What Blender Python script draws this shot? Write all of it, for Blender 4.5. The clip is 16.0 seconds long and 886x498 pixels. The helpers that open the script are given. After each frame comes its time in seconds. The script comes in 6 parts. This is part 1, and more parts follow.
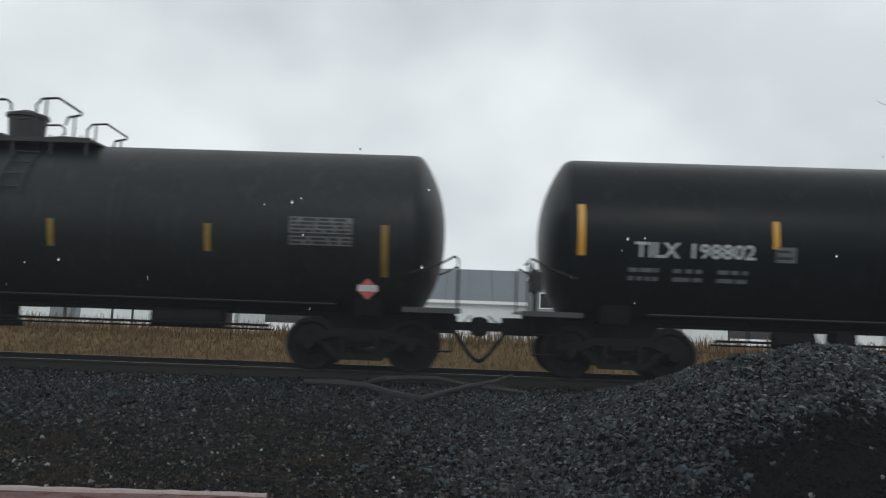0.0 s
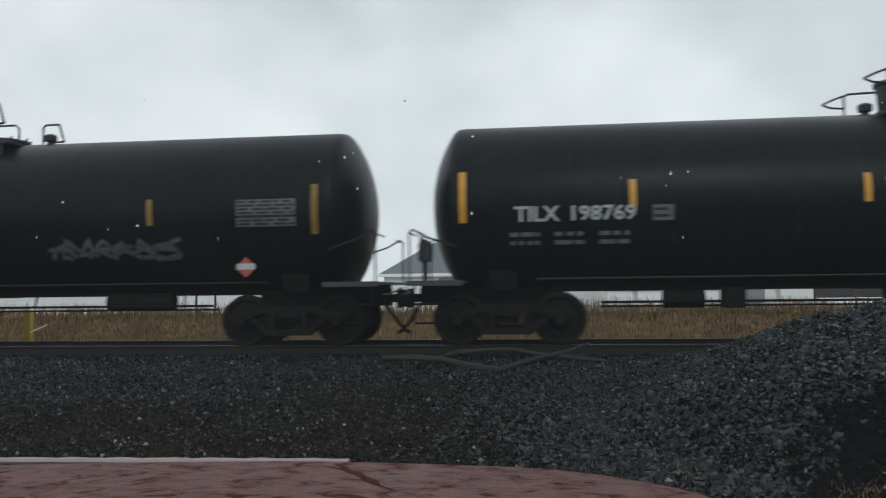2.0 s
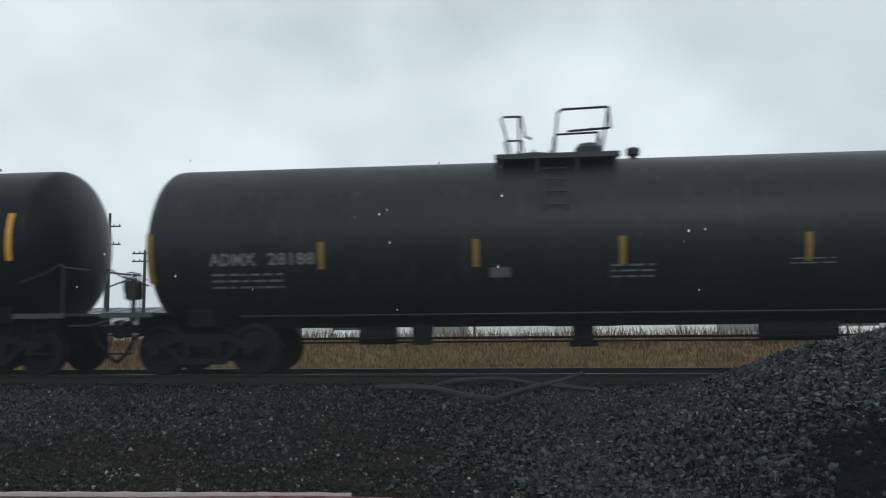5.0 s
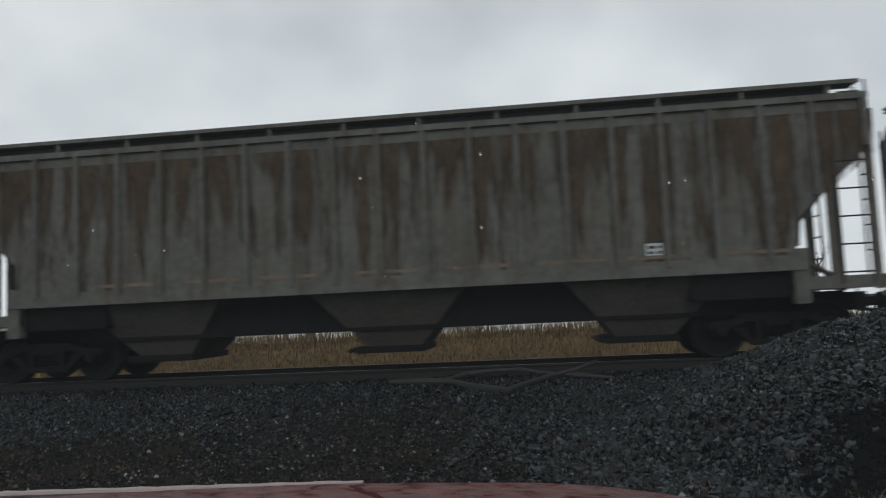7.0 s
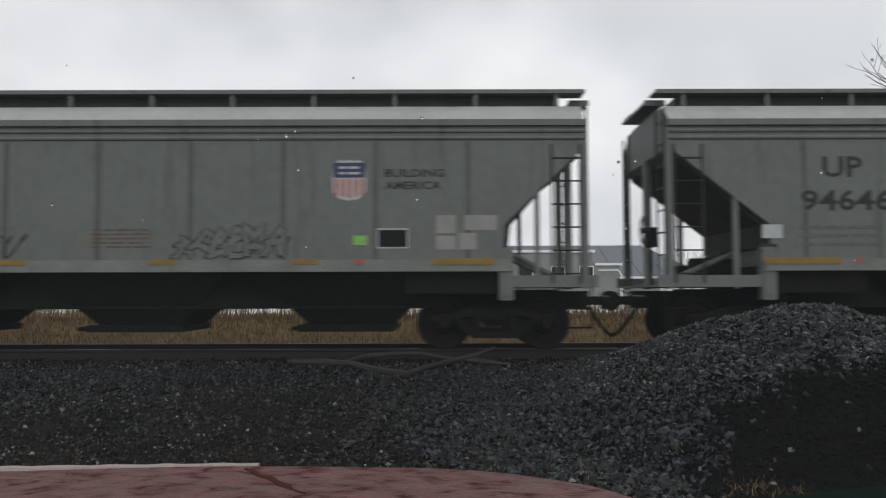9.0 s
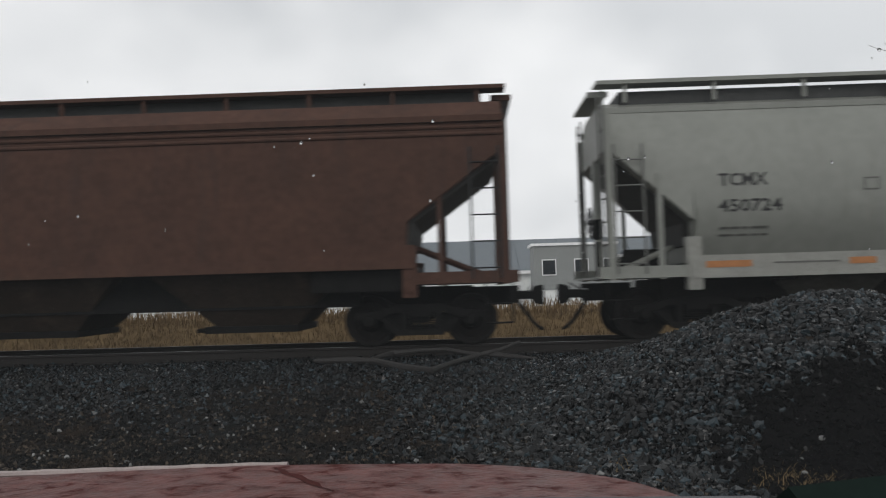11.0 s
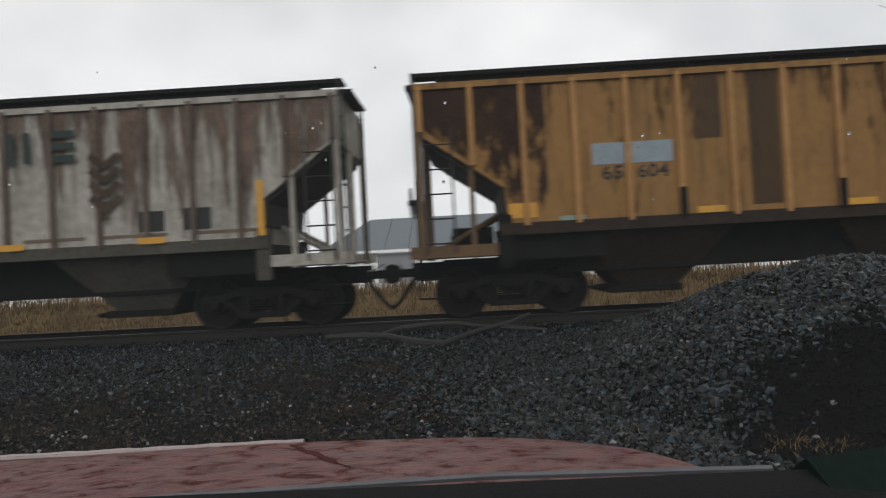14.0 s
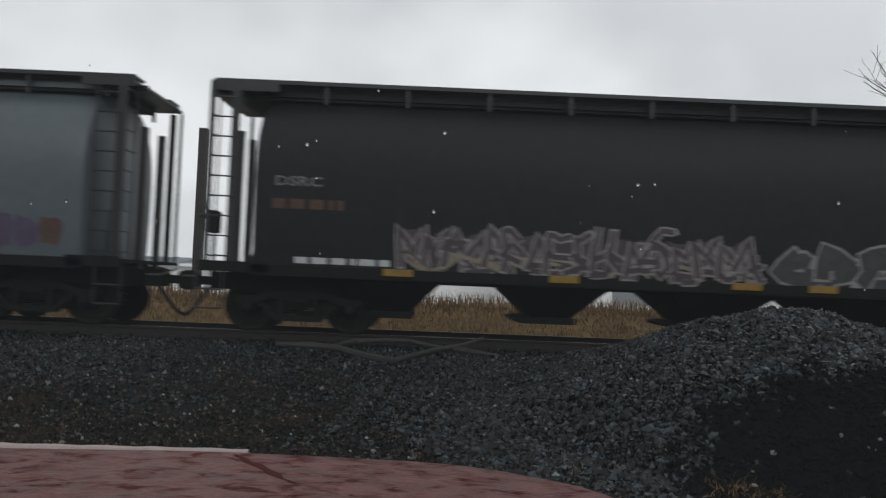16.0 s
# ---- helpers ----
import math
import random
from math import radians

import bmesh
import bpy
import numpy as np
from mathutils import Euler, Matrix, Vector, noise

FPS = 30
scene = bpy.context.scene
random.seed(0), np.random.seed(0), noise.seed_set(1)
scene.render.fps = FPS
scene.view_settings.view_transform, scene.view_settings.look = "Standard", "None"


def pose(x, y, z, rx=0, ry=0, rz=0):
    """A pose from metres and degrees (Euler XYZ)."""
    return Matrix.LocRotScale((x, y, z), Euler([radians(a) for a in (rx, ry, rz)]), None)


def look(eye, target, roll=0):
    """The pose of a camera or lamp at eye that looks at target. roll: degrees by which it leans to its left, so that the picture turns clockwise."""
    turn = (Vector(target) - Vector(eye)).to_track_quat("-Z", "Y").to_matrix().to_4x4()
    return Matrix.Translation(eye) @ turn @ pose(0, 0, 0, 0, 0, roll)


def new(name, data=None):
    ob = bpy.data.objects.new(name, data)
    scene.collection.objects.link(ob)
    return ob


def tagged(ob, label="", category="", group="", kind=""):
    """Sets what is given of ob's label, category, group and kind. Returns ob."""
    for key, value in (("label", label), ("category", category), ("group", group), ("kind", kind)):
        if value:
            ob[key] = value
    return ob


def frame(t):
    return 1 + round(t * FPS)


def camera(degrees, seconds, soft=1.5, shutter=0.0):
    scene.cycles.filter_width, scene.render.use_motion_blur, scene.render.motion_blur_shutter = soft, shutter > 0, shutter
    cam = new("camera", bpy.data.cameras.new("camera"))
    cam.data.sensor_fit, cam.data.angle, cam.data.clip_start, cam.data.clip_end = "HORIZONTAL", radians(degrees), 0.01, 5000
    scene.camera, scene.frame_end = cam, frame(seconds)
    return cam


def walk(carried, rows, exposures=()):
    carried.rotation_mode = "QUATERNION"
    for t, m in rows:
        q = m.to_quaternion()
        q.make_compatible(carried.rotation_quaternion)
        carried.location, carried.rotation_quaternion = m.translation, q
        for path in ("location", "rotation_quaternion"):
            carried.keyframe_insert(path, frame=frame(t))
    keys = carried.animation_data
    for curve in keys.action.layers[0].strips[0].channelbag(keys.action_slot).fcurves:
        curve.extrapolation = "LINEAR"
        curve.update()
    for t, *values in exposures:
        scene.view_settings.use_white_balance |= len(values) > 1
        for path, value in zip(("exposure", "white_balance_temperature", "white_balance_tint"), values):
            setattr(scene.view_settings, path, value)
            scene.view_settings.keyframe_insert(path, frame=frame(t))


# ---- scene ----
# Camera held in the hand by the driver of a parked car; a freight train goes by.
LENS = 59.99
PATH = [
    (0, 0.005, 0.024, 1.455, 1.37, 5.03, -2.01),
    (0.5, 0.002, 0.007, 1.435, 2.62, 4.40, -3.25),
    (1, 0.010, 0.010, 1.434, 2.93, 3.79, -1.86),
    (1.5, 0.018, 0.035, 1.441, 3.41, 2.40, -1.16),
    (2, 0.022, 0.002, 1.432, 6.83, 3.07, 0.67),
    (2.5, 0.011, 0.001, 1.440, 9.79, 4.85, 1.99),
    (3, -0.001, 0.010, 1.435, 9.85, 4.87, 3.30),
    (3.5, -0.011, 0.008, 1.440, 9.98, 3.73, 2.70),
    (4, -0.004, -0.010, 1.445, 9.33, 4.39, 2.48),
    (4.5, -0.002, -0.020, 1.440, 7.92, 5.38, 1.86),
    (5, -0.003, -0.030, 1.450, 6.23, 5.12, 0.59),
    (5.2, 0.006, -0.030, 1.440, 5.88, 4.96, 0.95),
    (7.3, 0.018, -0.028, 1.423, 7.21, 4.64, 2.80),
    (7.5, 0.017, -0.021, 1.430, 6.39, 4.38, 2.26),
    (8, 0.001, 0.003, 1.431, 3.29, 4.05, 0.71),
    (8.5, -0.009, 0.022, 1.425, 0.93, 3.31, 0.06),
    (9, -0.007, 0.019, 1.420, -0.11, 3.36, 0.15),
    (11.5, -0.000, 0.008, 1.424, 2.17, 2.78, 2.12),
    (12, 0.001, 0.007, 1.425, 2.40, 2.30, 2.53),
    (12.5, 0.002, 0.000, 1.425, 2.94, 2.43, 2.55),
    (13, 0.004, 0.002, 1.426, 4.02, 2.00, 2.91),
    (13.5, 0.001, 0.009, 1.425, 3.10, 1.01, 3.12),
    (14, -0.006, 0.009, 1.429, 2.28, 1.11, 3.01),
    (14.5, -0.007, 0.003, 1.429, 2.53, 2.08, 2.78),
    (15, -0.002, -0.006, 1.437, 1.74, 4.41, 3.17),
    (15.5, -0.008, -0.006, 1.439, 2.11, 4.24, 2.39),
    (16, -0.025, 0.019, 1.439, -0.86, 2.45, -2.27),
]
cam = camera(LENS, 16.0, soft=1.15, shutter=0.15)
walk(cam, [(t, pose(x, y, z, 90 + p, r, w)) for t, x, y, z, w, p, r in PATH], exposures=[(0, 0.0, 6200, 6), (1.0, -0.05, 6200, 6), (1.5, -0.24, 6250, 7), (2.0, -0.05, 6150, 5), (2.5, 0.1, 6200, 5), (3.0, 0.0, 6080, 4), (4.5, 0.02, 6060, 3), (5.2, -0.03, 6000, 1), (7.3, -0.22, 6250, 7), (8.0, 0.0, 6350, 8), (9.0, 0.03, 6450, 10), (11.5, 0.05, 6500, 10), (12.0, 0.0, 6500, 10), (12.5, 0.1, 6550, 11), (13.0, 0.1, 6500, 10), (14.0, 0.08, 6550, 10), (14.5, 0.13, 6600, 10), (15.0, 0.2, 6500, 10), (15.3, 0.0, 6000, 3), (15.6, -0.1, 5950, 2), (16, -0.08, 6400, 9)])

# ---- sky and light ----
world = bpy.data.worlds.new("overcast_sky")
scene.world = world
world.use_nodes = True
wn, wl = world.node_tree.nodes, world.node_tree.links
wn.clear()
w_out, w_bg = wn.new("ShaderNodeOutputWorld"), wn.new("ShaderNodeBackground")
sky = wn.new("ShaderNodeTexSky")
sky.sky_type, sky.sun_disc, sky.sun_elevation, sky.sun_rotation = "NISHITA", False, radians(38), radians(30)
sky.air_density, sky.dust_density = 1.0, 6.0
w_hsv = wn.new("ShaderNodeHueSaturation")
w_hsv.inputs["Saturation"].default_value, w_hsv.inputs["Value"].default_value = 0.10, 0.05
wl.new(sky.outputs[0], w_hsv.inputs["Color"])
w_co, w_map = wn.new("ShaderNodeTexCoord"), wn.new("ShaderNodeMapping")
w_map.inputs["Scale"].default_value, w_map.inputs["Location"].default_value = (1.0, 1.0, 1.5), (0.35, 0.0, 0.2)
wl.new(w_co.outputs["Generated"], w_map.inputs["Vector"])
w_noise = wn.new("ShaderNodeTexNoise")
w_noise.inputs["Scale"].default_value, w_noise.inputs["Detail"].default_value, w_noise.inputs["Roughness"].default_value = 3.4, 3.0, 0.5
wl.new(w_map.outputs[0], w_noise.inputs["Vector"])
w_ramp = wn.new("ShaderNodeValToRGB")
w_ramp.color_ramp.elements[0].position, w_ramp.color_ramp.elements[0].color = 0.32, (0.60, 0.625, 0.65, 1)
w_ramp.color_ramp.elements[1].position, w_ramp.color_ramp.elements[1].color = 0.70, (0.93, 0.94, 0.95, 1)
w_sep, w_lean = wn.new("ShaderNodeSeparateXYZ"), wn.new("ShaderNodeMath")
w_lean.operation, w_lean.inputs[1].default_value = "MULTIPLY_ADD", -0.15
wl.new(w_co.outputs["Generated"], w_sep.inputs[0])
wl.new(w_sep.outputs["X"], w_lean.inputs[0])
wl.new(w_noise.outputs["Fac"], w_lean.inputs[2])
wl.new(w_lean.outputs[0], w_ramp.inputs["Fac"])
w_mix = wn.new("ShaderNodeMix")
w_mix.data_type, w_mix.inputs["Factor"].default_value = "RGBA", 0.9
wl.new(w_hsv.outputs[0], w_mix.inputs[6])
wl.new(w_ramp.outputs[0], w_mix.inputs[7])
wl.new(w_mix.outputs[2], w_bg.inputs["Color"])
w_bg.inputs["Strength"].default_value = 1.0
wl.new(w_bg.outputs[0], w_out.inputs["Surface"])
sun = new("sun", bpy.data.lights.new("sun", "SUN"))
sun.data.energy, sun.data.angle, sun.data.color = 0.5, radians(20), (1.0, 0.97, 0.93)
sun.matrix_basis = look((6, -8, 14), (0, 14, 0))


# ---- materials ----
def mat(name, color, rough=0.6, metal=0.0, vary=0.25, scale=3.0, bump=0.0, bscale=40.0, dirt=None, dirt_amount=0.5, streak=False, spec=0.5, rand=0.0, coat=0.0, dscale=1.0):
    """A painted or natural surface: a base colour, variation at two scales, streaks or patches of dirt, fine relief."""
    m = bpy.data.materials.new(name)
    m.use_nodes = True
    n, l = m.node_tree.nodes, m.node_tree.links
    b = n["Principled BSDF"]
    b.inputs["Roughness"].default_value, b.inputs["Metallic"].default_value = rough, metal
    b.inputs["Specular IOR Level"].default_value = spec
    b.inputs["Coat Weight"].default_value = coat
    b.inputs["Coat Roughness"].default_value = 0.15
    co = n.new("ShaderNodeTexCoord")
    big, fine = n.new("ShaderNodeTexNoise"), n.new("ShaderNodeTexNoise")
    big.inputs["Scale"].default_value, big.inputs["Detail"].default_value = scale, 4
    fine.inputs["Scale"].default_value, fine.inputs["Detail"].default_value = scale * 9, 3
    for t in (big, fine):
        l.new(co.outputs["Object"], t.inputs["Vector"])
    add = n.new("ShaderNodeMath")
    add.operation = "ADD"
    l.new(big.outputs["Fac"], add.inputs[0])
    l.new(fine.outputs["Fac"], add.inputs[1])
    mr = n.new("ShaderNodeMapRange")
    mr.inputs["From Min"].default_value, mr.inputs["From Max"].default_value = 0.65, 1.35
    mr.inputs["To Min"].default_value, mr.inputs["To Max"].default_value = 1 - vary, 1 + vary
    l.new(add.outputs[0], mr.inputs["Value"])
    mul = n.new("ShaderNodeMix")
    mul.data_type, mul.blend_type, mul.inputs["Factor"].default_value = "RGBA", "MULTIPLY", 1.0
    mul.inputs[6].default_value = (*color, 1)
    comb = n.new("ShaderNodeCombineColor")
    last = mr.outputs[0]
    if rand:
        oi = n.new("ShaderNodeNewGeometry")
        r2 = n.new("ShaderNodeMapRange")
        # Above 0.6 a few stones come out far brighter, as painted glints.
        r2.inputs["To Min"].default_value, r2.inputs["To Max"].default_value = 1 - rand, 1 + (8.0 * rand if rand > 0.6 else rand)
        pw = n.new("ShaderNodeMath")
        pw.operation, pw.inputs[1].default_value = "POWER", 5.0 if rand > 0.6 else 1.0
        l.new(oi.outputs["Random Per Island"], pw.inputs[0])
        l.new(pw.outputs[0], r2.inputs["Value"])
        m2 = n.new("ShaderNodeMath")
        m2.operation = "MULTIPLY"
        l.new(last, m2.inputs[0])
        l.new(r2.outputs[0], m2.inputs[1])
        last = m2.outputs[0]
    for i in range(3):
        l.new(last, comb.inputs[i])
    l.new(comb.outputs[0], mul.inputs[7])
    col = mul.outputs[2]
    if dirt:
        dn, dm = n.new("ShaderNodeTexNoise"), n.new("ShaderNodeMapping")
        dm.inputs["Scale"].default_value = (2.6, 2.6, 0.25) if streak else (0.8, 0.8, 0.9)
        dn.inputs["Scale"].default_value, dn.inputs["Detail"].default_value, dn.inputs["Roughness"].default_value = 1.6 * dscale, 7, 0.62
        l.new(co.outputs["Object"], dm.inputs["Vector"])
        l.new(dm.outputs[0], dn.inputs["Vector"])
        dr = n.new("ShaderNodeMapRange")
        lo = 0.72 - 0.36 * dirt_amount
        dr.inputs["From Min"].default_value, dr.inputs["From Max"].default_value = lo, lo + 0.22
        dr.inputs["To Max"].default_value = 0.85
        l.new(dn.outputs["Fac"], dr.inputs["Value"])
        dx = n.new("ShaderNodeMix")
        dx.data_type = "RGBA"
        dx.inputs[7].default_value = (*dirt, 1)
        l.new(dr.outputs[0], dx.inputs["Factor"])
        l.new(col, dx.inputs[6])
        col = dx.outputs[2]
    l.new(col, b.inputs["Base Color"])
    rr = n.new("ShaderNodeMapRange")
    rr.inputs["To Min"].default_value, rr.inputs["To Max"].default_value = max(0.05, rough - 0.12), min(1, rough + 0.12)
    l.new(big.outputs["Fac"], rr.inputs["Value"])
    l.new(rr.outputs[0], b.inputs["Roughness"])
    if bump:
        bn, bp = n.new("ShaderNodeTexNoise"), n.new("ShaderNodeBump")
        bn.inputs["Scale"].default_value, bn.inputs["Detail"].default_value = bscale, 4
        l.new(co.outputs["Object"], bn.inputs["Vector"])
        bp.inputs["Strength"].default_value, bp.inputs["Distance"].default_value = min(1, bump * 4), 0.02
        l.new(bn.outputs["Fac"], bp.inputs["Height"])
        l.new(bp.outputs[0], b.inputs["Normal"])
    return m


M = dict(
    tank=mat("tank_paint", (0.0075, 0.0095, 0.0108), 0.36, vary=0.3, scale=0.9, dirt=(0.024, 0.027, 0.029), dirt_amount=0.35, streak=True, spec=0.12),
    tank_b=mat("tank_paint_dusty", (0.015, 0.017, 0.018), 0.45, vary=0.3, scale=0.9, dirt=(0.040, 0.042, 0.042), dirt_amount=0.42, streak=True, spec=0.25),
    under=mat("underframe_grime", (0.011, 0.0108, 0.0105), 0.8, vary=0.35, scale=4, bump=0.05, dirt=(0.022, 0.019, 0.016), dirt_amount=0.3, spec=0.08),
    wheel=mat("wheel_steel", (0.012, 0.011, 0.0105), 0.7, metal=0.1, vary=0.3, scale=6, dirt=(0.022, 0.018, 0.015), dirt_amount=0.3, spec=0.08),
    tread=mat("worn_steel", (0.06, 0.058, 0.056), 0.45, metal=0.8, vary=0.2, scale=5),
    rail=mat("rusty_rail", (0.016, 0.0135, 0.012), 0.8, metal=0.2, vary=0.3, scale=5, bump=0.03),
    tie=mat("creosoted_wood", (0.016, 0.014, 0.013), 0.9, spec=0.15, vary=0.4, scale=4, bump=0.15, bscale=30),
    grab=mat("grab_iron", (0.055, 0.055, 0.055), 0.5, metal=0.3, vary=0.2),
    dark_iron=mat("dark_iron", (0.03, 0.03, 0.031), 0.55, metal=0.2, vary=0.3),
    yellow=mat("reflective_yellow", (0.62, 0.31, 0.03), 0.4, vary=0.15, scale=8, dirt=(0.25, 0.15, 0.04), dirt_amount=0.3),
    yellow_old=mat("dirty_reflective_yellow", (0.24, 0.15, 0.025), 0.5, vary=0.25, scale=8, dirt=(0.12, 0.09, 0.03), dirt_amount=0.4),
    label_yellow=mat("yellow_placard", (0.46, 0.30, 0.03), 0.5, vary=0.12, scale=8),
    white=mat("stencil_white", (0.46, 0.48, 0.48), 0.6, vary=0.2, scale=9),
    grey_text=mat("faded_stencil", (0.15, 0.16, 0.16), 0.6, vary=0.35, scale=9),
    black_text=mat("black_stencil", (0.013, 0.013, 0.013), 0.6, vary=0.3, scale=9),
    brown_text=mat("rust_coloured_stencil", (0.14, 0.062, 0.025), 0.6, vary=0.3, scale=9),
    red=mat("faded_red", (0.40, 0.085, 0.065), 0.5, vary=0.2, scale=9),
    blue=mat("navy_paint", (0.03, 0.035, 0.10), 0.5, vary=0.2, scale=9),
    green=mat("lime_sticker", (0.22, 0.50, 0.10), 0.5, vary=0.2, scale=9),
    gravel=mat("ballast_ground", (0.0105, 0.0107, 0.0108), 0.85, vary=0.95, scale=6, bump=0.5, bscale=34, dirt=(0.030, 0.0205, 0.0135), dirt_amount=0.6, spec=0.06),
    stone=mat("crushed_granite", (0.0026, 0.0039, 0.0046), 0.26, vary=0.35, scale=10, rand=1.3, spec=0.25),
    stone_lot=mat("muddy_stone", (0.0098, 0.0077, 0.0058), 0.55, vary=0.4, scale=10, rand=1.1, spec=0.10, dirt=(0.022, 0.0135, 0.0082), dirt_amount=0.62),
    stone_pale=mat("pale_stone", (0.15, 0.15, 0.145), 0.7, vary=0.2, scale=10, rand=0.5),
    soil=mat("black_soil", (0.0042, 0.0041, 0.0042), 0.95, spec=0.05, vary=0.5, scale=6, bump=0.6, bscale=18),
    reed=mat("dry_reeds", (0.180, 0.124, 0.064), 0.85, vary=0.2, scale=0.6, rand=0.25, spec=0.2),
    reed_dark=mat("brown_reeds", (0.155, 0.104, 0.054), 0.85, vary=0.3, scale=0.6, rand=0.4, spec=0.2),
    thatch=mat("matted_straw", (0.180, 0.124, 0.064), 0.9, vary=0.3, scale=0.5, spec=0.15, dirt=(0.12, 0.08, 0.042), dirt_amount=0.4),
    dark_wood=mat("dark_weathered_wood", (0.035, 0.033, 0.032), 0.8, vary=0.3, scale=3, bump=0.1),
    marker_yellow=mat("marker_yellow", (0.50, 0.33, 0.03), 0.5, vary=0.15),
    lip_shine=mat("painted_lip_shine", (0.33, 0.275, 0.26), 0.4, metal=0.5, vary=0.15, scale=12),
    wiper_grey=mat("wiper_grey", (0.10, 0.10, 0.11), 0.5, vary=0.2),
    straw=mat("dead_grass", (0.21, 0.145, 0.07), 0.85, vary=0.3, scale=4, rand=0.4, spec=0.2),
    bark=mat("wet_bark", (0.024, 0.022, 0.021), 0.75, vary=0.4, scale=9, bump=0.2, bscale=60),
    twig=mat("bare_twigs", (0.06, 0.05, 0.045), 0.8, vary=0.3),
    smear=mat("wet_dark_red_paint", (0.060, 0.016, 0.014), 0.8, vary=0.3, scale=14, spec=0.03),
    hood=mat("red_car_paint", (0.105, 0.032, 0.027), 0.5, vary=0.5, scale=14, coat=0.0, spec=0.28, dirt=(0.042, 0.010, 0.009), dirt_amount=0.66, dscale=5.5, bump=0.06, bscale=60),
    plastic=mat("black_plastic", (0.012, 0.012, 0.013), 0.85, vary=0.2, scale=20, bump=0.05, bscale=300, spec=0.06),
    green_plastic=mat("dark_green_vinyl", (0.008, 0.015, 0.0125), 0.9, vary=0.2, scale=9, spec=0.05),
)
hood_nodes, hood_links = M["hood"].node_tree.nodes, M["hood"].node_tree.links
hood_map = [n for n in hood_nodes if n.type == "MAPPING"][0]
hood_map.inputs["Scale"].default_value = (1.5, 2.2, 1.0)
hood_dirt = hood_map.outputs[0].links[0].to_node
hood_dirt.inputs["Distortion"].default_value = 0.5
hood_gloss = hood_nodes.new("ShaderNodeMapRange")
hood_gloss.inputs["From Min"].default_value, hood_gloss.inputs["From Max"].default_value = 0.42, 0.62
hood_gloss.inputs["To Min"].default_value, hood_gloss.inputs["To Max"].default_value = 0.42, 0.01
hood_links.new(hood_dirt.outputs["Fac"], hood_gloss.inputs["Value"])
hood_links.new(hood_gloss.outputs[0], hood_nodes["Principled BSDF"].inputs["Specular IOR Level"])


# ---- mesh building ----
class Shape:
    """Gathers vertices and faces of one mesh."""

    def __init__(self):
        self.v, self.f = [], []

    def add(self, vs, fs):
        o = len(self.v)
        self.v += [tuple(p) for p in vs]
        self.f += [tuple(i + o for i in q) for q in fs]
        return self

    def box(self, x0, x1, y0, y1, z0, z1, c=0.0):
        """A box; c takes off its four long upper and end edges."""
        if c <= 0:
            vs = [(x, y, z) for x in (x0, x1) for y in (y0, y1) for z in (z0, z1)]
            return self.add(vs, [(0, 1, 3, 2), (4, 6, 7, 5), (0, 4, 5, 1), (2, 3, 7, 6), (0, 2, 6, 4), (1, 5, 7, 3)])
        ring = [(x0 + c, z0), (x1 - c, z0), (x1, z0 + c), (x1, z1 - c), (x1 - c, z1), (x0 + c, z1), (x0, z1 - c), (x0, z0 + c)]
        return self.prism(ring, y0, y1)

    def prism(self, ring, y0, y1):
        """A polygon in x and z, drawn out from y0 to y1."""
        n = len(ring)
        vs = [(x, y0, z) for x, z in ring] + [(x, y1, z) for x, z in ring]
        fs = [tuple(range(n)), tuple(range(2 * n - 1, n - 1, -1))] + [(i, i + n, (i + 1) % n + n, (i + 1) % n) for i in range(n)]
        return self.add(vs, fs)

    def loft(self, rings, caps=True):
        """Rings of equally many points, skinned one to the next."""
        n, vs, fs = len(rings[0]), [], []
        for r in rings:
            vs += r
        for k in range(len(rings) - 1):
            for i in range(n):
                j = (i + 1) % n
                fs.append((k * n + i, k * n + j, (k + 1) * n + j, (k + 1) * n + i))
        if caps:
            fs += [tuple(range(n - 1, -1, -1)), tuple(range((len(rings) - 1) * n, len(rings) * n))]
        return self.add(vs, fs)

    def rod(self, p, q, r, seg=8, r2=None):
        p, q = Vector(p), Vector(q)
        d = (q - p).normalized()
        a = d.orthogonal().normalized()
        b = d.cross(a)
        cs = [(math.cos(2 * math.pi * i / seg), math.sin(2 * math.pi * i / seg)) for i in range(seg)]
        r2 = r if r2 is None else r2
        return self.loft([[tuple(p + (a * c + b * s) * r) for c, s in cs], [tuple(q + (a * c + b * s) * r2) for c, s in cs]])

    def pipe(self, pts, r, seg=6):
        for p, q in zip(pts, pts[1:]):
            self.rod(p, q, r, seg)
        return self

    def lathe(self, prof, centre, axis="y", seg=24):
        """A profile of (along, radius) turned about an axis through centre."""
        cx, cy, cz = centre
        rings = []
        for a, r in prof:
            ring = []
            for i in range(seg):
                c, s = r * math.cos(2 * math.pi * i / seg), r * math.sin(2 * math.pi * i / seg)
                ring.append((cx + c, cy + a, cz + s) if axis == "y" else (cx + a, cy + c, cz + s) if axis == "x" else (cx + c, cy + s, cz + a))
            rings.append(ring)
        return self.loft(rings)

    def mesh(self, name, material, smooth=35):
        me = bpy.data.meshes.new(name)
        me.from_pydata(self.v, [], self.f)
        bm = bmesh.new()
        bm.from_mesh(me)
        bmesh.ops.recalc_face_normals(bm, faces=bm.faces)
        if smooth:
            for f in bm.faces:
                f.smooth = True
            for e in bm.edges:
                if len(e.link_faces) != 2 or e.calc_face_angle(0) > radians(smooth):
                    e.smooth = False
        bm.to_mesh(me)
        bm.free()
        me.materials.append(material)
        return me


def part(name, shape, material, parent, label="", smooth=35):
    ob = new(name, shape.mesh(name, material, smooth))
    ob.parent = parent
    return tagged(ob, label)


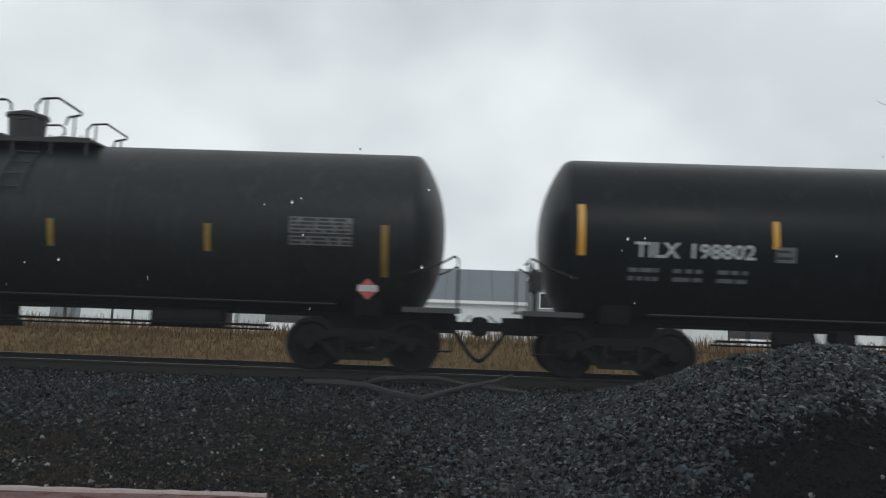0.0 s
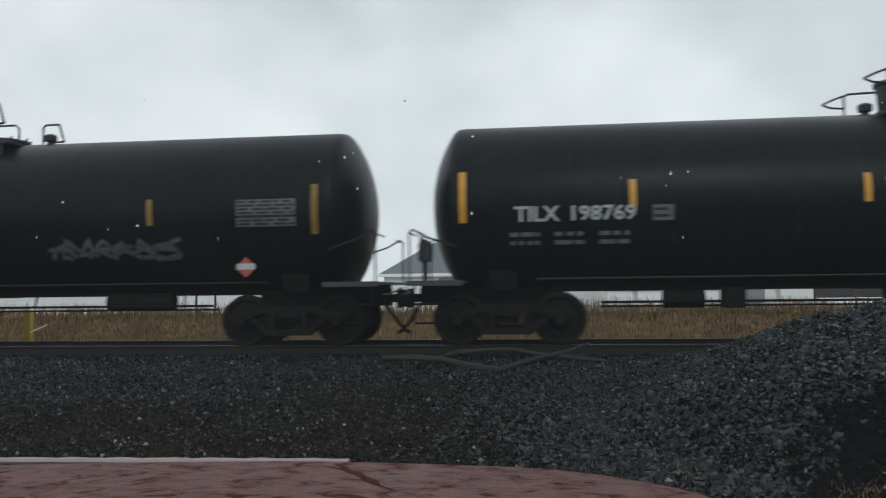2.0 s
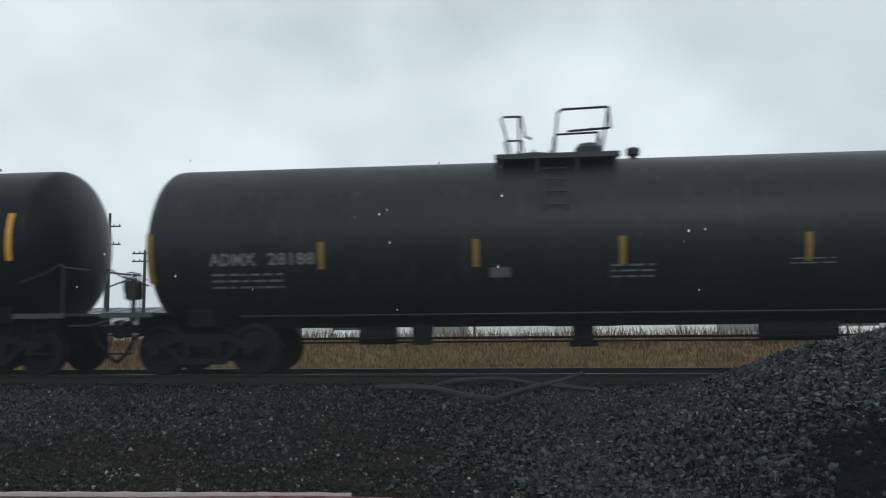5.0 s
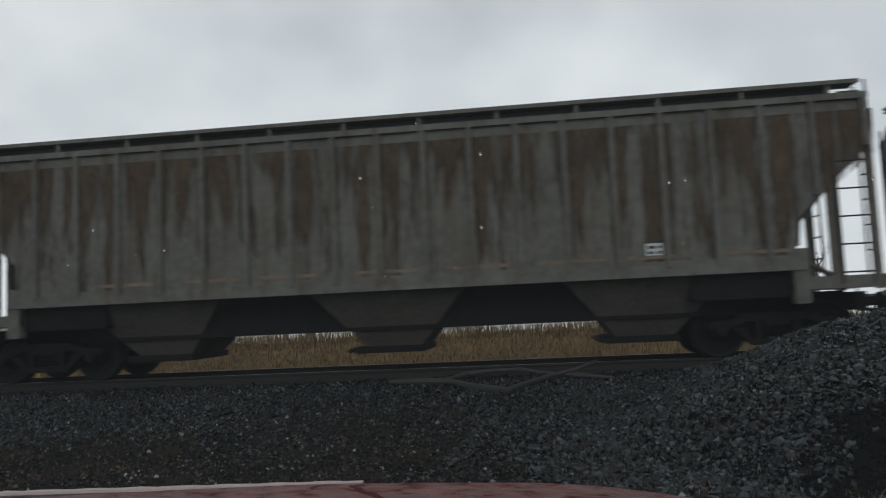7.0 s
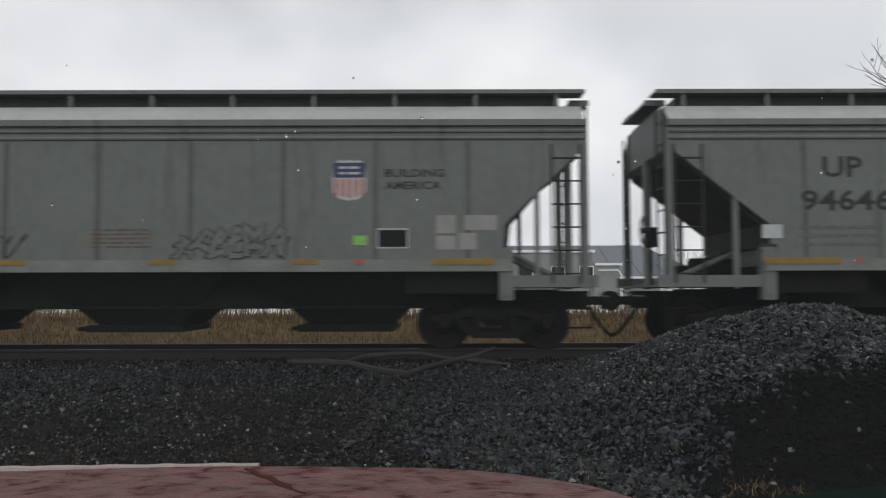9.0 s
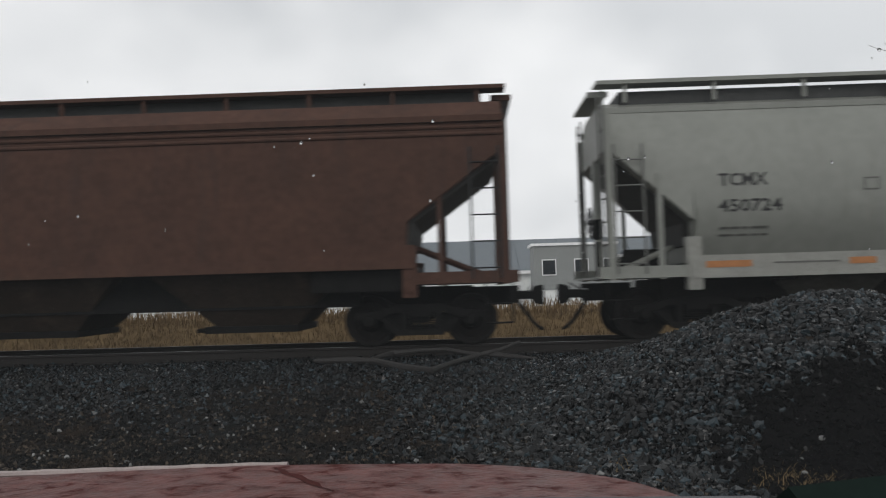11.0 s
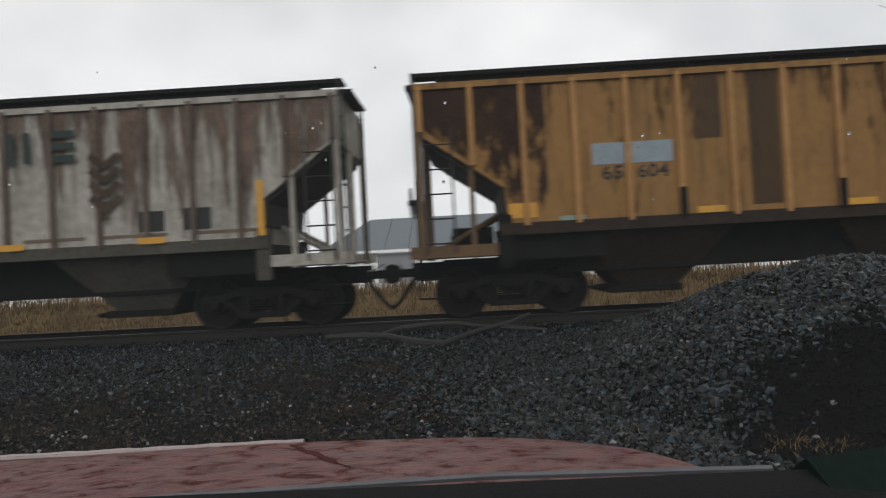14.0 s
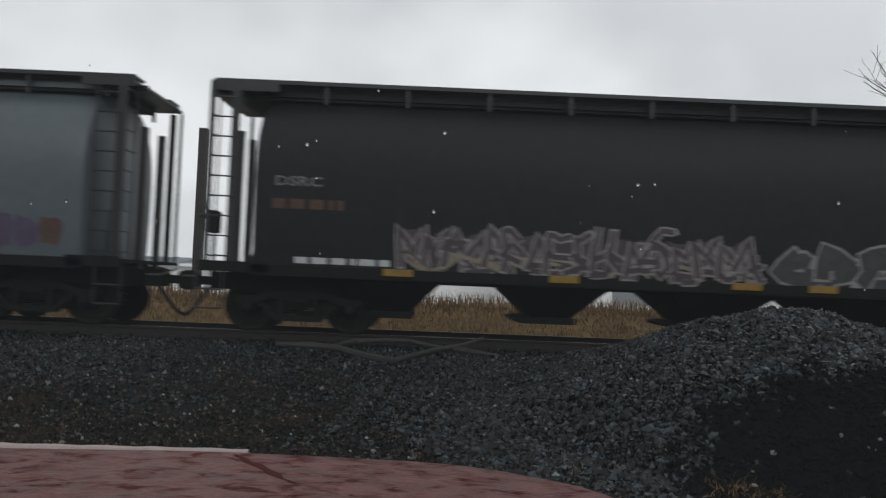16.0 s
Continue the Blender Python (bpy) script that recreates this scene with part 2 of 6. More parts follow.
def thing(name, label, category, group="", at=None):
    ob = new(name)
    ob.empty_display_size = 0.3
    if at is not None:
        ob.matrix_basis = at
    return tagged(ob, label, category, group)


def solo(name, shape, material, label, category, group="", kind="", at=None, smooth=35):
    ob = new(name, shape.mesh(name, material, smooth))
    if at is not None:
        ob.matrix_basis = at
    return tagged(ob, label, category, group, kind)


def lettering(text, size, bold=0.022):
    """The outline of some text as vertices and faces in x and z, its left lower corner at 0, height as capitals."""
    cu = bpy.data.curves.new("letters", "FONT")
    cu.body, cu.size, cu.resolution_u, cu.offset = text, 1.0, 2, bold
    ob = bpy.data.objects.new("letters", cu)
    scene.collection.objects.link(ob)
    me = bpy.data.meshes.new_from_object(ob.evaluated_get(bpy.context.evaluated_depsgraph_get()))
    pts = np.array([v.co for v in me.vertices])
    fs = [tuple(p.vertices) for p in me.polygons]
    bpy.data.objects.remove(ob)
    bpy.data.meshes.remove(me)
    bpy.data.curves.remove(cu)
    pts -= [pts[:, 0].min(), pts[:, 1].min(), 0]
    k = size / pts[:, 1].max()
    return pts[:, 0] * k, pts[:, 1] * k, fs


def skin(face, shape, gap=0.006):
    """Bends a flat sign's points (x, _, z) on to the side of a car, of which face(z) is the y."""
    shape.v = [(x, face(z) - gap + y, z) for x, y, z in shape.v]
    return shape


def words(text, x, z, size, material, car, face, width=None, name="lettering", gap=0.006, bold=0.022, lean=0.0):
    px, pz, fs = lettering(text, size, bold)
    k = width / px.max() if width else 1.0
    sh = Shape().add([(x + a * k + lean * b, 0, z + b) for a, b in zip(px, pz)], fs)
    return part(name, skin(face, sh, gap), material, car, smooth=0)


def patch(x0, x1, z0, z1, material, car, face, name="placard", gap=0.005, label="", lean=0.0):
    """A flat painted or stuck-on rectangle that follows the side of a car."""
    n = max(1, int((z1 - z0) / 0.12))
    vs, fs = [], []
    for i in range(n + 1):
        z = z0 + (z1 - z0) * i / n
        vs += [(x0 + lean * i / n, 0, z), (x1 + lean * i / n, 0, z)]
    for i in range(n):
        fs.append((2 * i, 2 * i + 1, 2 * i + 3, 2 * i + 2))
    return part(name, skin(face, Shape().add(vs, fs), gap), material, car, label, smooth=60)


def bars(x0, x1, z0, z1, rows, material, car, face, seed=1, name="stencilled_lines", thick=0.5, gap=0.006):
    """Small writing that nobody could read, as broken bars."""
    rg, sh = random.Random(seed), Shape()
    step = (z1 - z0) / rows
    for r in range(rows):
        x, z = x0, z1 - (r + 0.5) * step
        while x < x1 - 0.03:
            w = min(rg.uniform(0.08, 0.3), x1 - x)
            sh.add([(x, 0, z - step * thick / 2), (x + w, 0, z - step * thick / 2), (x + w, 0, z + step * thick / 2), (x, 0, z + step * thick / 2)], [(0, 1, 2, 3)])
            x += w + rg.uniform(0.03, 0.08)
    return tagged(part(name, skin(face, sh, gap), material, car, smooth=0), kind="stuff")


def ribbon(pts, w, sh):
    """A painted stroke of width w along points (x, z)."""
    n = len(pts)
    vs = []
    for i in range(n):
        a, b = pts[max(0, i - 1)], pts[min(n - 1, i + 1)]
        dx, dz = b[0] - a[0], b[1] - a[1]
        k = w / 2 / (math.hypot(dx, dz) or 1)
        vs += [(pts[i][0] - dz * k, 0, pts[i][1] + dx * k), (pts[i][0] + dz * k, 0, pts[i][1] - dx * k)]
    return sh.add(vs, [(2 * i, 2 * i + 1, 2 * i + 3, 2 * i + 2) for i in range(n - 1)])


def scrawl(x0, x1, z0, z1, w, material, car, face, seed, loops=7, name="graffiti", gap=0.007, label="", jag=0.0):
    """Spray-painted loops, drawn as strokes."""
    rg, sh = random.Random(seed), Shape()
    step = (x1 - x0) / loops
    for k in range(loops):
        cx, cz = x0 + (k + 0.5) * step, (z0 + z1) / 2
        ph, a, b = rg.uniform(0, 6.28), step * rg.uniform(0.42, 0.62), (z1 - z0) / 2 * rg.uniform(0.75, 1.0)
        f = rg.choice((1, 2, 2, 3))
        pts = []
        for i in range(19):
            u = i / 18 * 2 * math.pi * rg.choice((0.82,)) + ph
            q = 1 + jag * rg.uniform(-1, 1)
            pts.append((cx + a * math.cos(u) * q, cz + b * math.sin(f * u / (1 if f == 1 else 1.5) + ph) * q))
        ribbon(pts, w * rg.uniform(0.7, 1.2), sh)
    return tagged(part(name, skin(face, sh, gap), material, car, label, smooth=0), kind="stuff")


def blobs(x0, x1, z0, z1, material, car, face, seed, n=8, name="graffiti_fill", gap=0.0055, label=""):
    """The filled bodies of graffiti letters: uneven rounded shapes beside one another."""
    rg, sh = random.Random(seed), Shape()
    step = (x1 - x0) / n
    for k in range(n):
        cx, cz = x0 + (k + 0.5) * step, (z0 + z1) / 2
        m = 14
        pts = []
        for i in range(m):
            u = 2 * math.pi * i / m
            q = rg.uniform(0.72, 1.08)
            sq = 1 / max(abs(math.cos(u)), abs(math.sin(u))) ** 0.6
            pts.append((cx + step * 0.52 * math.cos(u) * q * sq, 0, cz + (z1 - z0) / 2 * 0.85 * math.sin(u) * q * sq))
        sh.add([(cx, 0, cz)] + pts, [(0, 1 + i, 1 + (i + 1) % m) for i in range(m)])
    return part(name, skin(face, sh, gap), material, car, label, smooth=0)


def sprayed(x0, x1, z0, z1, n, fill, edge, car, face, seed, w=0.12, rim=0.035, gap=0.006, label=""):
    """Graffiti without meaning: thick bent strokes with an outline, a cluster for each letter."""
    rg, inner, outer = random.Random(seed), Shape(), Shape()
    step, h = (x1 - x0) / n, z1 - z0
    for k in range(n):
        a, lift = x0 + (k + 0.08) * step, rg.uniform(-0.06, 0.06) * h
        hh, ww, lean = h * rg.uniform(0.8, 1.05), step * rg.uniform(1.0, 1.35), rg.uniform(-0.2, 0.25)
        forms = (((0, 0), (0.05, 0.5), (0, 1), (0.5, 1.02), (0.95, 0.85)), ((0, 0.05), (0.3, 0.6), (0.55, 1), (0.75, 0.5), (1, 0)), ((0.95, 0.92), (0.5, 1), (0.08, 0.75), (0.5, 0.5), (0.95, 0.25), (0.5, 0), (0, 0.1)), ((0.05, 1), (0.02, 0.4), (0.3, 0.02), (0.8, 0.08), (0.98, 1)), ((0, 0), (0.02, 1), (0.5, 0.45), (1, 1.02), (0.97, 0)))
        second = (((0, 0.5), (0.4, 0.55), (0.8, 0.5)), ((0.25, 0.35), (0.8, 0.3)), ((0.4, 0.5), (0.7, 0.2), (1, 0)), ((0.05, 0.02), (0.5, 0.0), (0.95, 0.12)))
        for way in (rg.choice(forms), rg.choice(second), rg.choice(second)):
            way = [(p + rg.uniform(-0.2, 0.2), min(1.05, max(-0.05, q + rg.uniform(-0.2, 0.2)))) for p, q in way]
            pts = []
            for (p, q), (p2, q2) in zip(way, way[1:]):
                pts += [(p + (p2 - p) * i / 3, q + (q2 - q) * i / 3) for i in range(3)]
            pts = [(a + ww * (p + lean * q) + rg.uniform(-0.012, 0.012), z0 + lift + hh * q + rg.uniform(-0.012, 0.012)) for p, q in pts + [way[-1]]]
            n_in, n_out = len(inner.v), len(outer.v)
            ribbon(pts, w, inner)
            (u0, v0), (u1, v1) = pts[0], pts[-1]
            ribbon([(u0 * 1.0, v0 - rim)] + pts + [(u1, v1 + rim)], w + 2 * rim, outer)
            inner.v[n_in:] = [(p, -0.0012 - 0.0022 * k, q) for p, _, q in inner.v[n_in:]]
            outer.v[n_out:] = [(p, -0.0022 * k, q) for p, _, q in outer.v[n_out:]]
    tagged(part("graffiti_outline", skin(face, outer, gap), M[edge], car, smooth=0), kind="stuff")
    return tagged(part("graffiti", skin(face, inner, gap), M[fill], car, label, smooth=0), kind="stuff")


# ---- the train's way ----
TRACK_Y, RAIL_Z = 14.5, 0.45
HALF_GAUGE = 0.7525
WHEEL_R = 0.457


def shift(t):
    """How far along the track the train stands at t seconds."""
    u = t - 8
    return -19.466 * u + 0.01054 * u ** 2 + 0.001618 * u ** 3


ROLLING = []


# ---- running gear ----
def wheel_mesh():
    sh = Shape()
    prof = [(-0.07, 0.10), (-0.065, 0.16), (-0.02, 0.20), (-0.015, 0.34), (-0.07, 0.385), (-0.07, 0.452), (0.05, 0.457), (0.06, 0.484), (0.085, 0.484), (0.085, 0.39), (0.03, 0.34), (0.03, 0.20), (0.09, 0.16), (0.09, 0.10)]
    sh.lathe(prof, (0, 0, 0), "y", 28)
    for i in range(6):
        a = i * math.pi / 3
        sh.rod((0.26 * math.cos(a), -0.05, 0.26 * math.sin(a)), (0.26 * math.cos(a), -0.012, 0.26 * math.sin(a)), 0.03, 6)
    return sh.mesh("wheel", M["wheel"])


def tread_mesh():
    sh, n = Shape(), 28
    rings = [[(r * math.cos(2 * math.pi * i / n), a, r * math.sin(2 * math.pi * i / n)) for i in range(n)] for a, r in ((-0.070, 0.400), (-0.074, 0.404), (-0.074, 0.448), (-0.070, 0.452))]
    return sh.loft(rings, caps=False).mesh("rim_face", M["tread_dull"])


M["tread_dull"] = mat("dulled_rim_steel", (0.014, 0.0135, 0.013), 0.7, metal=0.2, spec=0.1, vary=0.3, scale=6)
WHEEL, RIM = wheel_mesh(), tread_mesh()
AXLE = Shape().rod((0, -0.98, 0), (0, 0.98, 0), 0.085, 12).mesh("axle", M["wheel"])
CAP = Shape().lathe([(-0.16, 0.02), (-0.155, 0.09), (-0.10, 0.11), (0.0, 0.125)], (0, 0, 0), "y", 14).add(*(lambda s: (s.v, s.f))(Shape().rod((0.06, -0.17, 0), (0.06, -0.14, 0), 0.016, 6).rod((-0.03, -0.17, 0.052), (-0.03, -0.14, 0.052), 0.016, 6).rod((-0.03, -0.17, -0.052), (-0.03, -0.14, -0.052), 0.016, 6))).mesh("bearing_cap", M["under"])


def side_frame_shape(y):
    """One cast truck side: arched top, two pedestals, spring nest."""
    sh, s = Shape(), 1 if y > 0 else -1
    top = [(-1.12, 0.50), (-1.12, 0.60), (-0.75, 0.63), (-0.42, 0.74), (0.42, 0.74), (0.75, 0.63), (1.12, 0.60), (1.12, 0.50), (0.72, 0.50), (0.48, 0.60), (-0.48, 0.60), (-0.72, 0.50)]
    low = [(-0.72, 0.50), (-0.40, 0.20), (0.40, 0.20), (0.72, 0.50), (0.56, 0.50), (0.36, 0.30), (-0.36, 0.30), (-0.56, 0.50)]
    y0, y1 = (y - 0.09, y + 0.09)
    sh.prism(top, y0, y1)
    sh.prism(low, y0, y1)
    for x in (-0.30, 0.30):
        sh.box(x - 0.05, x + 0.05, y0, y1, 0.28, 0.64)
    for x in (-0.15, 0.0, 0.15):
        for k in range(5):
            sh.rod((x, y, 0.31 + k * 0.045), (x, y, 0.33 + k * 0.045), 0.066, 10)
    sh.box(-0.22, 0.22, y - 0.11, y + 0.11, 0.53, 0.66)
    for x in (-0.889, 0.889):
        sh.box(x - 0.16, x + 0.16, y - 0.10, y + 0.10, 0.50, 0.60, 0.03)
    return sh


FRAME_NEAR, FRAME_FAR = side_frame_shape(-1.0).mesh("side_frame", M["under"]), side_frame_shape(1.0).mesh("side_frame", M["under"])
BOLSTER = Shape().box(-0.2, 0.2, -1.0, 1.0, 0.42, 0.72, 0.04).box(-0.10, 0.10, -0.25, 0.25, 0.70, 0.95).rod((-0.5, -0.75, 0.42), (-0.5, 0.75, 0.42), 0.06).rod((0.5, -0.75, 0.42), (0.5, 0.75, 0.42), 0.06).box(-0.62, -0.34, -0.9, 0.9, 0.26, 0.56, 0.04).box(0.34, 0.62, -0.9, 0.9, 0.26, 0.56, 0.04).mesh("bolster", M["under"])


def bare(name, me, parent, m=None):
    ob = new(name, me)
    ob.parent = parent
    if m is not None:
        ob.matrix_basis = m
    return ob


def trucks(car, centre, half):
    """Two four-wheeled trucks under a car."""
    for x in (-half, half):
        tr = bare("truck", BOLSTER, car, pose(x, 0, 0))
        bare("side_frame", FRAME_NEAR, tr)
        bare("side_frame", FRAME_FAR, tr)
        for dx in (-0.889, 0.889):
            ws = bare("wheelset", AXLE, car, pose(x + dx, 0, WHEEL_R))
            ROLLING.append((ws, x + dx, centre))
            for s in (-1, 1):
                w = bare("wheel", WHEEL, ws, pose(0, s * HALF_GAUGE, 0, 0, 0, 0 if s < 0 else 180))
                if s < 0:
                    bare("rim_face", RIM, ws, pose(0, s * HALF_GAUGE, 0))
                    bare("bearing_cap", CAP, ws, pose(0, -0.98, 0))


def couplers(car, reach, lead=None):
    """Knuckle couplers with draft sill ends, air hoses and cut levers."""
    for s in (-1, 1):
        half = lead if lead and s < 0 else reach
        sh = Shape().box(min(s * (half - 1.3), s * (half - 0.42)), max(s * (half - 1.3), s * (half - 0.42)), -0.2, 0.2, 0.70, 1.02)
        part("draft_sill", sh, M["under"], car)
        kn = Shape().box(min(s * (half - 0.5), s * (half - 0.1)), max(s * (half - 0.5), s * (half - 0.1)), -0.08, 0.08, 0.76, 0.92)
        kn.box(min(s * (half - 0.16), s * (half + 0.04)), max(s * (half - 0.16), s * (half + 0.04)), -0.17, 0.10, 0.68, 1.0, 0.04)
        kn.rod((s * (half - 0.02), -0.11, 0.66), (s * (half - 0.02), -0.11, 1.02), 0.06)
        part("coupler", kn, M["under"], car)
        pts = [(s * (half - 0.45), -0.30, 0.72), (s * (half - 0.33), -0.30, 0.55), (s * (half - 0.2), -0.26, 0.36), (s * (half - 0.08), -0.24, 0.24), (s * (half + 0.0), -0.22, 0.20)]
        part("air_hose", Shape().pipe(pts, 0.036), M["under"], car)
        lv = [(s * (half - 0.30), -1.35, 0.92), (s * (half - 0.30), -0.7, 0.92), (s * (half - 0.16), -0.2, 1.04)]
        part("uncoupling_lever", Shape().pipe(lv, 0.016), M["grab"], car)


def end_ladder(car, x, y, z0, z1, w, along="x", mat_=None, name="ladder", rungs=None):
    """Two stiles and rungs; w along the car (x) or across it (y)."""
    sh, mat_ = Shape(), mat_ or M["grab"]
    dx, dy = (w, 0) if along == "x" else (0, w)
    sh.rod((x, y, z0), (x, y, z1), 0.02, 6).rod((x + dx, y + dy, z0), (x + dx, y + dy, z1), 0.02, 6)
    n = rungs or max(2, int((z1 - z0) / 0.38))
    for i in range(n):
        z = z0 + (i + 0.4) * (z1 - z0) / n
        sh.rod((x, y, z), (x + dx, y + dy, z), 0.014, 6)
    return part(name, sh, mat_, car)


def brake_wheel(car, x, y, z):
    sh = Shape()
    n = 18
    pts = [(x, y + 0.27 * math.cos(2 * math.pi * i / n), z + 0.27 * math.sin(2 * math.pi * i / n)) for i in range(n + 1)]
    sh.pipe(pts, 0.016)
    for i in range(0, n, 3):
        sh.rod((x, y, z), pts[i], 0.012, 5)
    sh.rod((x - 0.06, y, z), (x + 0.06, y, z), 0.05)
    return part("brake_wheel", sh, M["dark_iron"], car)


# ---- tank cars ----
TANK_R, TANK_Z = 1.52, 2.50


def tank_face(z):
    d = max(-0.999, min(0.999, (z - TANK_Z) / TANK_R))
    return -TANK_R * math.sqrt(1 - d * d)


def tank_car(label, half, paint, texts, seed, dome="tall", strips=None, strip_mat="yellow", mirror=False, end_strip=None, diamond=None, strip_z=2.56, lead_strip=None, panel=None, hook=False, end_z=None, inset=0.70, lead=None):
    car = thing("tank_car", label, "tank car", "cars of the freight train")
    end = half - inset
    prof = [(-end + 0.48 * q ** 2.3, TANK_R * q) for q in (0.01, 0.2, 0.38, 0.54, 0.68, 0.80, 0.89, 0.95)] + [(-end + 0.49, TANK_R * 0.982), (-end + 0.54, TANK_R * 0.995), (-end + 0.62, TANK_R)]
    xs = [-end + 0.62, -5.4, -2.7, 0.0, 2.7, 5.4, end - 0.62]
    prof2 = prof + [q for x in xs[1:-1] for q in ((x - 0.012, TANK_R), (x - 0.008, TANK_R + 0.004), (x + 0.008, TANK_R + 0.004), (x + 0.012, TANK_R))] + [(-a, r) for a, r in reversed(prof)]
    part("tank", Shape().lathe(prof2, (0, 0, TANK_Z), "x", 64), paint, car)
    # saddle and side stiffener along the belly
    part("belly_stiffener", Shape().box(-end + 1.6, end - 1.6, -0.35, 0.35, 0.93, 1.06), M["under"], car)
    rb = Shape()
    for s in (-1, 1):
        rb.rod((-end + 1.9, s * 0.80, 1.16), (end - 1.9, s * 0.80, 1.16), 0.022)
    part("pipe_rail", rb, M["grab_dark"], car)
    for s in (-1, 1):
        x0, x1 = sorted((s * (half - 0.45), s * (half - 2.9)))
        part("stub_sill", Shape().box(x0, x1, -0.28, 0.28, 0.72, 1.12, 0.03), M["under"], car)
        a, b = sorted((s * (half - 2.25), s * (half - 1.75)))
        ring = [(y, TANK_Z + tank_low(y)) for y in np.linspace(-0.95, 0.95, 13)]
        sh = Shape()
        sh.loft([[(x, y, z + 0.0) for y, z in ring] + [(x, 0.85, 0.98), (x, -0.85, 0.98)] for x in (a, b)])
        part("saddle", sh, M["under"], car)
        p0, p1 = sorted((s * (half - 0.35), s * (half - 1.35)))
        part("end_platform", Shape().box(p0, p1, -1.45, 1.45, 1.10, 1.145).box(p0, p1, -1.47, -1.44, 1.06, 1.15), M["grab"], car)
        xa, xb = s * (half - 0.42), s * (half - 1.25)
        for y in (-1.42, 1.42):
            rl = Shape()
            rl.pipe([(xa, y, 1.12), (xa, y, 1.98), (xa - s * 0.06, y, 2.04), (xa - s * 0.30, y, 1.90), (xb, y, 1.72)], 0.018)
            rl.rod((xa, y, 1.98), (xa, y * 0.42, 1.98), 0.016)
            part("end_railing", rl, M["grab_dark"], car)
        st = Shape()
        for z in (0.42, 0.75):
            st.rod((s * (half - 0.5), -1.42, z), (s * (half - 0.95), -1.42, z), 0.016)
        st.rod((s * (half - 0.5), -1.42, 0.42), (s * (half - 0.5), -1.42, 1.1), 0.016).rod((s * (half - 0.95), -1.42, 0.42), (s * (half - 0.95), -1.42, 1.1), 0.016)
        part("sill_step", st, M["under"], car)
    brake_wheel(car, -(half - 0.55), -0.75, 1.75)
    part("brake_stand", Shape().rod((-(half - 0.6), -0.75, 1.1), (-(half - 0.6), -0.75, 1.9), 0.05).box(-(half - 0.5), -(half - 0.72), -0.9, -0.6, 1.5, 1.85, 0.03), M["dark_iron"], car)
    # belly gear
    ug = Shape().rod((0, 0, 0.62), (0, 0, 1.05), 0.2, 14).rod((0, 0, 0.55), (0, 0, 0.64), 0.28, 14).box(-0.6, 0.6, -0.30, 0.30, 0.92, 1.02)
    part("bottom_outlet", ug, M["under"], car)
    part("brake_cylinder", Shape().rod((-4.1, -0.55, 0.78), (-3.4, -0.55, 0.78), 0.16, 12).box(-3.1, -2.75, -0.8, -0.4, 0.62, 0.98, 0.03), M["under"], car)
    part("air_reservoir", Shape().rod((3.0, -0.5, 0.82), (4.3, -0.5, 0.82), 0.17, 14), M["under"], car)
    rd = Shape().rod((-5.2, -0.75, 0.74), (5.2, -0.75, 0.74), 0.022).rod((-5.2, -0.45, 0.66), (5.2, -0.45, 0.66), 0.016)
    for x in (-4.6, -2.2, 1.6, 4.6):
        rd.rod((x, -0.75, 0.74), (x, -0.62, 1.12), 0.02)
    part("brake_rod", rd, M["under"], car)
    # top fittings
    top = TANK_Z + TANK_R
    part("platform", Shape().box(-1.1, 1.1, -1.0, 1.0, top - 0.09, top - 0.05).box(-1.1, 1.1, -1.02, -0.98, top - 0.12, top - 0.03), M["dark_iron"], car)
    br = Shape()
    for x in (-1.0, -0.35, 0.35, 1.0):
        br.rod((x, -0.97, top - 0.09), (x, -0.97, top - 0.36), 0.025)
    tagged(part("platform_bracket", br, M["dark_iron"], car), kind="stuff")
    k = -1 if mirror else 1
    if dome == "tall":
        dm = Shape().lathe([(-0.06, 0.36), (0.04, 0.36), (0.05, 0.31), (0.50, 0.34), (0.51, 0.38), (0.57, 0.38), (0.60, 0.28), (0.61, 0.16), (0.65, 0.15), (0.66, 0.02)], (-0.62 * k, -0.1, top), "z", 24)
    else:
        dm = Shape().lathe([(-0.06, 0.22), (0.04, 0.25), (0.22, 0.25), (0.30, 0.18), (0.33, 0.02)], (0.62, -0.1, top), "z", 20)
    part("valve_housing", dm, M["dark_iron"], car)
    mx = (0.25 if hook else 0.42) * k if dome == "tall" else -0.40
    mw = Shape().lathe([(-0.06, 0.34), (0.06, 0.34), (0.07, 0.42), (0.12, 0.42), (0.17, 0.2), (0.18, 0.02)], (mx, 0.0, top), "z", 22)
    for i in range(8):
        a = i * math.pi / 4
        mw.rod((0.42 * math.cos(a) + mx, 0.42 * math.sin(a), top + 0.04), (0.42 * math.cos(a) + mx, 0.42 * math.sin(a), top + 0.17), 0.02, 5)
    part("manway", mw, M["dark_iron"], car)
    part("relief_valve", Shape().lathe([(-0.03, 0.06), (0.06, 0.07), (0.08, 0.12), (0.18, 0.13), (0.22, 0.08), (0.23, 0.01)], (-1.15 * k if hook else 1.45 if dome != "tall" else 1.4, -0.05, top), "z", 14), M["dark_iron"], car)
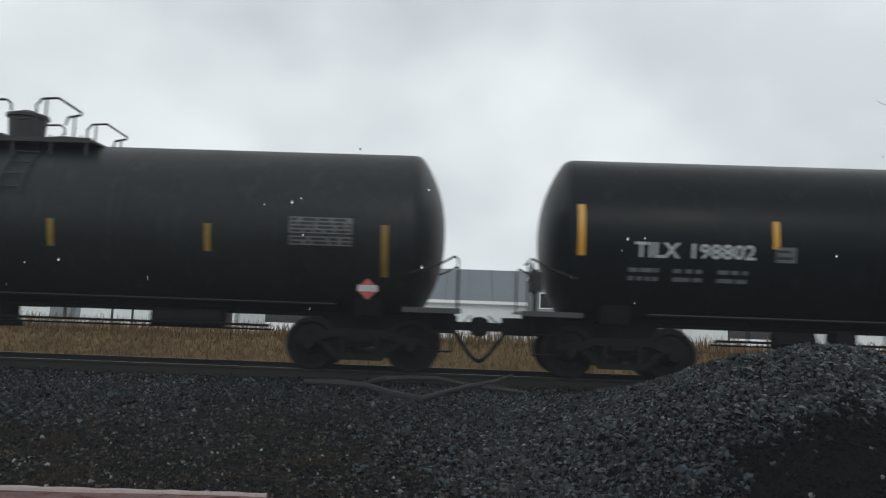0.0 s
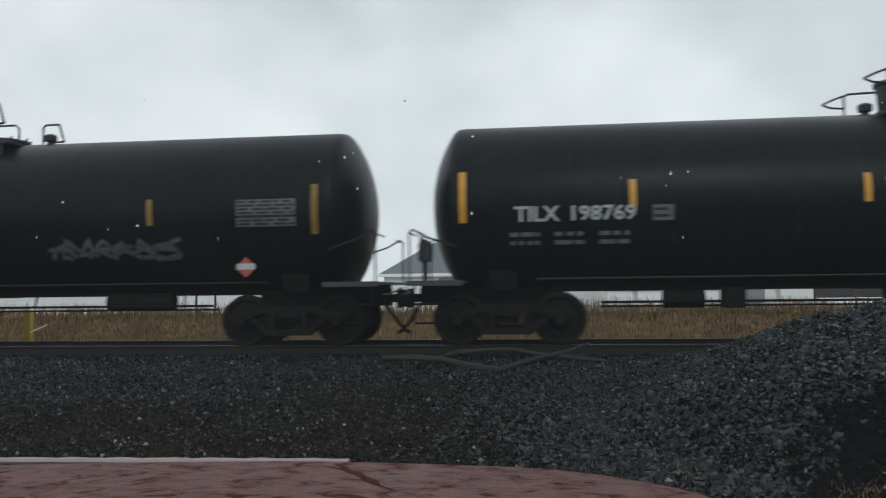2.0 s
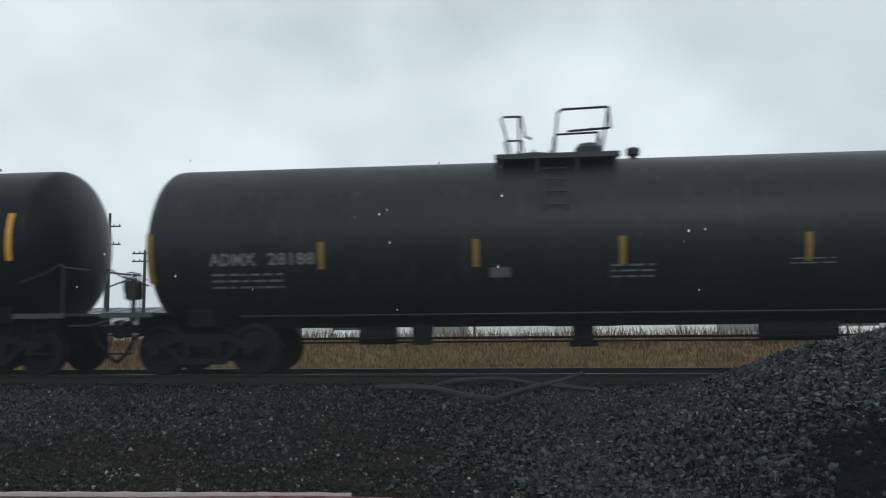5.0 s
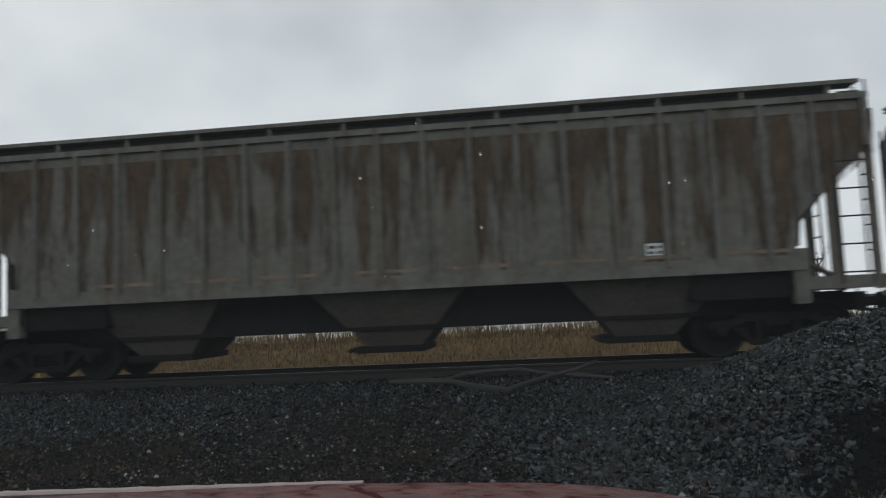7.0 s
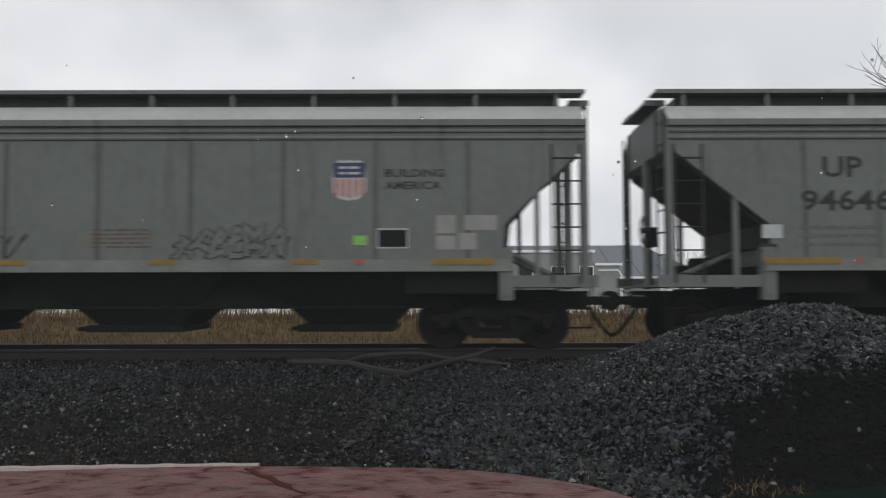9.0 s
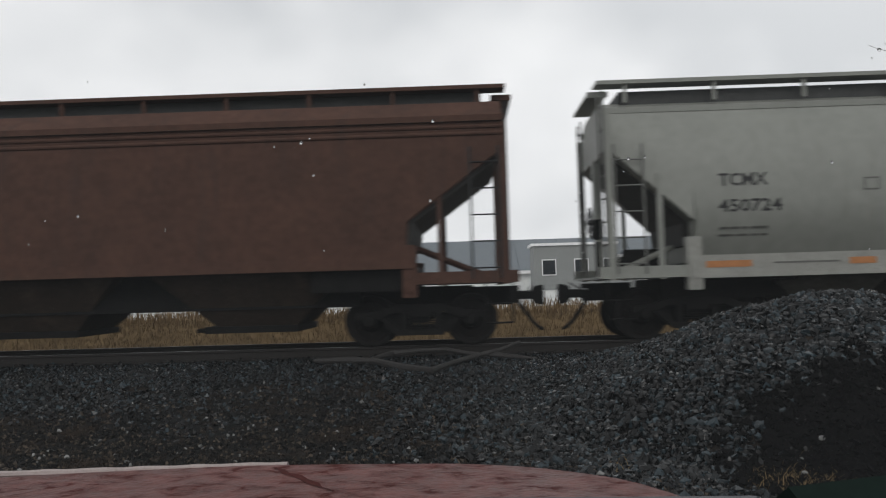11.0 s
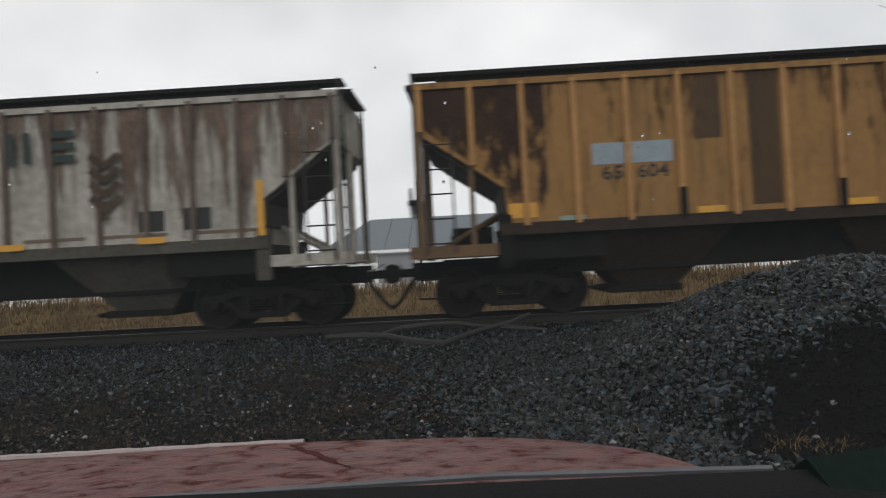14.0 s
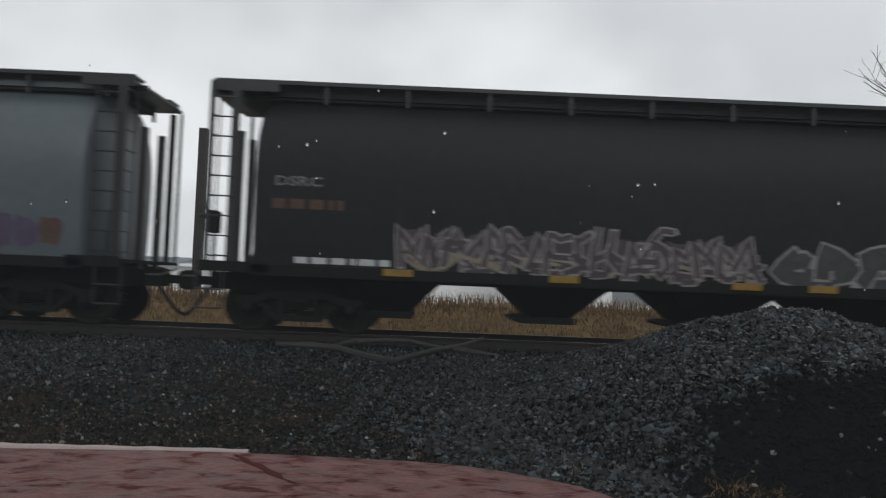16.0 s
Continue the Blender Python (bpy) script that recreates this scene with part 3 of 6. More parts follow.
    for y in (-0.95, 0.95):
        rails = []
        if hook:
            for way, r in (([(-1.12, -0.06), (-1.12, 0.72), (-1.05, 0.78), (-0.55, 0.80), (-0.46, 0.72), (-0.44, 0.56)], 0.022), ([(-1.12, 0.74), (-1.32, 0.66), (-1.52, 0.55), (-1.38, 0.47), (-1.12, 0.44)], 0.020), ([(-0.30, 0.36), (-0.06, 0.40), (0.03, 0.22)], 0.018), ([(0.02, -0.06), (0.02, 0.70), (0.12, 0.84), (0.42, 0.86), (0.86, 0.54), (0.84, 0.48), (0.62, 0.43), (0.58, 0.25)], 0.022), ([(0.74, 0.46), (0.74, -0.06)], 0.020), ([(0.20, 0.85), (0.20, -0.06)], 0.020)):
                rails.append(Shape().pipe([(a * k, y, top + 0.82 * b) for a, b in way], r))
        elif dome == "tall":
            rails.append(Shape().pipe([(-1.02 * k, y, top - 0.06), (-1.02 * k, y, top + 0.62), (-0.95 * k, y, top + 0.68), (-0.10 * k, y, top + 0.68), (-0.02 * k, y, top + 0.60), (-0.02 * k, y, top - 0.06)], 0.022))
            rails.append(Shape().pipe([(-1.02 * k, y, top + 0.62), (-1.16 * k, y, top + 0.50), (-1.12 * k, y, top + 0.38), (-1.0 * k, y, top + 0.36)], 0.018))
            rails.append(Shape().pipe([(-0.55 * k, y, top + 0.26), (0.10 * k, y, top + 0.26), (0.18 * k, y, top + 0.16)], 0.018))
            rails.append(Shape().pipe([(0.55 * k, y, top - 0.06), (0.55 * k, y, top + 0.60), (0.62 * k, y, top + 0.66), (0.92 * k, y, top + 0.66), (1.04 * k, y, top + 0.28), (0.80 * k, y, top + 0.27), (0.74 * k, y, top - 0.06)], 0.022))
        else:
            rails.append(Shape().pipe([(-0.95, y, top + 0.66), (-0.62, y, top + 0.66), (-0.56, y, top + 0.30), (-0.44, y, top + 0.24)], 0.02))
            rails.append(Shape().rod((-0.98, y, top + 0.64), (-0.80, y, top - 0.06), 0.02))
            rails.append(Shape().rod((-0.66, y, top + 0.66), (-0.66, y, top - 0.06), 0.02))
            rails.append(Shape().pipe([(-0.05, y, top - 0.06), (0.03, y, top + 0.70), (0.10, y, top + 0.76), (0.92, y, top + 0.78), (0.95, y, top + 0.40), (0.20, y, top + 0.36)], 0.022))
            rails.append(Shape().rod((0.92, y, top + 0.78), (0.78, y, top - 0.06), 0.022))
        for hr in rails:
            part("handrail", hr, M["grab_dark"], car)
    side = Shape()
    for x in (-0.25, 0.15):
        side.pipe([(x, tank_face(z) - 0.06, z) for z in np.linspace(2.9, top - 0.15, 8)], 0.016)
    for z in np.linspace(3.0, top - 0.3, 4):
        side.rod((-0.25, tank_face(z) - 0.06, z), (0.15, tank_face(z) - 0.06, z), 0.013)
    if dome != "none":
        part("side_ladder", side, M["tank_iron"], car)
    # reflective strips
    for k, x in enumerate(strips or (-4.5, -1.45, 1.4, 4.3)):
        patch(x - 0.055, x + 0.055, strip_z - 0.235, strip_z + 0.235, M[strip_mat], car, tank_face, "reflective_strip")
    for x in (lead_strip or -(half - 1.36), end_strip or half - 1.36):
        ez = end_z or strip_z
        patch(x - 0.06, x + 0.06, ez - 0.44, ez + 0.44, M[strip_mat], car, tank_face, "reflective_strip")
    # hazard diamond
    dx = diamond or half - 2.0
    vs = [(dx - 0.19, 0, 1.43), (dx, 0, 1.24), (dx + 0.19, 0, 1.43), (dx, 0, 1.62)]
    flat_y = tank_face(1.66) - 0.015
    part("hazard_placard", skin(lambda z: flat_y, Shape().add(vs, [(0, 1, 2, 3)]), 0.012), M["red"], car, "red and white hazard diamond", smooth=0)
    vs = [(dx - 0.17, 0, 1.39), (dx + 0.17, 0, 1.39), (dx + 0.17, 0, 1.50), (dx - 0.17, 0, 1.50)]
    part("hazard_number", skin(lambda z: flat_y, Shape().add(vs, [(0, 1, 2, 3)]), 0.016), M["white"], car, smooth=0)
    # data panel
    a = panel or half - 2.95
    b = a + 1.08
    patch(a, b, 2.34, 2.62, M["panel_grey"], car, tank_face, "data_panel")
    patch(a, b, 2.14, 2.30, M["panel_grey"], car, tank_face, "data_panel")
    bars(a + 0.03, b - 0.03, 2.15, 2.61, 7, M["tank_iron"], car, tank_face, seed, gap=0.008, thick=0.6)
    for f in texts:
        f(car)
    trucks(car, None, half - 2.10)
    couplers(car, half, lead)
    return car


def tank_low(y):
    return -math.sqrt(max(0.0, TANK_R ** 2 - y * y)) - 0.005


M["grab_dark"] = mat("dark_grab_iron", (0.022, 0.022, 0.023), 0.5, metal=0.3, vary=0.2)
M["tank_iron"] = mat("black_iron", (0.016, 0.018, 0.019), 0.55, vary=0.25)
M["panel_grey"] = mat("faded_data_panel", (0.12, 0.125, 0.125), 0.6, vary=0.4, scale=6)


# ---- covered hopper cars ----
SIDE_Y = 1.56


def hopper_face(bulge):
    """The side of a car with round sides: y by z."""
    def face(z):
        u = (z - 2.55) / 1.55
        if bulge > 0.5 and u < 0:
            return -SIDE_Y + 0.03 * u * u + 0.55 * max(0.0, 1.97 - z)
        return -SIDE_Y + bulge * u * u * (1.25 if u < 0 else 0.75)
    return face


def running_board(car, half, z, paint, ends=True):
    """Roof walk: two long boards on brackets, and an end platform."""
    x1 = half - 0.62
    for y in (-0.95, 0.95):
        part("running_board", Shape().box(-x1, x1, y - 0.22, y + 0.22, z, z + 0.035).box(-x1, x1, y - 0.235, y - 0.215, z - 0.02, z + 0.05), paint, car)
    br = Shape()
    for i in range(12):
        x = -x1 + 0.5 + i * (2 * x1 - 1.0) / 11
        for y in (-1.12, 1.12):
            br.box(x - 0.03, x + 0.03, y - 0.03, y + 0.03, z - 0.34, z)
    tagged(part("board_bracket", br, paint, car), kind="stuff")
    for s in (-1, 1):
        a, b = sorted((s * (x1 - 0.25), s * (half - 0.50)))
        part("end_running_board", Shape().box(a, b, -0.85, 0.85, z - 0.14, z - 0.10).box(a, b, -0.87, -0.84, z - 0.17, z - 0.07), paint, car)


def hatches(car, half, z, paint, tall=0.14):
    sh = Shape()
    sh.box(-half + 1.05, half - 1.05, -0.92, 0.92, z - 0.06, z + tall)
    for i in range(10):
        x = -half + 2.0 + i * (2 * half - 4.0) / 9
        sh.box(x - 0.05, x + 0.05, -0.62, 0.62, z + tall, z + tall + 0.05)
    part("hatch_trough", sh, paint, car)


def bays(car, centres, top_half, low_half, z_top, paint, gate=True, spine=True):
    """Discharge bays under the side sill, each a tapered pocket with its gate."""
    for c in centres:
        ring_t = [(c - top_half, -1.45, z_top), (c + top_half, -1.45, z_top), (c + top_half, 1.45, z_top), (c - top_half, 1.45, z_top)]
        ring_l = [(c - low_half, -0.75, 0.42), (c + low_half, -0.75, 0.42), (c + low_half, 0.75, 0.42), (c - low_half, 0.75, 0.42)]
        part("discharge_bay", Shape().loft([ring_t, ring_l]), paint, car)
        if gate:
            g = Shape().box(c - low_half - 0.22, c + low_half + 0.06, -0.85, 0.85, 0.31, 0.43, 0.02).rod((c - low_half - 0.28, -0.95, 0.37), (c - low_half - 0.28, 0.95, 0.37), 0.04)
            part("outlet_gate", g, M["under"], car)
    if not spine:
        for a, b in ((-8.0, -5.9), (5.9, 8.0)):
            part("stub_sill", Shape().box(a, b, -1.0, 1.0, 0.70, 1.06, 0.02), M["under"], car)
    if spine:
        part("centre_sill", Shape().box(-8.0, 8.0, -0.22, 0.22, 0.72, 1.05), M["under"], car)


def hopper_body(car, half, low_x, slope_z, sill_z, eave_z, roof_z, paint, bulge=0.0, side_x=None):
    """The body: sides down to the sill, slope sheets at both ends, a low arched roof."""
    side_x = side_x or half - 0.72
    face = hopper_face(bulge)
    sh = Shape()
    # cross-sections along the car; ends rise with the slope sheet
    def ring(x, z0):
        lo = max(z0, sill_z)
        pts = [(x, face(lo + (eave_z - lo) * i / 8), lo + (eave_z - lo) * i / 8) for i in range(9)]
        e = -face(eave_z)
        roof = [(x, e * q, eave_z + (roof_z - eave_z) * k) for q, k in ((-0.96, 0.18), (-0.76, 0.86), (-0.5, 0.96), (0.0, 1.0), (0.5, 0.96), (0.76, 0.86), (0.96, 0.18))]
        back = [(x, -face(lo + (eave_z - lo) * i / 8), lo + (eave_z - lo) * i / 8) for i in range(8, -1, -1)]
        return pts + roof + back
    sh.loft([ring(-side_x, slope_z), ring(-low_x, sill_z + 0.70), ring(-low_x + 0.05, sill_z), ring(low_x - 0.05, sill_z), ring(low_x, sill_z + 0.70), ring(side_x, slope_z)])
    part("body", sh, paint, car)
    return face


def end_frame(car, half, low_x, slope_z, sill_z, eave_z, paint, iron, side_x=None, pad_paint=None, sheet=1.44):
    """Open ends: corner posts, ladders, platform and braces under the slope sheet."""
    side_x = side_x or half - 0.72
    for s in (-1, 1):
        sx = s * side_x
        for y in (-1.50, 1.50):
            part("corner_post", Shape().box(sx - 0.05, sx + 0.05, y - 0.05, y + 0.05, 1.05, eave_z - 0.1), paint, car)
            part("inner_post", Shape().box(s * (low_x + 0.55) - 0.04, s * (low_x + 0.55) + 0.04, y - 0.04, y + 0.04, 1.05, slope_z - 0.45), paint, car)
        end_ladder(car, sx - s * 0.56, -1.56, 1.15, slope_z + 0.05, s * 0.48, "x", iron)
        end_ladder(car, sx + s * 0.06, -1.45, 1.1, eave_z + 0.25, 0.45, "y", iron)
        end_ladder(car, sx + s * 0.06, 1.0, 1.1, eave_z + 0.25, 0.45, "y", iron)
        a, b = sorted((s * (low_x - 0.1), s * (half - 0.5)))
        part("end_sill", Shape().box(a, b, -1.55, -1.46, 1.08, 1.28).box(a, b, 1.46, 1.55, 1.08, 1.28).box(a, b, -1.5, 1.5, 1.08, 1.12), paint, car)
        c, d = sorted((s * (low_x - 0.10), s * (low_x + 0.14)))
        part("jacking_pad", Shape().box(c, d, -1.58, -1.38, 0.86, 1.75, 0.02).box(c + 0.06, d - 0.06, -1.60, -1.58, 0.94, 1.08), pad_paint or paint, car)
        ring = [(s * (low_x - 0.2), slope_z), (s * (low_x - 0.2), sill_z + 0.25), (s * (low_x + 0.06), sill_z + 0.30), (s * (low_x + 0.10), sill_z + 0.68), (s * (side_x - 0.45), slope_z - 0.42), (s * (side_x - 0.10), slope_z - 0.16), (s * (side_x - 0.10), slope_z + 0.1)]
        # Near-black instead of body paint: the colour holds the shade under the car end.
        part("slope_sheet", Shape().prism(ring, -sheet, sheet), M["slope_shade"], car, "slope sheet coloured dark for the shade under the car end")
        bx = Shape()
        bx.rod((s * (low_x + 0.1), -0.5, sill_z + 0.3), (s * (half - 0.75), -0.5, 1.1), 0.05)
        bx.rod((s * (low_x + 0.1), 0.5, sill_z + 0.3), (s * (half - 0.75), 0.5, 1.1), 0.05)
        bx.box(min(s * (half - 0.8), s * (half - 0.7)), max(s * (half - 0.8), s * (half - 0.7)), -0.12, 0.12, 1.05, slope_z)
        part("end_brace", bx, paint, car)
        st = Shape()
        for z in (0.40, 0.72):
            st.rod((s * (half - 0.62), -1.52, z), (s * (half - 1.08), -1.52, z), 0.016)
        for xx in (half - 0.62, half - 1.08):
            st.rod((s * xx, -1.52, 0.40), (s * xx, -1.52, 1.1), 0.016)
        part("sill_step", st, M["under"], car)
    brake_wheel(car, -(half - 0.50), -0.7, 2.1)
    part("brake_stand", Shape().box(-(half - 0.55), -(half - 0.72), -0.85, -0.55, 1.8, 2.15, 0.03).rod((-(half - 0.62), -0.7, 1.1), (-(half - 0.62), -0.7, 1.75), 0.035), M["under"], car)
    part("brake_reservoir", Shape().rod((low_wrap(low_x) + 0.25, -0.3, 1.42), (low_wrap(low_x) + 1.0, -0.3, 1.42), 0.2, 14).rod((low_wrap(low_x) + 0.2, 0.4, 1.36), (low_wrap(low_x) + 0.9, 0.4, 1.36), 0.15, 12), M["under"], car)


def low_wrap(x):
    return -x - 1.2


def hopper_car(label, half, paint, iron, texts, ribs=0, rib_paint=None, low_x=6.85, slope_z=3.35, sill_z=1.45, eave_z=3.92, roof_z=4.27, bulge=0.0, bay_paint=None, bay_xs=(-3.9, 0.1, 4.1), bay_top=1.75, bay_low=0.72, sill_paint=None, seams=0, beads=True, board_z=4.51, walk_paint=None, pad_paint=None, sill_low=None, under_z=0.72, hatch=1.0, end_paint=None):
    car = thing("covered_hopper_car", label, "hopper car", "cars of the freight train")
    face = hopper_body(car, half, low_x, slope_z, sill_z, eave_z, roof_z, paint, bulge)
    side_x = half - 0.72
    end_frame(car, half, low_x, slope_z, sill_z, eave_z, end_paint or paint, iron, pad_paint=pad_paint, sheet=1.15 if bulge > 0.5 else 1.44)
    for y in (-1, 1):
        part("side_sill", Shape().box(-low_x - 0.1, low_x + 0.1, y * 1.56 - 0.05, y * 1.56 + 0.05, sill_low or sill_z - 0.10, sill_z + 0.10, 0.01), sill_paint or paint, car)
        ye = y * (-face(eave_z))
        part("top_chord", Shape().box(-side_x - 0.03, side_x + 0.03, ye - 0.06, ye + 0.06, eave_z - 0.09, eave_z + 0.015, 0.01), paint, car)
        if beads:
            for z in (eave_z - 0.18, eave_z - 0.30):
                part("side_bead", Shape().rod((-side_x, y * -face(z), z), (side_x, y * -face(z), z), 0.035), paint, car)
    if beads:
        for y in (-1, 1):
            e = -face(eave_z)
            sh = Shape().loft([[(x, y * e * q, eave_z + k) for q, k in ((1.0, 0.02), (0.985, 0.05), (0.84, 0.30), (0.80, 0.32), (0.80, 0.02))] for x in (-side_x, side_x)])
            part("roof_shoulder", sh, M["roof_sheen"] if paint in (M["grey_hopper"], M["cream_hopper"]) else paint, car)
    if ribs:
        n = ribs
        for i in range(n):
            x = -side_x + 0.05 + i * (2 * side_x - 0.1) / (n - 1)
            z0 = sill_z if abs(x) < low_x else sill_z + 0.70 + (slope_z - sill_z - 0.70) * (abs(x) - low_x) / (side_x - low_x)
            for y in (-1, 1):
                rr = [(x - 0.05, y * 1.56), (x - 0.04, y * 1.64), (x + 0.04, y * 1.64), (x + 0.05, y * 1.56)]
                part("side_rib", Shape().loft([[(a, b, z0 + 0.05) for a, b in rr], [(a, b, eave_z - 0.04) for a, b in rr]]), rib_paint or paint, car)
    if seams:
        for i in range(seams):
            x = -low_x + 0.62 + i * (2 * low_x - 1.24) / (seams - 1)
            sh = Shape().loft([[(x - 0.05, face(z) + 0.002, z), (x - 0.03, face(z) - 0.004, z), (x + 0.03, face(z) - 0.004, z), (x + 0.05, face(z) + 0.002, z), (x + 0.05, face(z) + 0.02, z), (x - 0.05, face(z) + 0.02, z)] for z in np.linspace(sill_z + 0.1, eave_z - 0.36, 8)])
            part("side_seam", sh, M["grey_seam"] if paint is M["grey_hopper"] else paint, car)
    part("underframe", Shape().box(-low_x + 0.9, low_x - 0.9, -1.0, 1.0, under_z, sill_z - 0.08), M["under"], car)
    for s in (-1, 1):
        part("body_bolster", Shape().box(min(s * (low_x - 1.7), s * (low_x + 0.1)), max(s * (low_x - 1.7), s * (low_x + 0.1)), -1.42, 1.42, 0.98, sill_z - 0.02, 0.03), M["under"], car)
    bays(car, bay_xs, bay_top, bay_low, sill_z - 0.05, bay_paint or M["under"], spine=under_z < 0.8)
    running_board(car, half, board_z, walk_paint or paint)
    hatches(car, half, roof_z - 0.02, M["roof_dark"], (board_z - roof_z - 0.005) * hatch)
    for f in texts:
        f(car, face)
    trucks(car, None, half - 2.22)
    couplers(car, half)
    return car


def cylinder_face(z):
    u = max(-0.98, min(0.98, (z - 2.62) / 1.66))
    if u < 0:
        return -1.60 + 0.12 * u * u
    return -1.60 * math.sqrt(1 - abs(u) ** 2.4)


def cylinder_car(label, half, paint, iron, texts, body_end=1.55, sill_paint=None, bay_xs=(-5.0, -1.55, 1.75, 5.0), bay_top=0.95, bay_low=0.45, lead=None, reach=None):
    """A covered hopper with a round body between open ends."""
    car = thing("covered_hopper_car", label, "hopper car", "cars of the freight train")
    e = half - body_end
    zs = [1.12 + 3.1 * i / 14 for i in range(15)]
    ringp = [(cylinder_face(z), z) for z in zs] + [(-cylinder_face(z), z) for z in reversed(zs)]
    def ring(x, k):
        return [(x, y * k, 2.62 + (z - 2.62) * (0.35 + 0.65 * k)) for y, z in ringp]
    part("body", Shape().loft([ring(-e, 0.90), ring(-e + 0.06, 0.97), ring(-e + 0.18, 1.0), ring(e - 0.18, 1.0), ring(e - 0.06, 0.97), ring(e, 0.90)]), paint, car)
    for s in (-1, 1):
        sx = s * (half - 0.66)
        for y in (-1.45, 1.45):
            part("corner_post", Shape().rod((sx, y, 1.1), (sx, y, 4.25), 0.035), iron, car)
            part("inner_post", Shape().box(s * (e + 0.42) - 0.05, s * (e + 0.42) + 0.05, y * 0.9 - 0.05, y * 0.9 + 0.05, 1.1, 4.2), iron, car)
        part("end_post", Shape().box(s * (e + 0.52) - 0.06, s * (e + 0.52) + 0.06, -0.5, -0.38, 1.0, 3.6).box(s * (e + 0.52) - 0.06, s * (e + 0.52) + 0.06, 0.38, 0.5, 1.0, 3.6), iron, car)
        end_ladder(car, sx, -1.42, 1.15, 4.3, 0.5, "y", iron, rungs=9)
        end_ladder(car, sx - s * 0.05, -1.45, 1.15, 4.2, -s * 0.42, "x", iron, rungs=9)
        a, b = sorted((s * (e - 0.3), s * (half - 0.58)))
        part("end_platform", Shape().box(a, b, -1.5, 1.5, 1.10, 1.16).box(a, b, -1.53, -1.49, 1.02, 1.20), sill_paint or paint, car)
        part("roof_overhang", Shape().box(a, b, -1.25, 1.25, 4.22, 4.27).box(a, b, -1.28, -1.24, 4.16, 4.32), iron, car)
        bl = Shape().prism([(s * (e - 0.2), 1.1), (s * (e + 0.28), 1.1), (s * (e + 0.02), 2.1), (s * (e - 0.2), 2.1)], -0.5, 0.5)
        part("bolster_web", bl, paint, car)
        st = Shape()
        for z in (0.40, 0.72):
            st.rod((s * (half - 0.55), -1.5, z), (s * (half - 1.0), -1.5, z), 0.016)
        for xx in (half - 0.55, half - 1.0):
            st.rod((s * xx, -1.5, 0.40), (s * xx, -1.5, 1.1), 0.016)
        part("sill_step", st, iron, car)
    brake_wheel(car, -(half - 0.42), -0.7, 2.0)
    part("brake_stand", Shape().box(-(half - 0.5), -(half - 0.68), -0.85, -0.55, 1.7, 2.1, 0.03).rod((-(half - 0.6), -0.7, 1.1), (-(half - 0.6), -0.7, 1.65), 0.035), M["under"], car)
    for y in (-1, 1):
        part("side_sill", Shape().box(-e, e, y * 1.48 - 0.05, y * 1.48 + 0.05, 0.98, 1.16, 0.01), sill_paint or paint, car)
        part("roof_edge", Shape().box(-e, e, y * 0.95 - 0.05, y * 0.95 + 0.05, 4.14, 4.24), paint, car)
    part("underframe", Shape().box(-e + 0.6, e - 0.6, -1.30, 1.30, 0.93, 1.10), M["under"], car)
    bays(car, bay_xs, bay_top, bay_low, 0.95, M["under"], spine=False)
    running_board(car, half, 4.34, iron)
    hatches(car, half, 4.16, M["roof_dark"], 0.15)
    for f in texts:
        f(car, cylinder_face)
    trucks(car, None, half - 2.22)
    couplers(car, reach or half, lead)
    return car


def rust_mat(name, color, dirt, zmid, slope, streak=0.3, grain=2.2, cover=0.5):
    """Rust that eats through the paint in streaks and flakes, more of it above zmid."""
    m = mat(name, color, 0.9, spec=0.12, vary=0.5, scale=3, dirt=dirt, dirt_amount=0.5, streak=True, dscale=1.6)
    n, l = m.node_tree.nodes, m.node_tree.links
    co, mp, ns, sep = n.new("ShaderNodeTexCoord"), n.new("ShaderNodeMapping"), n.new("ShaderNodeTexNoise"), n.new("ShaderNodeSeparateXYZ")
    mp.inputs["Scale"].default_value = (1.0, 1.0, streak)
    ns.inputs["Scale"].default_value, ns.inputs["Detail"].default_value, ns.inputs["Roughness"].default_value = grain, 8, 0.68
    l.new(co.outputs["Object"], mp.inputs["Vector"])
    l.new(mp.outputs[0], ns.inputs["Vector"])
    l.new(co.outputs["Object"], sep.inputs[0])
    up_, ad = n.new("ShaderNodeMath"), n.new("ShaderNodeMath")
    up_.operation, up_.inputs[1].default_value, up_.inputs[2].default_value = "MULTIPLY_ADD", slope, -slope * zmid
    l.new(sep.outputs["Z"], up_.inputs[0])
    ad.operation = "ADD"
    l.new(up_.outputs[0], ad.inputs[0])
    l.new(ns.outputs["Fac"], ad.inputs[1])
    mr = n.new("ShaderNodeMapRange")
    mr.inputs["From Min"].default_value, mr.inputs["From Max"].default_value = 1 - cover - 0.05, 1 - cover + 0.07
    l.new(ad.outputs[0], mr.inputs["Value"])
    l.new(mr.outputs[0], n["Principled BSDF"].inputs["Alpha"])
    return m


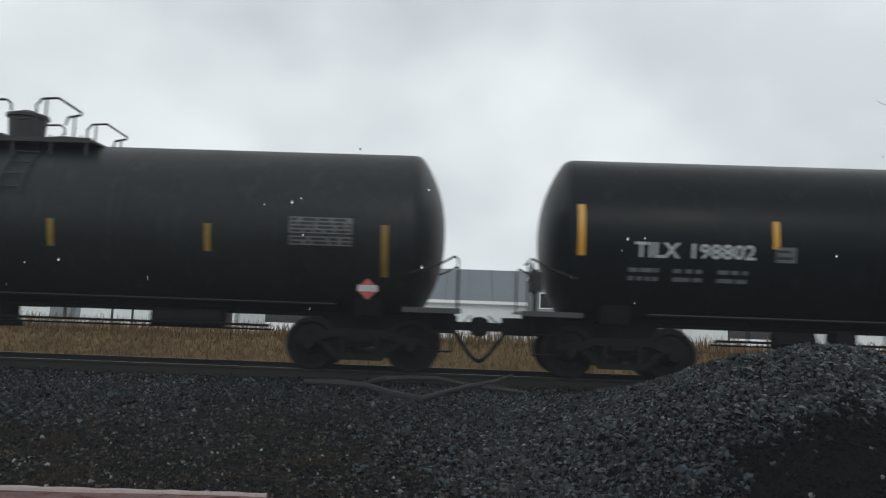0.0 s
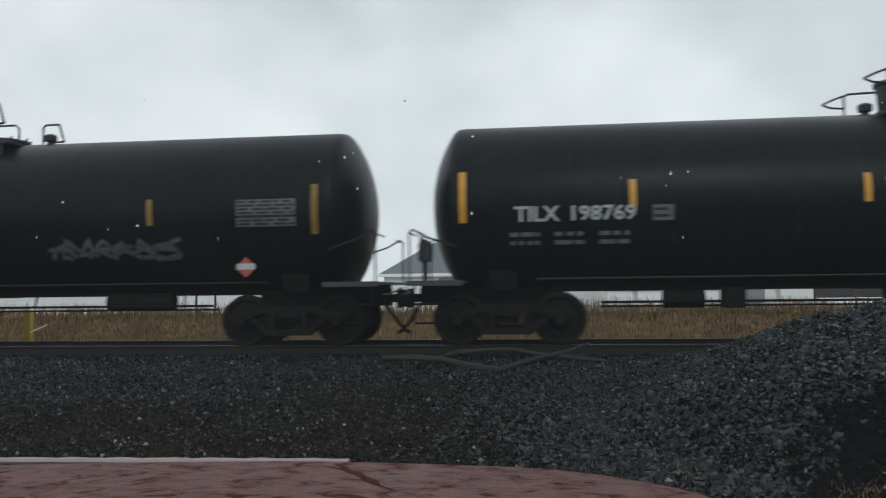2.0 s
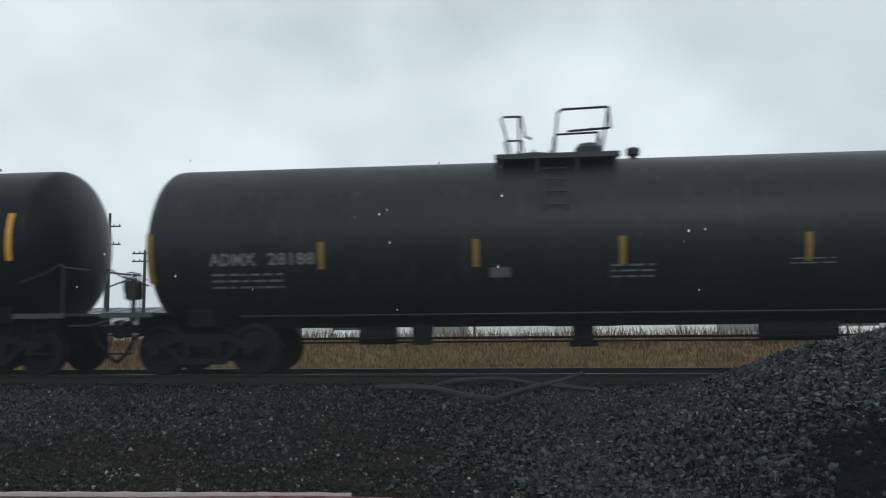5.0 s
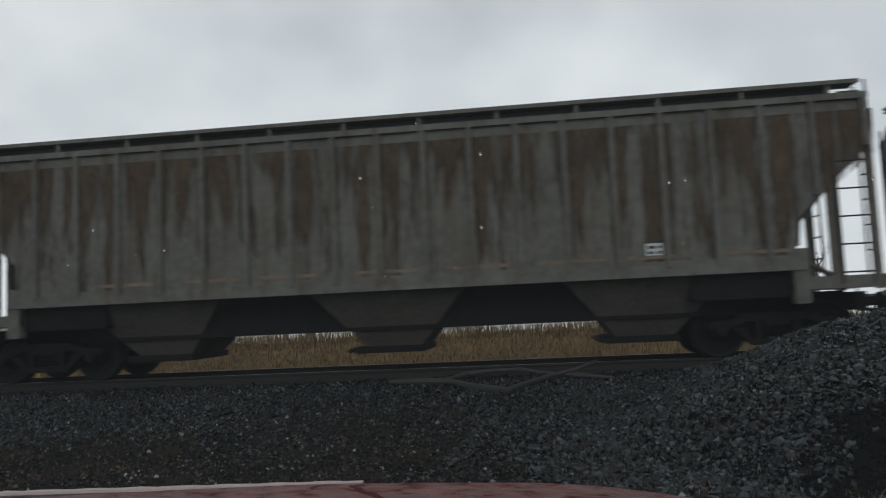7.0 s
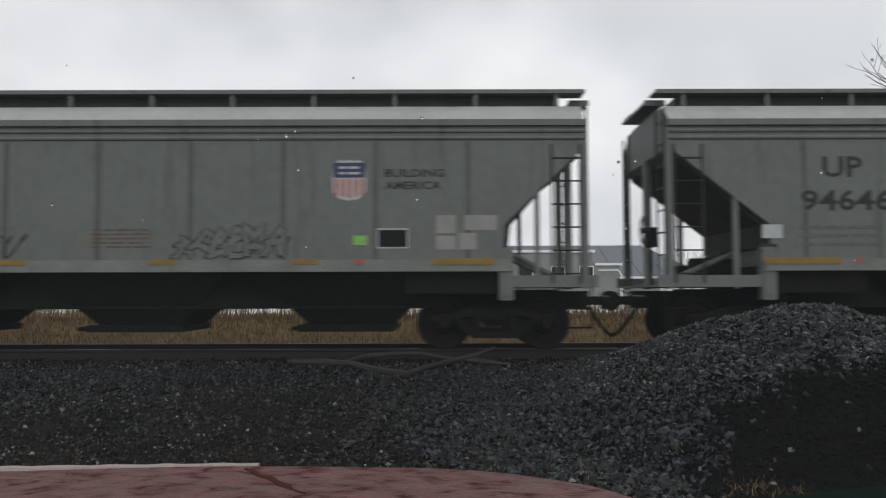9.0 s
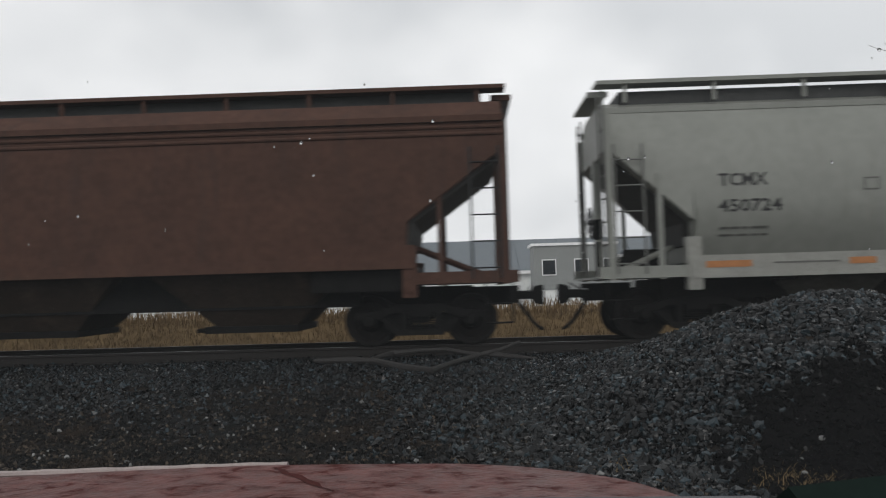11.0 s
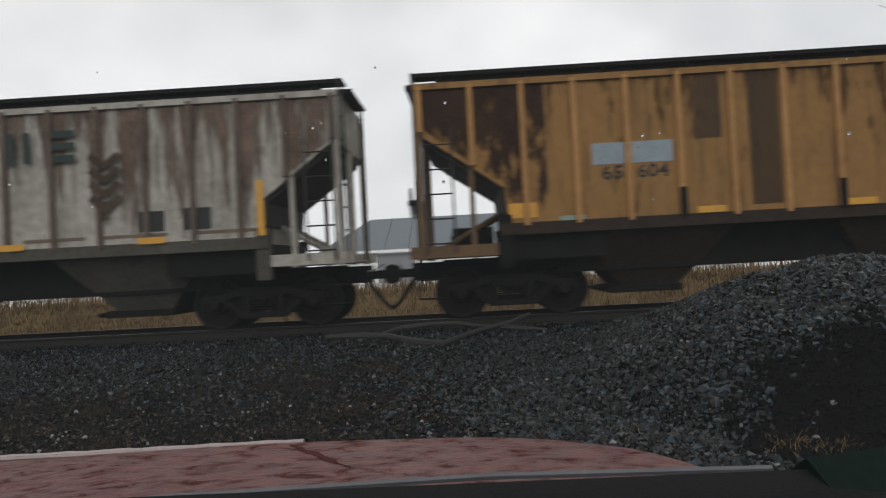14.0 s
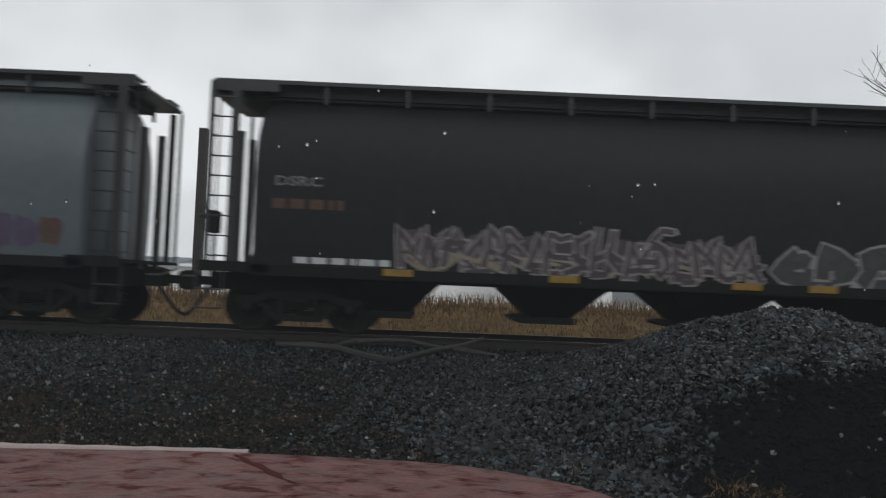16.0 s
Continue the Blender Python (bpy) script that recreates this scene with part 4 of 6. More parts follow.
def rust_sheet(car, face, x0, x1, m, low=1.62, low_x=6.9, slope=(2.25, 3.25), side_x=8.2, top=3.96, label="red-brown rust"):
    """A skin of rust on a car's side, cut off below along the slope sheets."""
    sh, n = Shape(), max(2, int((x1 - x0) / 0.25))
    vs = []
    for i in range(n + 1):
        x = x0 + (x1 - x0) * i / n
        z0 = low if abs(x) < low_x else slope[0] + (slope[1] - slope[0]) * (abs(x) - low_x) / (side_x - low_x)
        vs += [(x, 0, min(z0 + 0.03, top - 0.05)), (x, 0, top)]
    sh.add(vs, [(2 * i, 2 * i + 2, 2 * i + 3, 2 * i + 1) for i in range(n)])
    return part("rust_skin", skin(face, sh, 0.004), M[m], car, label, smooth=0)


# ---- paints of the single cars ----
M["grey_hopper"] = mat("grey_hopper_paint", (0.147, 0.161, 0.153), 0.6, spec=0.3, vary=0.12, scale=0.8, dirt=(0.066, 0.07, 0.064), dirt_amount=0.45, streak=True)
# Slope sheets: shade beneath the overhanging ends is put into this dark colour.
M["slope_shade"] = mat("shaded_slope_paint", (0.045, 0.044, 0.042), 0.8, spec=0.15, vary=0.3, scale=1.2, dirt=(0.025, 0.023, 0.021), dirt_amount=0.5)
M["grey_seam"] = mat("dirty_grey_seam", (0.100, 0.108, 0.102), 0.7, spec=0.2, vary=0.2, scale=2)
M["worn_sill"] = mat("worn_pale_sill", (0.19, 0.197, 0.183), 0.6, spec=0.3, vary=0.25, scale=2, dirt=(0.09, 0.09, 0.08), dirt_amount=0.4)
M["rust_hopper"] = mat("weathered_grey_paint", (0.118, 0.116, 0.104), 0.8, spec=0.2, vary=0.3, scale=0.8, dirt=(0.080, 0.054, 0.033), dirt_amount=0.6, streak=True)
M["brown_hopper"] = mat("rust_brown_paint", (0.075, 0.038, 0.027), 0.8, spec=0.2, vary=0.25, scale=0.9, dirt=(0.05, 0.033, 0.028), dirt_amount=0.45, streak=True)
M["cream_hopper"] = mat("pale_grey_paint", (0.248, 0.255, 0.230), 0.5, spec=0.3, vary=0.10, scale=0.7, dirt=(0.20, 0.20, 0.175), dirt_amount=0.38, streak=True)
M["cream_dark"] = mat("pale_grey_ironwork", (0.13, 0.132, 0.122), 0.6, vary=0.15)
M["soo_hopper"] = mat("rust_streaked_white_paint", (0.37, 0.35, 0.305), 0.8, spec=0.2, vary=0.3, scale=0.9, dirt=(0.12, 0.09, 0.07), dirt_amount=0.55, streak=True)
M["soo_rib"] = mat("rust_streaked_rib_paint", (0.125, 0.095, 0.075), 0.8, spec=0.2, vary=0.35, scale=0.9, dirt=(0.07, 0.045, 0.032), dirt_amount=0.6, streak=True)
M["rust_end"] = rust_mat("flaking_dark_rust", (0.040, 0.023, 0.015), (0.105, 0.056, 0.026), 3.0, 0.14, 0.40, 3.6, 0.53)
M["rust_side"] = rust_mat("streaky_orange_rust", (0.10, 0.052, 0.022), (0.055, 0.032, 0.018), 3.4, 0.05, 0.22, 3.0, 0.40)
M["rust_soo"] = rust_mat("red_brown_streaks", (0.150, 0.105, 0.080), (0.085, 0.058, 0.045), 3.0, 0.09, 0.10, 2.6, 0.47)
M["rust_grey"] = rust_mat("olive_brown_streaks", (0.070, 0.050, 0.033), (0.095, 0.072, 0.050), 3.0, 0.06, 0.12, 2.6, 0.49)
# Lighter than the sides: the wet roof's sky sheen is put into the colour.
M["roof_sheen"] = mat("painted_roof_sheen", (0.36, 0.38, 0.365), 0.38, spec=0.5, vary=0.15, scale=1.2, dirt=(0.13, 0.135, 0.13), dirt_amount=0.4)
M["rust_brown"] = mat("red_brown_rust_streaks", (0.165, 0.124, 0.096), 0.85, spec=0.15, vary=0.4, scale=2, dirt=(0.24, 0.215, 0.185), dirt_amount=0.42, streak=True, dscale=1.8)
M["dull_orange"] = mat("dull_orange_spray", (0.07, 0.038, 0.03), 0.7, vary=0.4, scale=4)
M["scrawl_grey"] = mat("thin_pale_spray", (0.10, 0.105, 0.105), 0.6, vary=0.6, scale=7)
M["rust_dark"] = mat("dark_brown_rust", (0.070, 0.049, 0.034), 0.9, spec=0.15, vary=0.4, scale=2, dirt=(0.105, 0.102, 0.092), dirt_amount=0.45, streak=True, dscale=1.8)
M["navy"] = mat("dark_blue_spray", (0.022, 0.034, 0.055), 0.6, vary=0.5, scale=3)
M["cream_bright"] = mat("bright_cream_spray", (0.37, 0.33, 0.245), 0.6, vary=0.3, scale=5)
M["gold_hopper"] = mat("weathered_orange_paint", (0.285, 0.155, 0.054), 0.75, spec=0.2, vary=0.15, scale=0.8, dirt=(0.082, 0.045, 0.021), dirt_amount=0.55, streak=True, dscale=1.5)
M["gold_rib"] = mat("weathered_orange_rib", (0.42, 0.225, 0.085), 0.75, spec=0.2, vary=0.2, scale=0.8, dirt=(0.20, 0.10, 0.04), dirt_amount=0.35, streak=True)
M["blue_grey"] = mat("blue_grey_paint", (0.080, 0.098, 0.111), 0.45, spec=0.4, vary=0.12, scale=0.8, dirt=(0.06, 0.069, 0.075), dirt_amount=0.35, streak=True)
M["maroon"] = mat("sooty_maroon_paint", (0.0140, 0.0110, 0.0112), 0.6, spec=0.2, vary=0.25, scale=0.8, dirt=(0.014, 0.0135, 0.014), dirt_amount=0.5, streak=True)
M["black_hopper"] = mat("sooty_black_paint", (0.0125, 0.0124, 0.0126), 0.6, spec=0.2, vary=0.25, scale=0.8, dirt=(0.027, 0.025, 0.025), dirt_amount=0.3, streak=True)
M["disc"] = mat("faded_tan_disc", (0.066, 0.036, 0.017), 0.65, vary=0.2, scale=1.2)
M["disc_mark"] = mat("faded_red_wedge", (0.030, 0.0135, 0.0105), 0.65, vary=0.2, scale=1.5)
M["bay_brown"] = mat("brown_bay", (0.032, 0.023, 0.017), 0.85, spec=0.15, vary=0.3, scale=1.2, dirt=(0.08, 0.055, 0.035), dirt_amount=0.4)
M["bay_grey"] = mat("grimy_bay", (0.075, 0.071, 0.060), 0.85, spec=0.15, vary=0.3, scale=1.2, dirt=(0.06, 0.05, 0.04), dirt_amount=0.5)
M["pale_sill"] = mat("pale_sill_paint", (0.27, 0.27, 0.245), 0.6, vary=0.2)
M["silver"] = mat("silver_spray", (0.21, 0.20, 0.20), 0.6, vary=0.4, scale=5)
M["plum"] = mat("plum_spray", (0.050, 0.038, 0.043), 0.6, vary=0.3, scale=5)
M["pale_green"] = mat("pale_green_sticker", (0.22, 0.30, 0.25), 0.6, vary=0.2)
M["cream_spray"] = mat("cream_spray", (0.22, 0.19, 0.135), 0.6, vary=0.3, scale=5)
M["pale_blue"] = mat("pale_blue_patch", (0.25, 0.31, 0.34), 0.6, vary=0.2)
M["sign_green"] = mat("dark_green_lettering", (0.05, 0.09, 0.06), 0.6, vary=0.3, scale=9)
M["roof_dark"] = mat("grimy_roof_hatches", (0.055, 0.057, 0.056), 0.8, vary=0.3, scale=2)
M["stained_orange"] = mat("stained_orange_paint", (0.115, 0.064, 0.026), 0.75, vary=0.35, scale=2, dirt=(0.055, 0.034, 0.018), dirt_amount=0.5, streak=True)
M["dark_green"] = mat("dark_green_paint", (0.012, 0.030, 0.025), 0.7, vary=0.3, scale=6)


# ---- ground ----
def ground_z(x, y):
    """Lot, ballast shoulder, track bed, and the low field behind it."""
    def step(a, b, v):
        u = min(1, max(0, (v - a) / (b - a)))
        return u * u * (3 - 2 * u)
    z = 0.12 * step(7.4, 9.4, y) + 0.15 * step(9.0, 11.2, y)
    z -= 0.42 * step(16.2, 19.5, y)
    z += 0.035 * (noise.noise((x * 0.35, y * 0.35, 3.1))) * (1 - step(12, 13, y))
    z += 0.02 * noise.noise((x * 1.3, y * 1.3, 1.7)) * (1 - step(40, 60, abs(x) + abs(y)))
    return z


def spread(near, far, step, grow):
    v, s = [near], step
    while v[-1] < far:
        v.append(v[-1] + s)
        s *= grow
    return v


gx = spread(9.0, 4000, 0.5, 1.35)
gx = [-v for v in reversed(gx)] + list(np.arange(-8.8, 8.9, 0.22)) + gx
gy = [-v for v in reversed(spread(4.0, 4000, 0.6, 1.4))] + list(np.arange(-3.6, 4.0, 0.5)) + list(np.arange(4.0, 19.2, 0.22)) + spread(19.4, 4000, 0.6, 1.3)
gs = Shape()
gs.v = [(x, y, ground_z(x, y)) for y in gy for x in gx]
W_ = len(gx)
gs.f = [(j * W_ + i, j * W_ + i + 1, (j + 1) * W_ + i + 1, (j + 1) * W_ + i) for j in range(len(gy) - 1) for i in range(W_ - 1)]
solo("ground", gs, M["gravel"], "dark wet crushed stone ground with brown patches", "ground", kind="structure", smooth=80)


# ---- pile of ballast ----
def pile_h(x, y):
    """Height of the heap of crushed stone beside the track."""
    def cone(cx, cy, h, rx, ry, p):
        d = math.hypot((x - cx) / rx, (y - cy) / ry)
        return h * max(0.0, 1 - d ** p) if d < 1 else 0.0
    a = cone(3.75, 8.2, 1.14, 3.0, 2.9, 1.6)
    b = cone(3.9, 10.2, 0.55, 3.2, 1.7, 1.5)
    c = cone(5.9, 8.0, 0.95, 3.0, 2.8, 1.5)
    z = max(a, b, c) + 0.12 * min(a, c)
    return z + (0.05 * noise.noise((x * 1.6, y * 1.6, 5)) + 0.02 * noise.noise((x * 5, y * 5, 2))) * min(1, z * 4)


ps, N = Shape(), 90
PX0, PX1, PY0, PY1 = 0.3, 9.2, 4.8, 12.0
ps.v = [(PX0 + (PX1 - PX0) * i / N, PY0 + (PY1 - PY0) * j / N, 0) for j in range(N + 1) for i in range(N + 1)]
ps.v = [(x, y, ground_z(x, y) + pile_h(x, y) - (0.03 if pile_h(x, y) < 0.015 else 0)) for x, y, _ in ps.v]
ps.f = [(j * (N + 1) + i, j * (N + 1) + i + 1, (j + 1) * (N + 1) + i + 1, (j + 1) * (N + 1) + i) for j in range(N) for i in range(N)]
heap = solo("gravel_pile", ps, M["gravel"], "heap of dark wet crushed stone beside the track", "gravel pile", kind="stuff", smooth=80)


def soil_e(x, y):
    """Distance from the middle of the tipped soil; its uneven edge lies near 0.95."""
    e = ((x - 3.5) / 1.6) ** 2 + ((y - 5.75) / 0.95) ** 2
    return e + 0.45 * noise.noise((x * 1.4, y * 1.4, 8)) + 0.35 * noise.noise((x * 4, y * 4, 3))


def in_soil(x, y):
    return soil_e(x, y) < 0.95


ss, idx = Shape(), {}
for j in range(60):
    for i in range(80):
        cell = [(1.6 + (i + a) * 0.045, 4.6 + (j + b) * 0.036) for a, b in ((0, 0), (1, 0), (1, 1), (0, 1))]
        if all(in_soil(x, y) for x, y in cell):
            q = []
            for x, y in cell:
                key = (round(x, 4), round(y, 4))
                if key not in idx:
                    idx[key] = len(ss.v)
                    ss.v.append((x, y, ground_z(x, y) + pile_h(x, y) + 0.015 + 0.05 * abs(noise.noise((x * 3, y * 3, 6))) + 0.03 * abs(noise.noise((x * 9, y * 9, 4)))))
                q.append(idx[key])
            ss.f.append(tuple(q))
solo("soil_patch", ss, M["soil"], "black damp soil tipped over the foot of the gravel pile", "soil", kind="stuff", smooth=80)

# unit stone: an uneven twelve-cornered lump
ICO = bmesh.new()
bmesh.ops.create_icosphere(ICO, subdivisions=1, radius=1.0)
ICO_V = np.array([v.co for v in ICO.verts])
ICO_F = np.array([[v.index for v in f.verts] for f in ICO.faces])
ICO.free()


OCT_V = np.array([(1, 0, 0), (-1, 0, 0), (0, 1, 0), (0, -1, 0), (0, 0, 1), (0, 0, -1)], float)
OCT_F = np.array([(0, 2, 4), (2, 1, 4), (1, 3, 4), (3, 0, 4), (2, 0, 5), (1, 2, 5), (3, 1, 5), (0, 3, 5)])


def stones(name, places, material, label, rg, lo=0.018, hi=0.045, parent=None, small=False):
    """Many loose stones as one sheet of rigid lumps; small ones have fewer sides."""
    unit_v, unit_f = (OCT_V, OCT_F) if small else (ICO_V, ICO_F)
    nv = len(unit_v)
    n = len(places)
    pos = np.array(places)
    jit = 1 + rg.uniform(-0.32, 0.32, (n, nv, 1))
    size = (lo + (hi - lo) * rg.random(n) ** 1.5)[:, None, None]
    asp = rg.uniform(0.45, 1.5, (n, 1, 3))
    v = unit_v[None] * jit * asp
    a, b = rg.uniform(0, 6.28, n), rg.uniform(-0.7, 0.7, n)
    ca, sa, cb, sb = np.cos(a), np.sin(a), np.cos(b), np.sin(b)
    x, y, z = v[..., 0], v[..., 1], v[..., 2]
    y, z = y * cb[:, None] - z * sb[:, None], y * sb[:, None] + z * cb[:, None]
    x, y = x * ca[:, None] - y * sa[:, None], x * sa[:, None] + y * ca[:, None]
    v = np.stack([x, y, z], -1) * size + pos[:, None]
    f = (unit_f[None] + (np.arange(n) * nv)[:, None, None]).reshape(-1, 3)
    me = bpy.data.meshes.new(name)
    me.vertices.add(n * nv)
    me.vertices.foreach_set("co", v.reshape(-1))
    me.loops.add(len(f) * 3)
    me.loops.foreach_set("vertex_index", f.reshape(-1).astype(np.int32))
    me.polygons.add(len(f))
    me.polygons.foreach_set("loop_start", np.arange(0, len(f) * 3, 3, dtype=np.int32))
    me.update(calc_edges=True)
    me.validate()
    me.shade_flat()
    me.materials.append(material)
    ob = new(name, me)
    if parent is not None:
        ob.parent = parent
    return tagged(ob, label, "" if parent else "gravel", "", "stuff")


rg = np.random.default_rng(7)
lot, shoulder, pale = [], [], []
for _ in range(120000):
    y = rg.uniform(4.6, 13.3)
    x = rg.uniform(-1, 1) * (2.0 + y * 0.80)
    if pile_h(x, y) > 0.03:
        continue
    dense = 0.62 if y > 8.3 else 0.62 + 0.35 * (noise.noise((x * 0.5, y * 0.5, 9)) > -0.1)
    if rg.random() > dense:
        continue
    p = (x, y, ground_z(x, y) + 0.004)
    # Pale stones: some are truly pale, others painted in for glints on wet ones.
    (pale if rg.random() < 0.009 else shoulder if y > 8.8 + 2.6 * noise.noise((x * 0.35, y * 0.35, 4)) + rg.uniform(-0.8, 0.8) else lot).append(p)
stones("ballast_stones", shoulder, M["stone"], "loose dark ballast stones along the track", rg, 0.015, 0.040, small=True)
stones("lot_stones", lot, M["stone_lot"], "small dark stones trodden into the lot", rg, 0.007, 0.026, small=True)
heap_st = []
while len(heap_st) < 46000:
    x, y = rg.uniform(PX0, PX1 - 0.8), rg.uniform(PY0, PY1)
    h = pile_h(x, y)
    if h > 0.02:
        if rg.random() < 0.93 * min(1.0, max(0.0, (1.30 - soil_e(x, y)) / 0.55)):
            continue
        # A few pale ones on the heap too, in place of wet glints.
        (pale if rg.random() < 0.007 else heap_st).append((x, y, ground_z(x, y) + h + rg.uniform(-0.004, 0.016)))
for _ in range(90000):
    x, y = rg.uniform(-1.2, 5.0), rg.uniform(4.7, 12.0)
    if pile_h(x, y) > 0.02 or soil_e(x, y) < 1.1:
        continue
    ux, uy = 3.75 - x, 8.4 - y
    d = math.hypot(ux, uy)
    near = next((k for k in (0.2, 0.5, 0.8, 1.2, 1.7, 2.3) if pile_h(x + ux / d * k, y + uy / d * k) > 0.02), None)
    if near and rg.random() < 0.75 * math.exp(-near / 0.75):
        heap_st.append((x, y, ground_z(x, y) + 0.006))
for _ in range(26):
    x, y = rg.normal(3.2, 0.7), rg.normal(5.7, 0.45)
    pale.append((x, y, ground_z(x, y) + pile_h(x, y) + 0.05))
stones("pale_stones", pale, M["stone_pale"], "scattered pale stones among dark gravel, some standing in for wet glints", rg, 0.009, 0.026)
stones("pile_stones", heap_st, M["stone"], "", rg, 0.016, 0.044, parent=heap)
clods = []
while len(clods) < 4200:
    x, y = rg.uniform(1.4, 5.6), rg.uniform(4.6, 7.2)
    if soil_e(x, y) < 0.80 + 0.45 * rg.random():
        clods.append((x, y, ground_z(x, y) + pile_h(x, y) + 0.03 + 0.03 * abs(noise.noise((x * 3, y * 3, 6)))))
stones("soil_clods", clods, M["soil"], "lumps of black soil on the gravel pile", rg, 0.010, 0.045, small=True)
bed = []
for _ in range(9000):
    x, y = rg.uniform(-26, 26), rg.uniform(12.0, 17.2)
    bed.append((x, y, ground_z(x, y) + 0.004))
stones("track_ballast", bed, M["stone"], "dark ballast between the sleepers", rg, 0.02, 0.045, small=True)


# ---- track ----
def rail_shape(y, x0, x1):
    z = RAIL_Z
    prof = [(-0.07, z - 0.18), (0.07, z - 0.18), (0.07, z - 0.165), (0.012, z - 0.145), (0.012, z - 0.045), (0.036, z - 0.035), (0.036, z - 0.006), (0.03, z), (-0.03, z), (-0.036, z - 0.006), (-0.036, z - 0.035), (-0.012, z - 0.045), (-0.012, z - 0.145), (-0.07, z - 0.165)]
    return Shape().loft([[(x0, y + a, b) for a, b in prof], [(x1, y + a, b) for a, b in prof]])


track = tagged(new("railway_track"), "single railway track on wooden sleepers and dark ballast", "railway track", kind="structure")
for s in (-1, 1):
    y = TRACK_Y + s * HALF_GAUGE
    part("rail", rail_shape(y, -400, 400), M["rail"], track)
    part("rail_head", Shape().box(-400, 400, y - 0.027, y + 0.027, RAIL_Z, RAIL_Z + 0.002), M["tread"], track, "polished steel running surface")
TIE = Shape().box(-0.115, 0.115, -1.30, 1.30, -0.17, 0.0, 0.012).mesh("sleeper", M["tie"])
PLATE = Shape().box(-0.09, 0.09, -0.17, 0.17, 0.0, 0.018).rod((-0.06, -0.10, 0.015), (-0.06, -0.10, 0.05), 0.014, 5).rod((0.06, 0.10, 0.015), (0.06, 0.10, 0.05), 0.014, 5).mesh("tie_plate", M["rail"])
for i in range(-40, 41):
    x = i * 0.533
    ob = bare("sleeper", TIE, track, pose(x, TRACK_Y + random.uniform(-0.03, 0.03), RAIL_Z - 0.18, 0, 0, random.uniform(-0.8, 0.8)))
    for s in (-1, 1):
        bare("tie_plate", PLATE, ob, pose(0, s * HALF_GAUGE, 0.0005))
far_t = Shape()
for i in list(range(-200, -40)) + list(range(41, 201)):
    far_t.box(i * 0.533 - 0.115, i * 0.533 + 0.115, TRACK_Y - 1.3, TRACK_Y + 1.3, RAIL_Z - 0.35, RAIL_Z - 0.18)
tagged(part("far_sleepers", far_t, M["tie"], track), kind="stuff")


# ---- fallen branch by the track ----
def limb(pts, r0, r1, sh, seg=8):
    rings, n = [], len(pts)
    way = Vector(pts[-1]) - Vector(pts[0])
    side = Vector((0, 0, 1)) if abs(way.z) < 0.75 * way.length else Vector((1, 0, 0))
    for i, p in enumerate(pts):
        a, b = Vector(pts[max(0, i - 1)]), Vector(pts[min(n - 1, i + 1)])
        d = (b - a).normalized()
        u = d.cross(side).normalized()
        w = d.cross(u)
        r = (r0 + (r1 - r0) * i / (n - 1)) * (1 + 0.12 * math.sin(i * 2.3)) * (0.55 if i == 0 and n > 5 else 1)
        rings.append([tuple(Vector(p) + (u * math.cos(2 * math.pi * k / seg) + w * math.sin(2 * math.pi * k / seg)) * r) for k in range(seg)])
    sh.loft(rings)
    return sh


branch = thing("fallen_branch", "long forked bare branch lying on the ballast", "branch")
part("stem", limb([(-2.47, 12.41, 0.34), (-1.91, 12.29, 0.34), (-1.43, 12.08, 0.34), (-0.94, 11.3, 0.31), (-0.5, 10.75, 0.31), (-0.19, 11.58, 0.34), (0.16, 12.4, 0.36), (0.53, 12.53, 0.43), (0.88, 12.93, 0.52)], 0.066, 0.030, Shape()), M["bark"], branch)
part("side_branch", limb([(-1.56, 12.3, 0.35), (-1.26, 12.95, 0.38), (-0.79, 13.0, 0.42), (-0.35, 13.0, 0.42), (-0.02, 12.72, 0.38), (0.61, 12.32, 0.34), (1.09, 12.13, 0.31)], 0.055, 0.022, Shape()), M["bark"], branch)
part("twig", limb([(0.35, 12.5, 0.39), (0.75, 12.4, 0.35), (1.1, 12.3, 0.31)], 0.024, 0.010, Shape()), M["bark"], branch)

# ---- dead grass tuft and soil at the foot of the pile ----
def blades(name, places, h0, h1, w, material, label, category, rgn, lean=0.25, bend=True):
    """Many thin blades, each of two bent leaves of its own, as one mesh."""
    n = len(places)
    p = np.array(places)
    a = rgn.uniform(0, math.pi, n)
    h = rgn.uniform(h0, h1, n)
    dx, dy = np.cos(a) * w / 2, np.sin(a) * w / 2
    lx, ly = rgn.normal(0, lean, n) * h, rgn.normal(0, lean, n) * h
    v = np.zeros((n, 5, 3))
    v[:, 0] = p - np.stack([dx, dy, 0 * dx], 1)
    v[:, 1] = p + np.stack([dx, dy, 0 * dx], 1)
    mid = p + np.stack([lx * 0.35, ly * 0.35, h * 0.6], 1)
    v[:, 2] = mid + np.stack([dx, dy, 0 * dx], 1) * 0.8
    v[:, 3] = mid - np.stack([dx, dy, 0 * dx], 1) * 0.8
    v[:, 4] = p + np.stack([lx, ly, h], 1)
    base = (np.arange(n) * 5)[:, None]
    f = np.concatenate([base + [0, 1, 2], base + [0, 2, 3], base + [3, 2, 4]], 1).reshape(-1, 3)
    me = bpy.data.meshes.new(name)
    me.vertices.add(n * 5)
    me.vertices.foreach_set("co", v.reshape(-1))
    me.loops.add(len(f) * 3)
    me.loops.foreach_set("vertex_index", f.reshape(-1).astype(np.int32))
    me.polygons.add(len(f))
    me.polygons.foreach_set("loop_start", np.arange(0, len(f) * 3, 3, dtype=np.int32))
    me.update(calc_edges=True)
    me.materials.append(material)
    return tagged(new(name, me), label, category, "", "stuff")


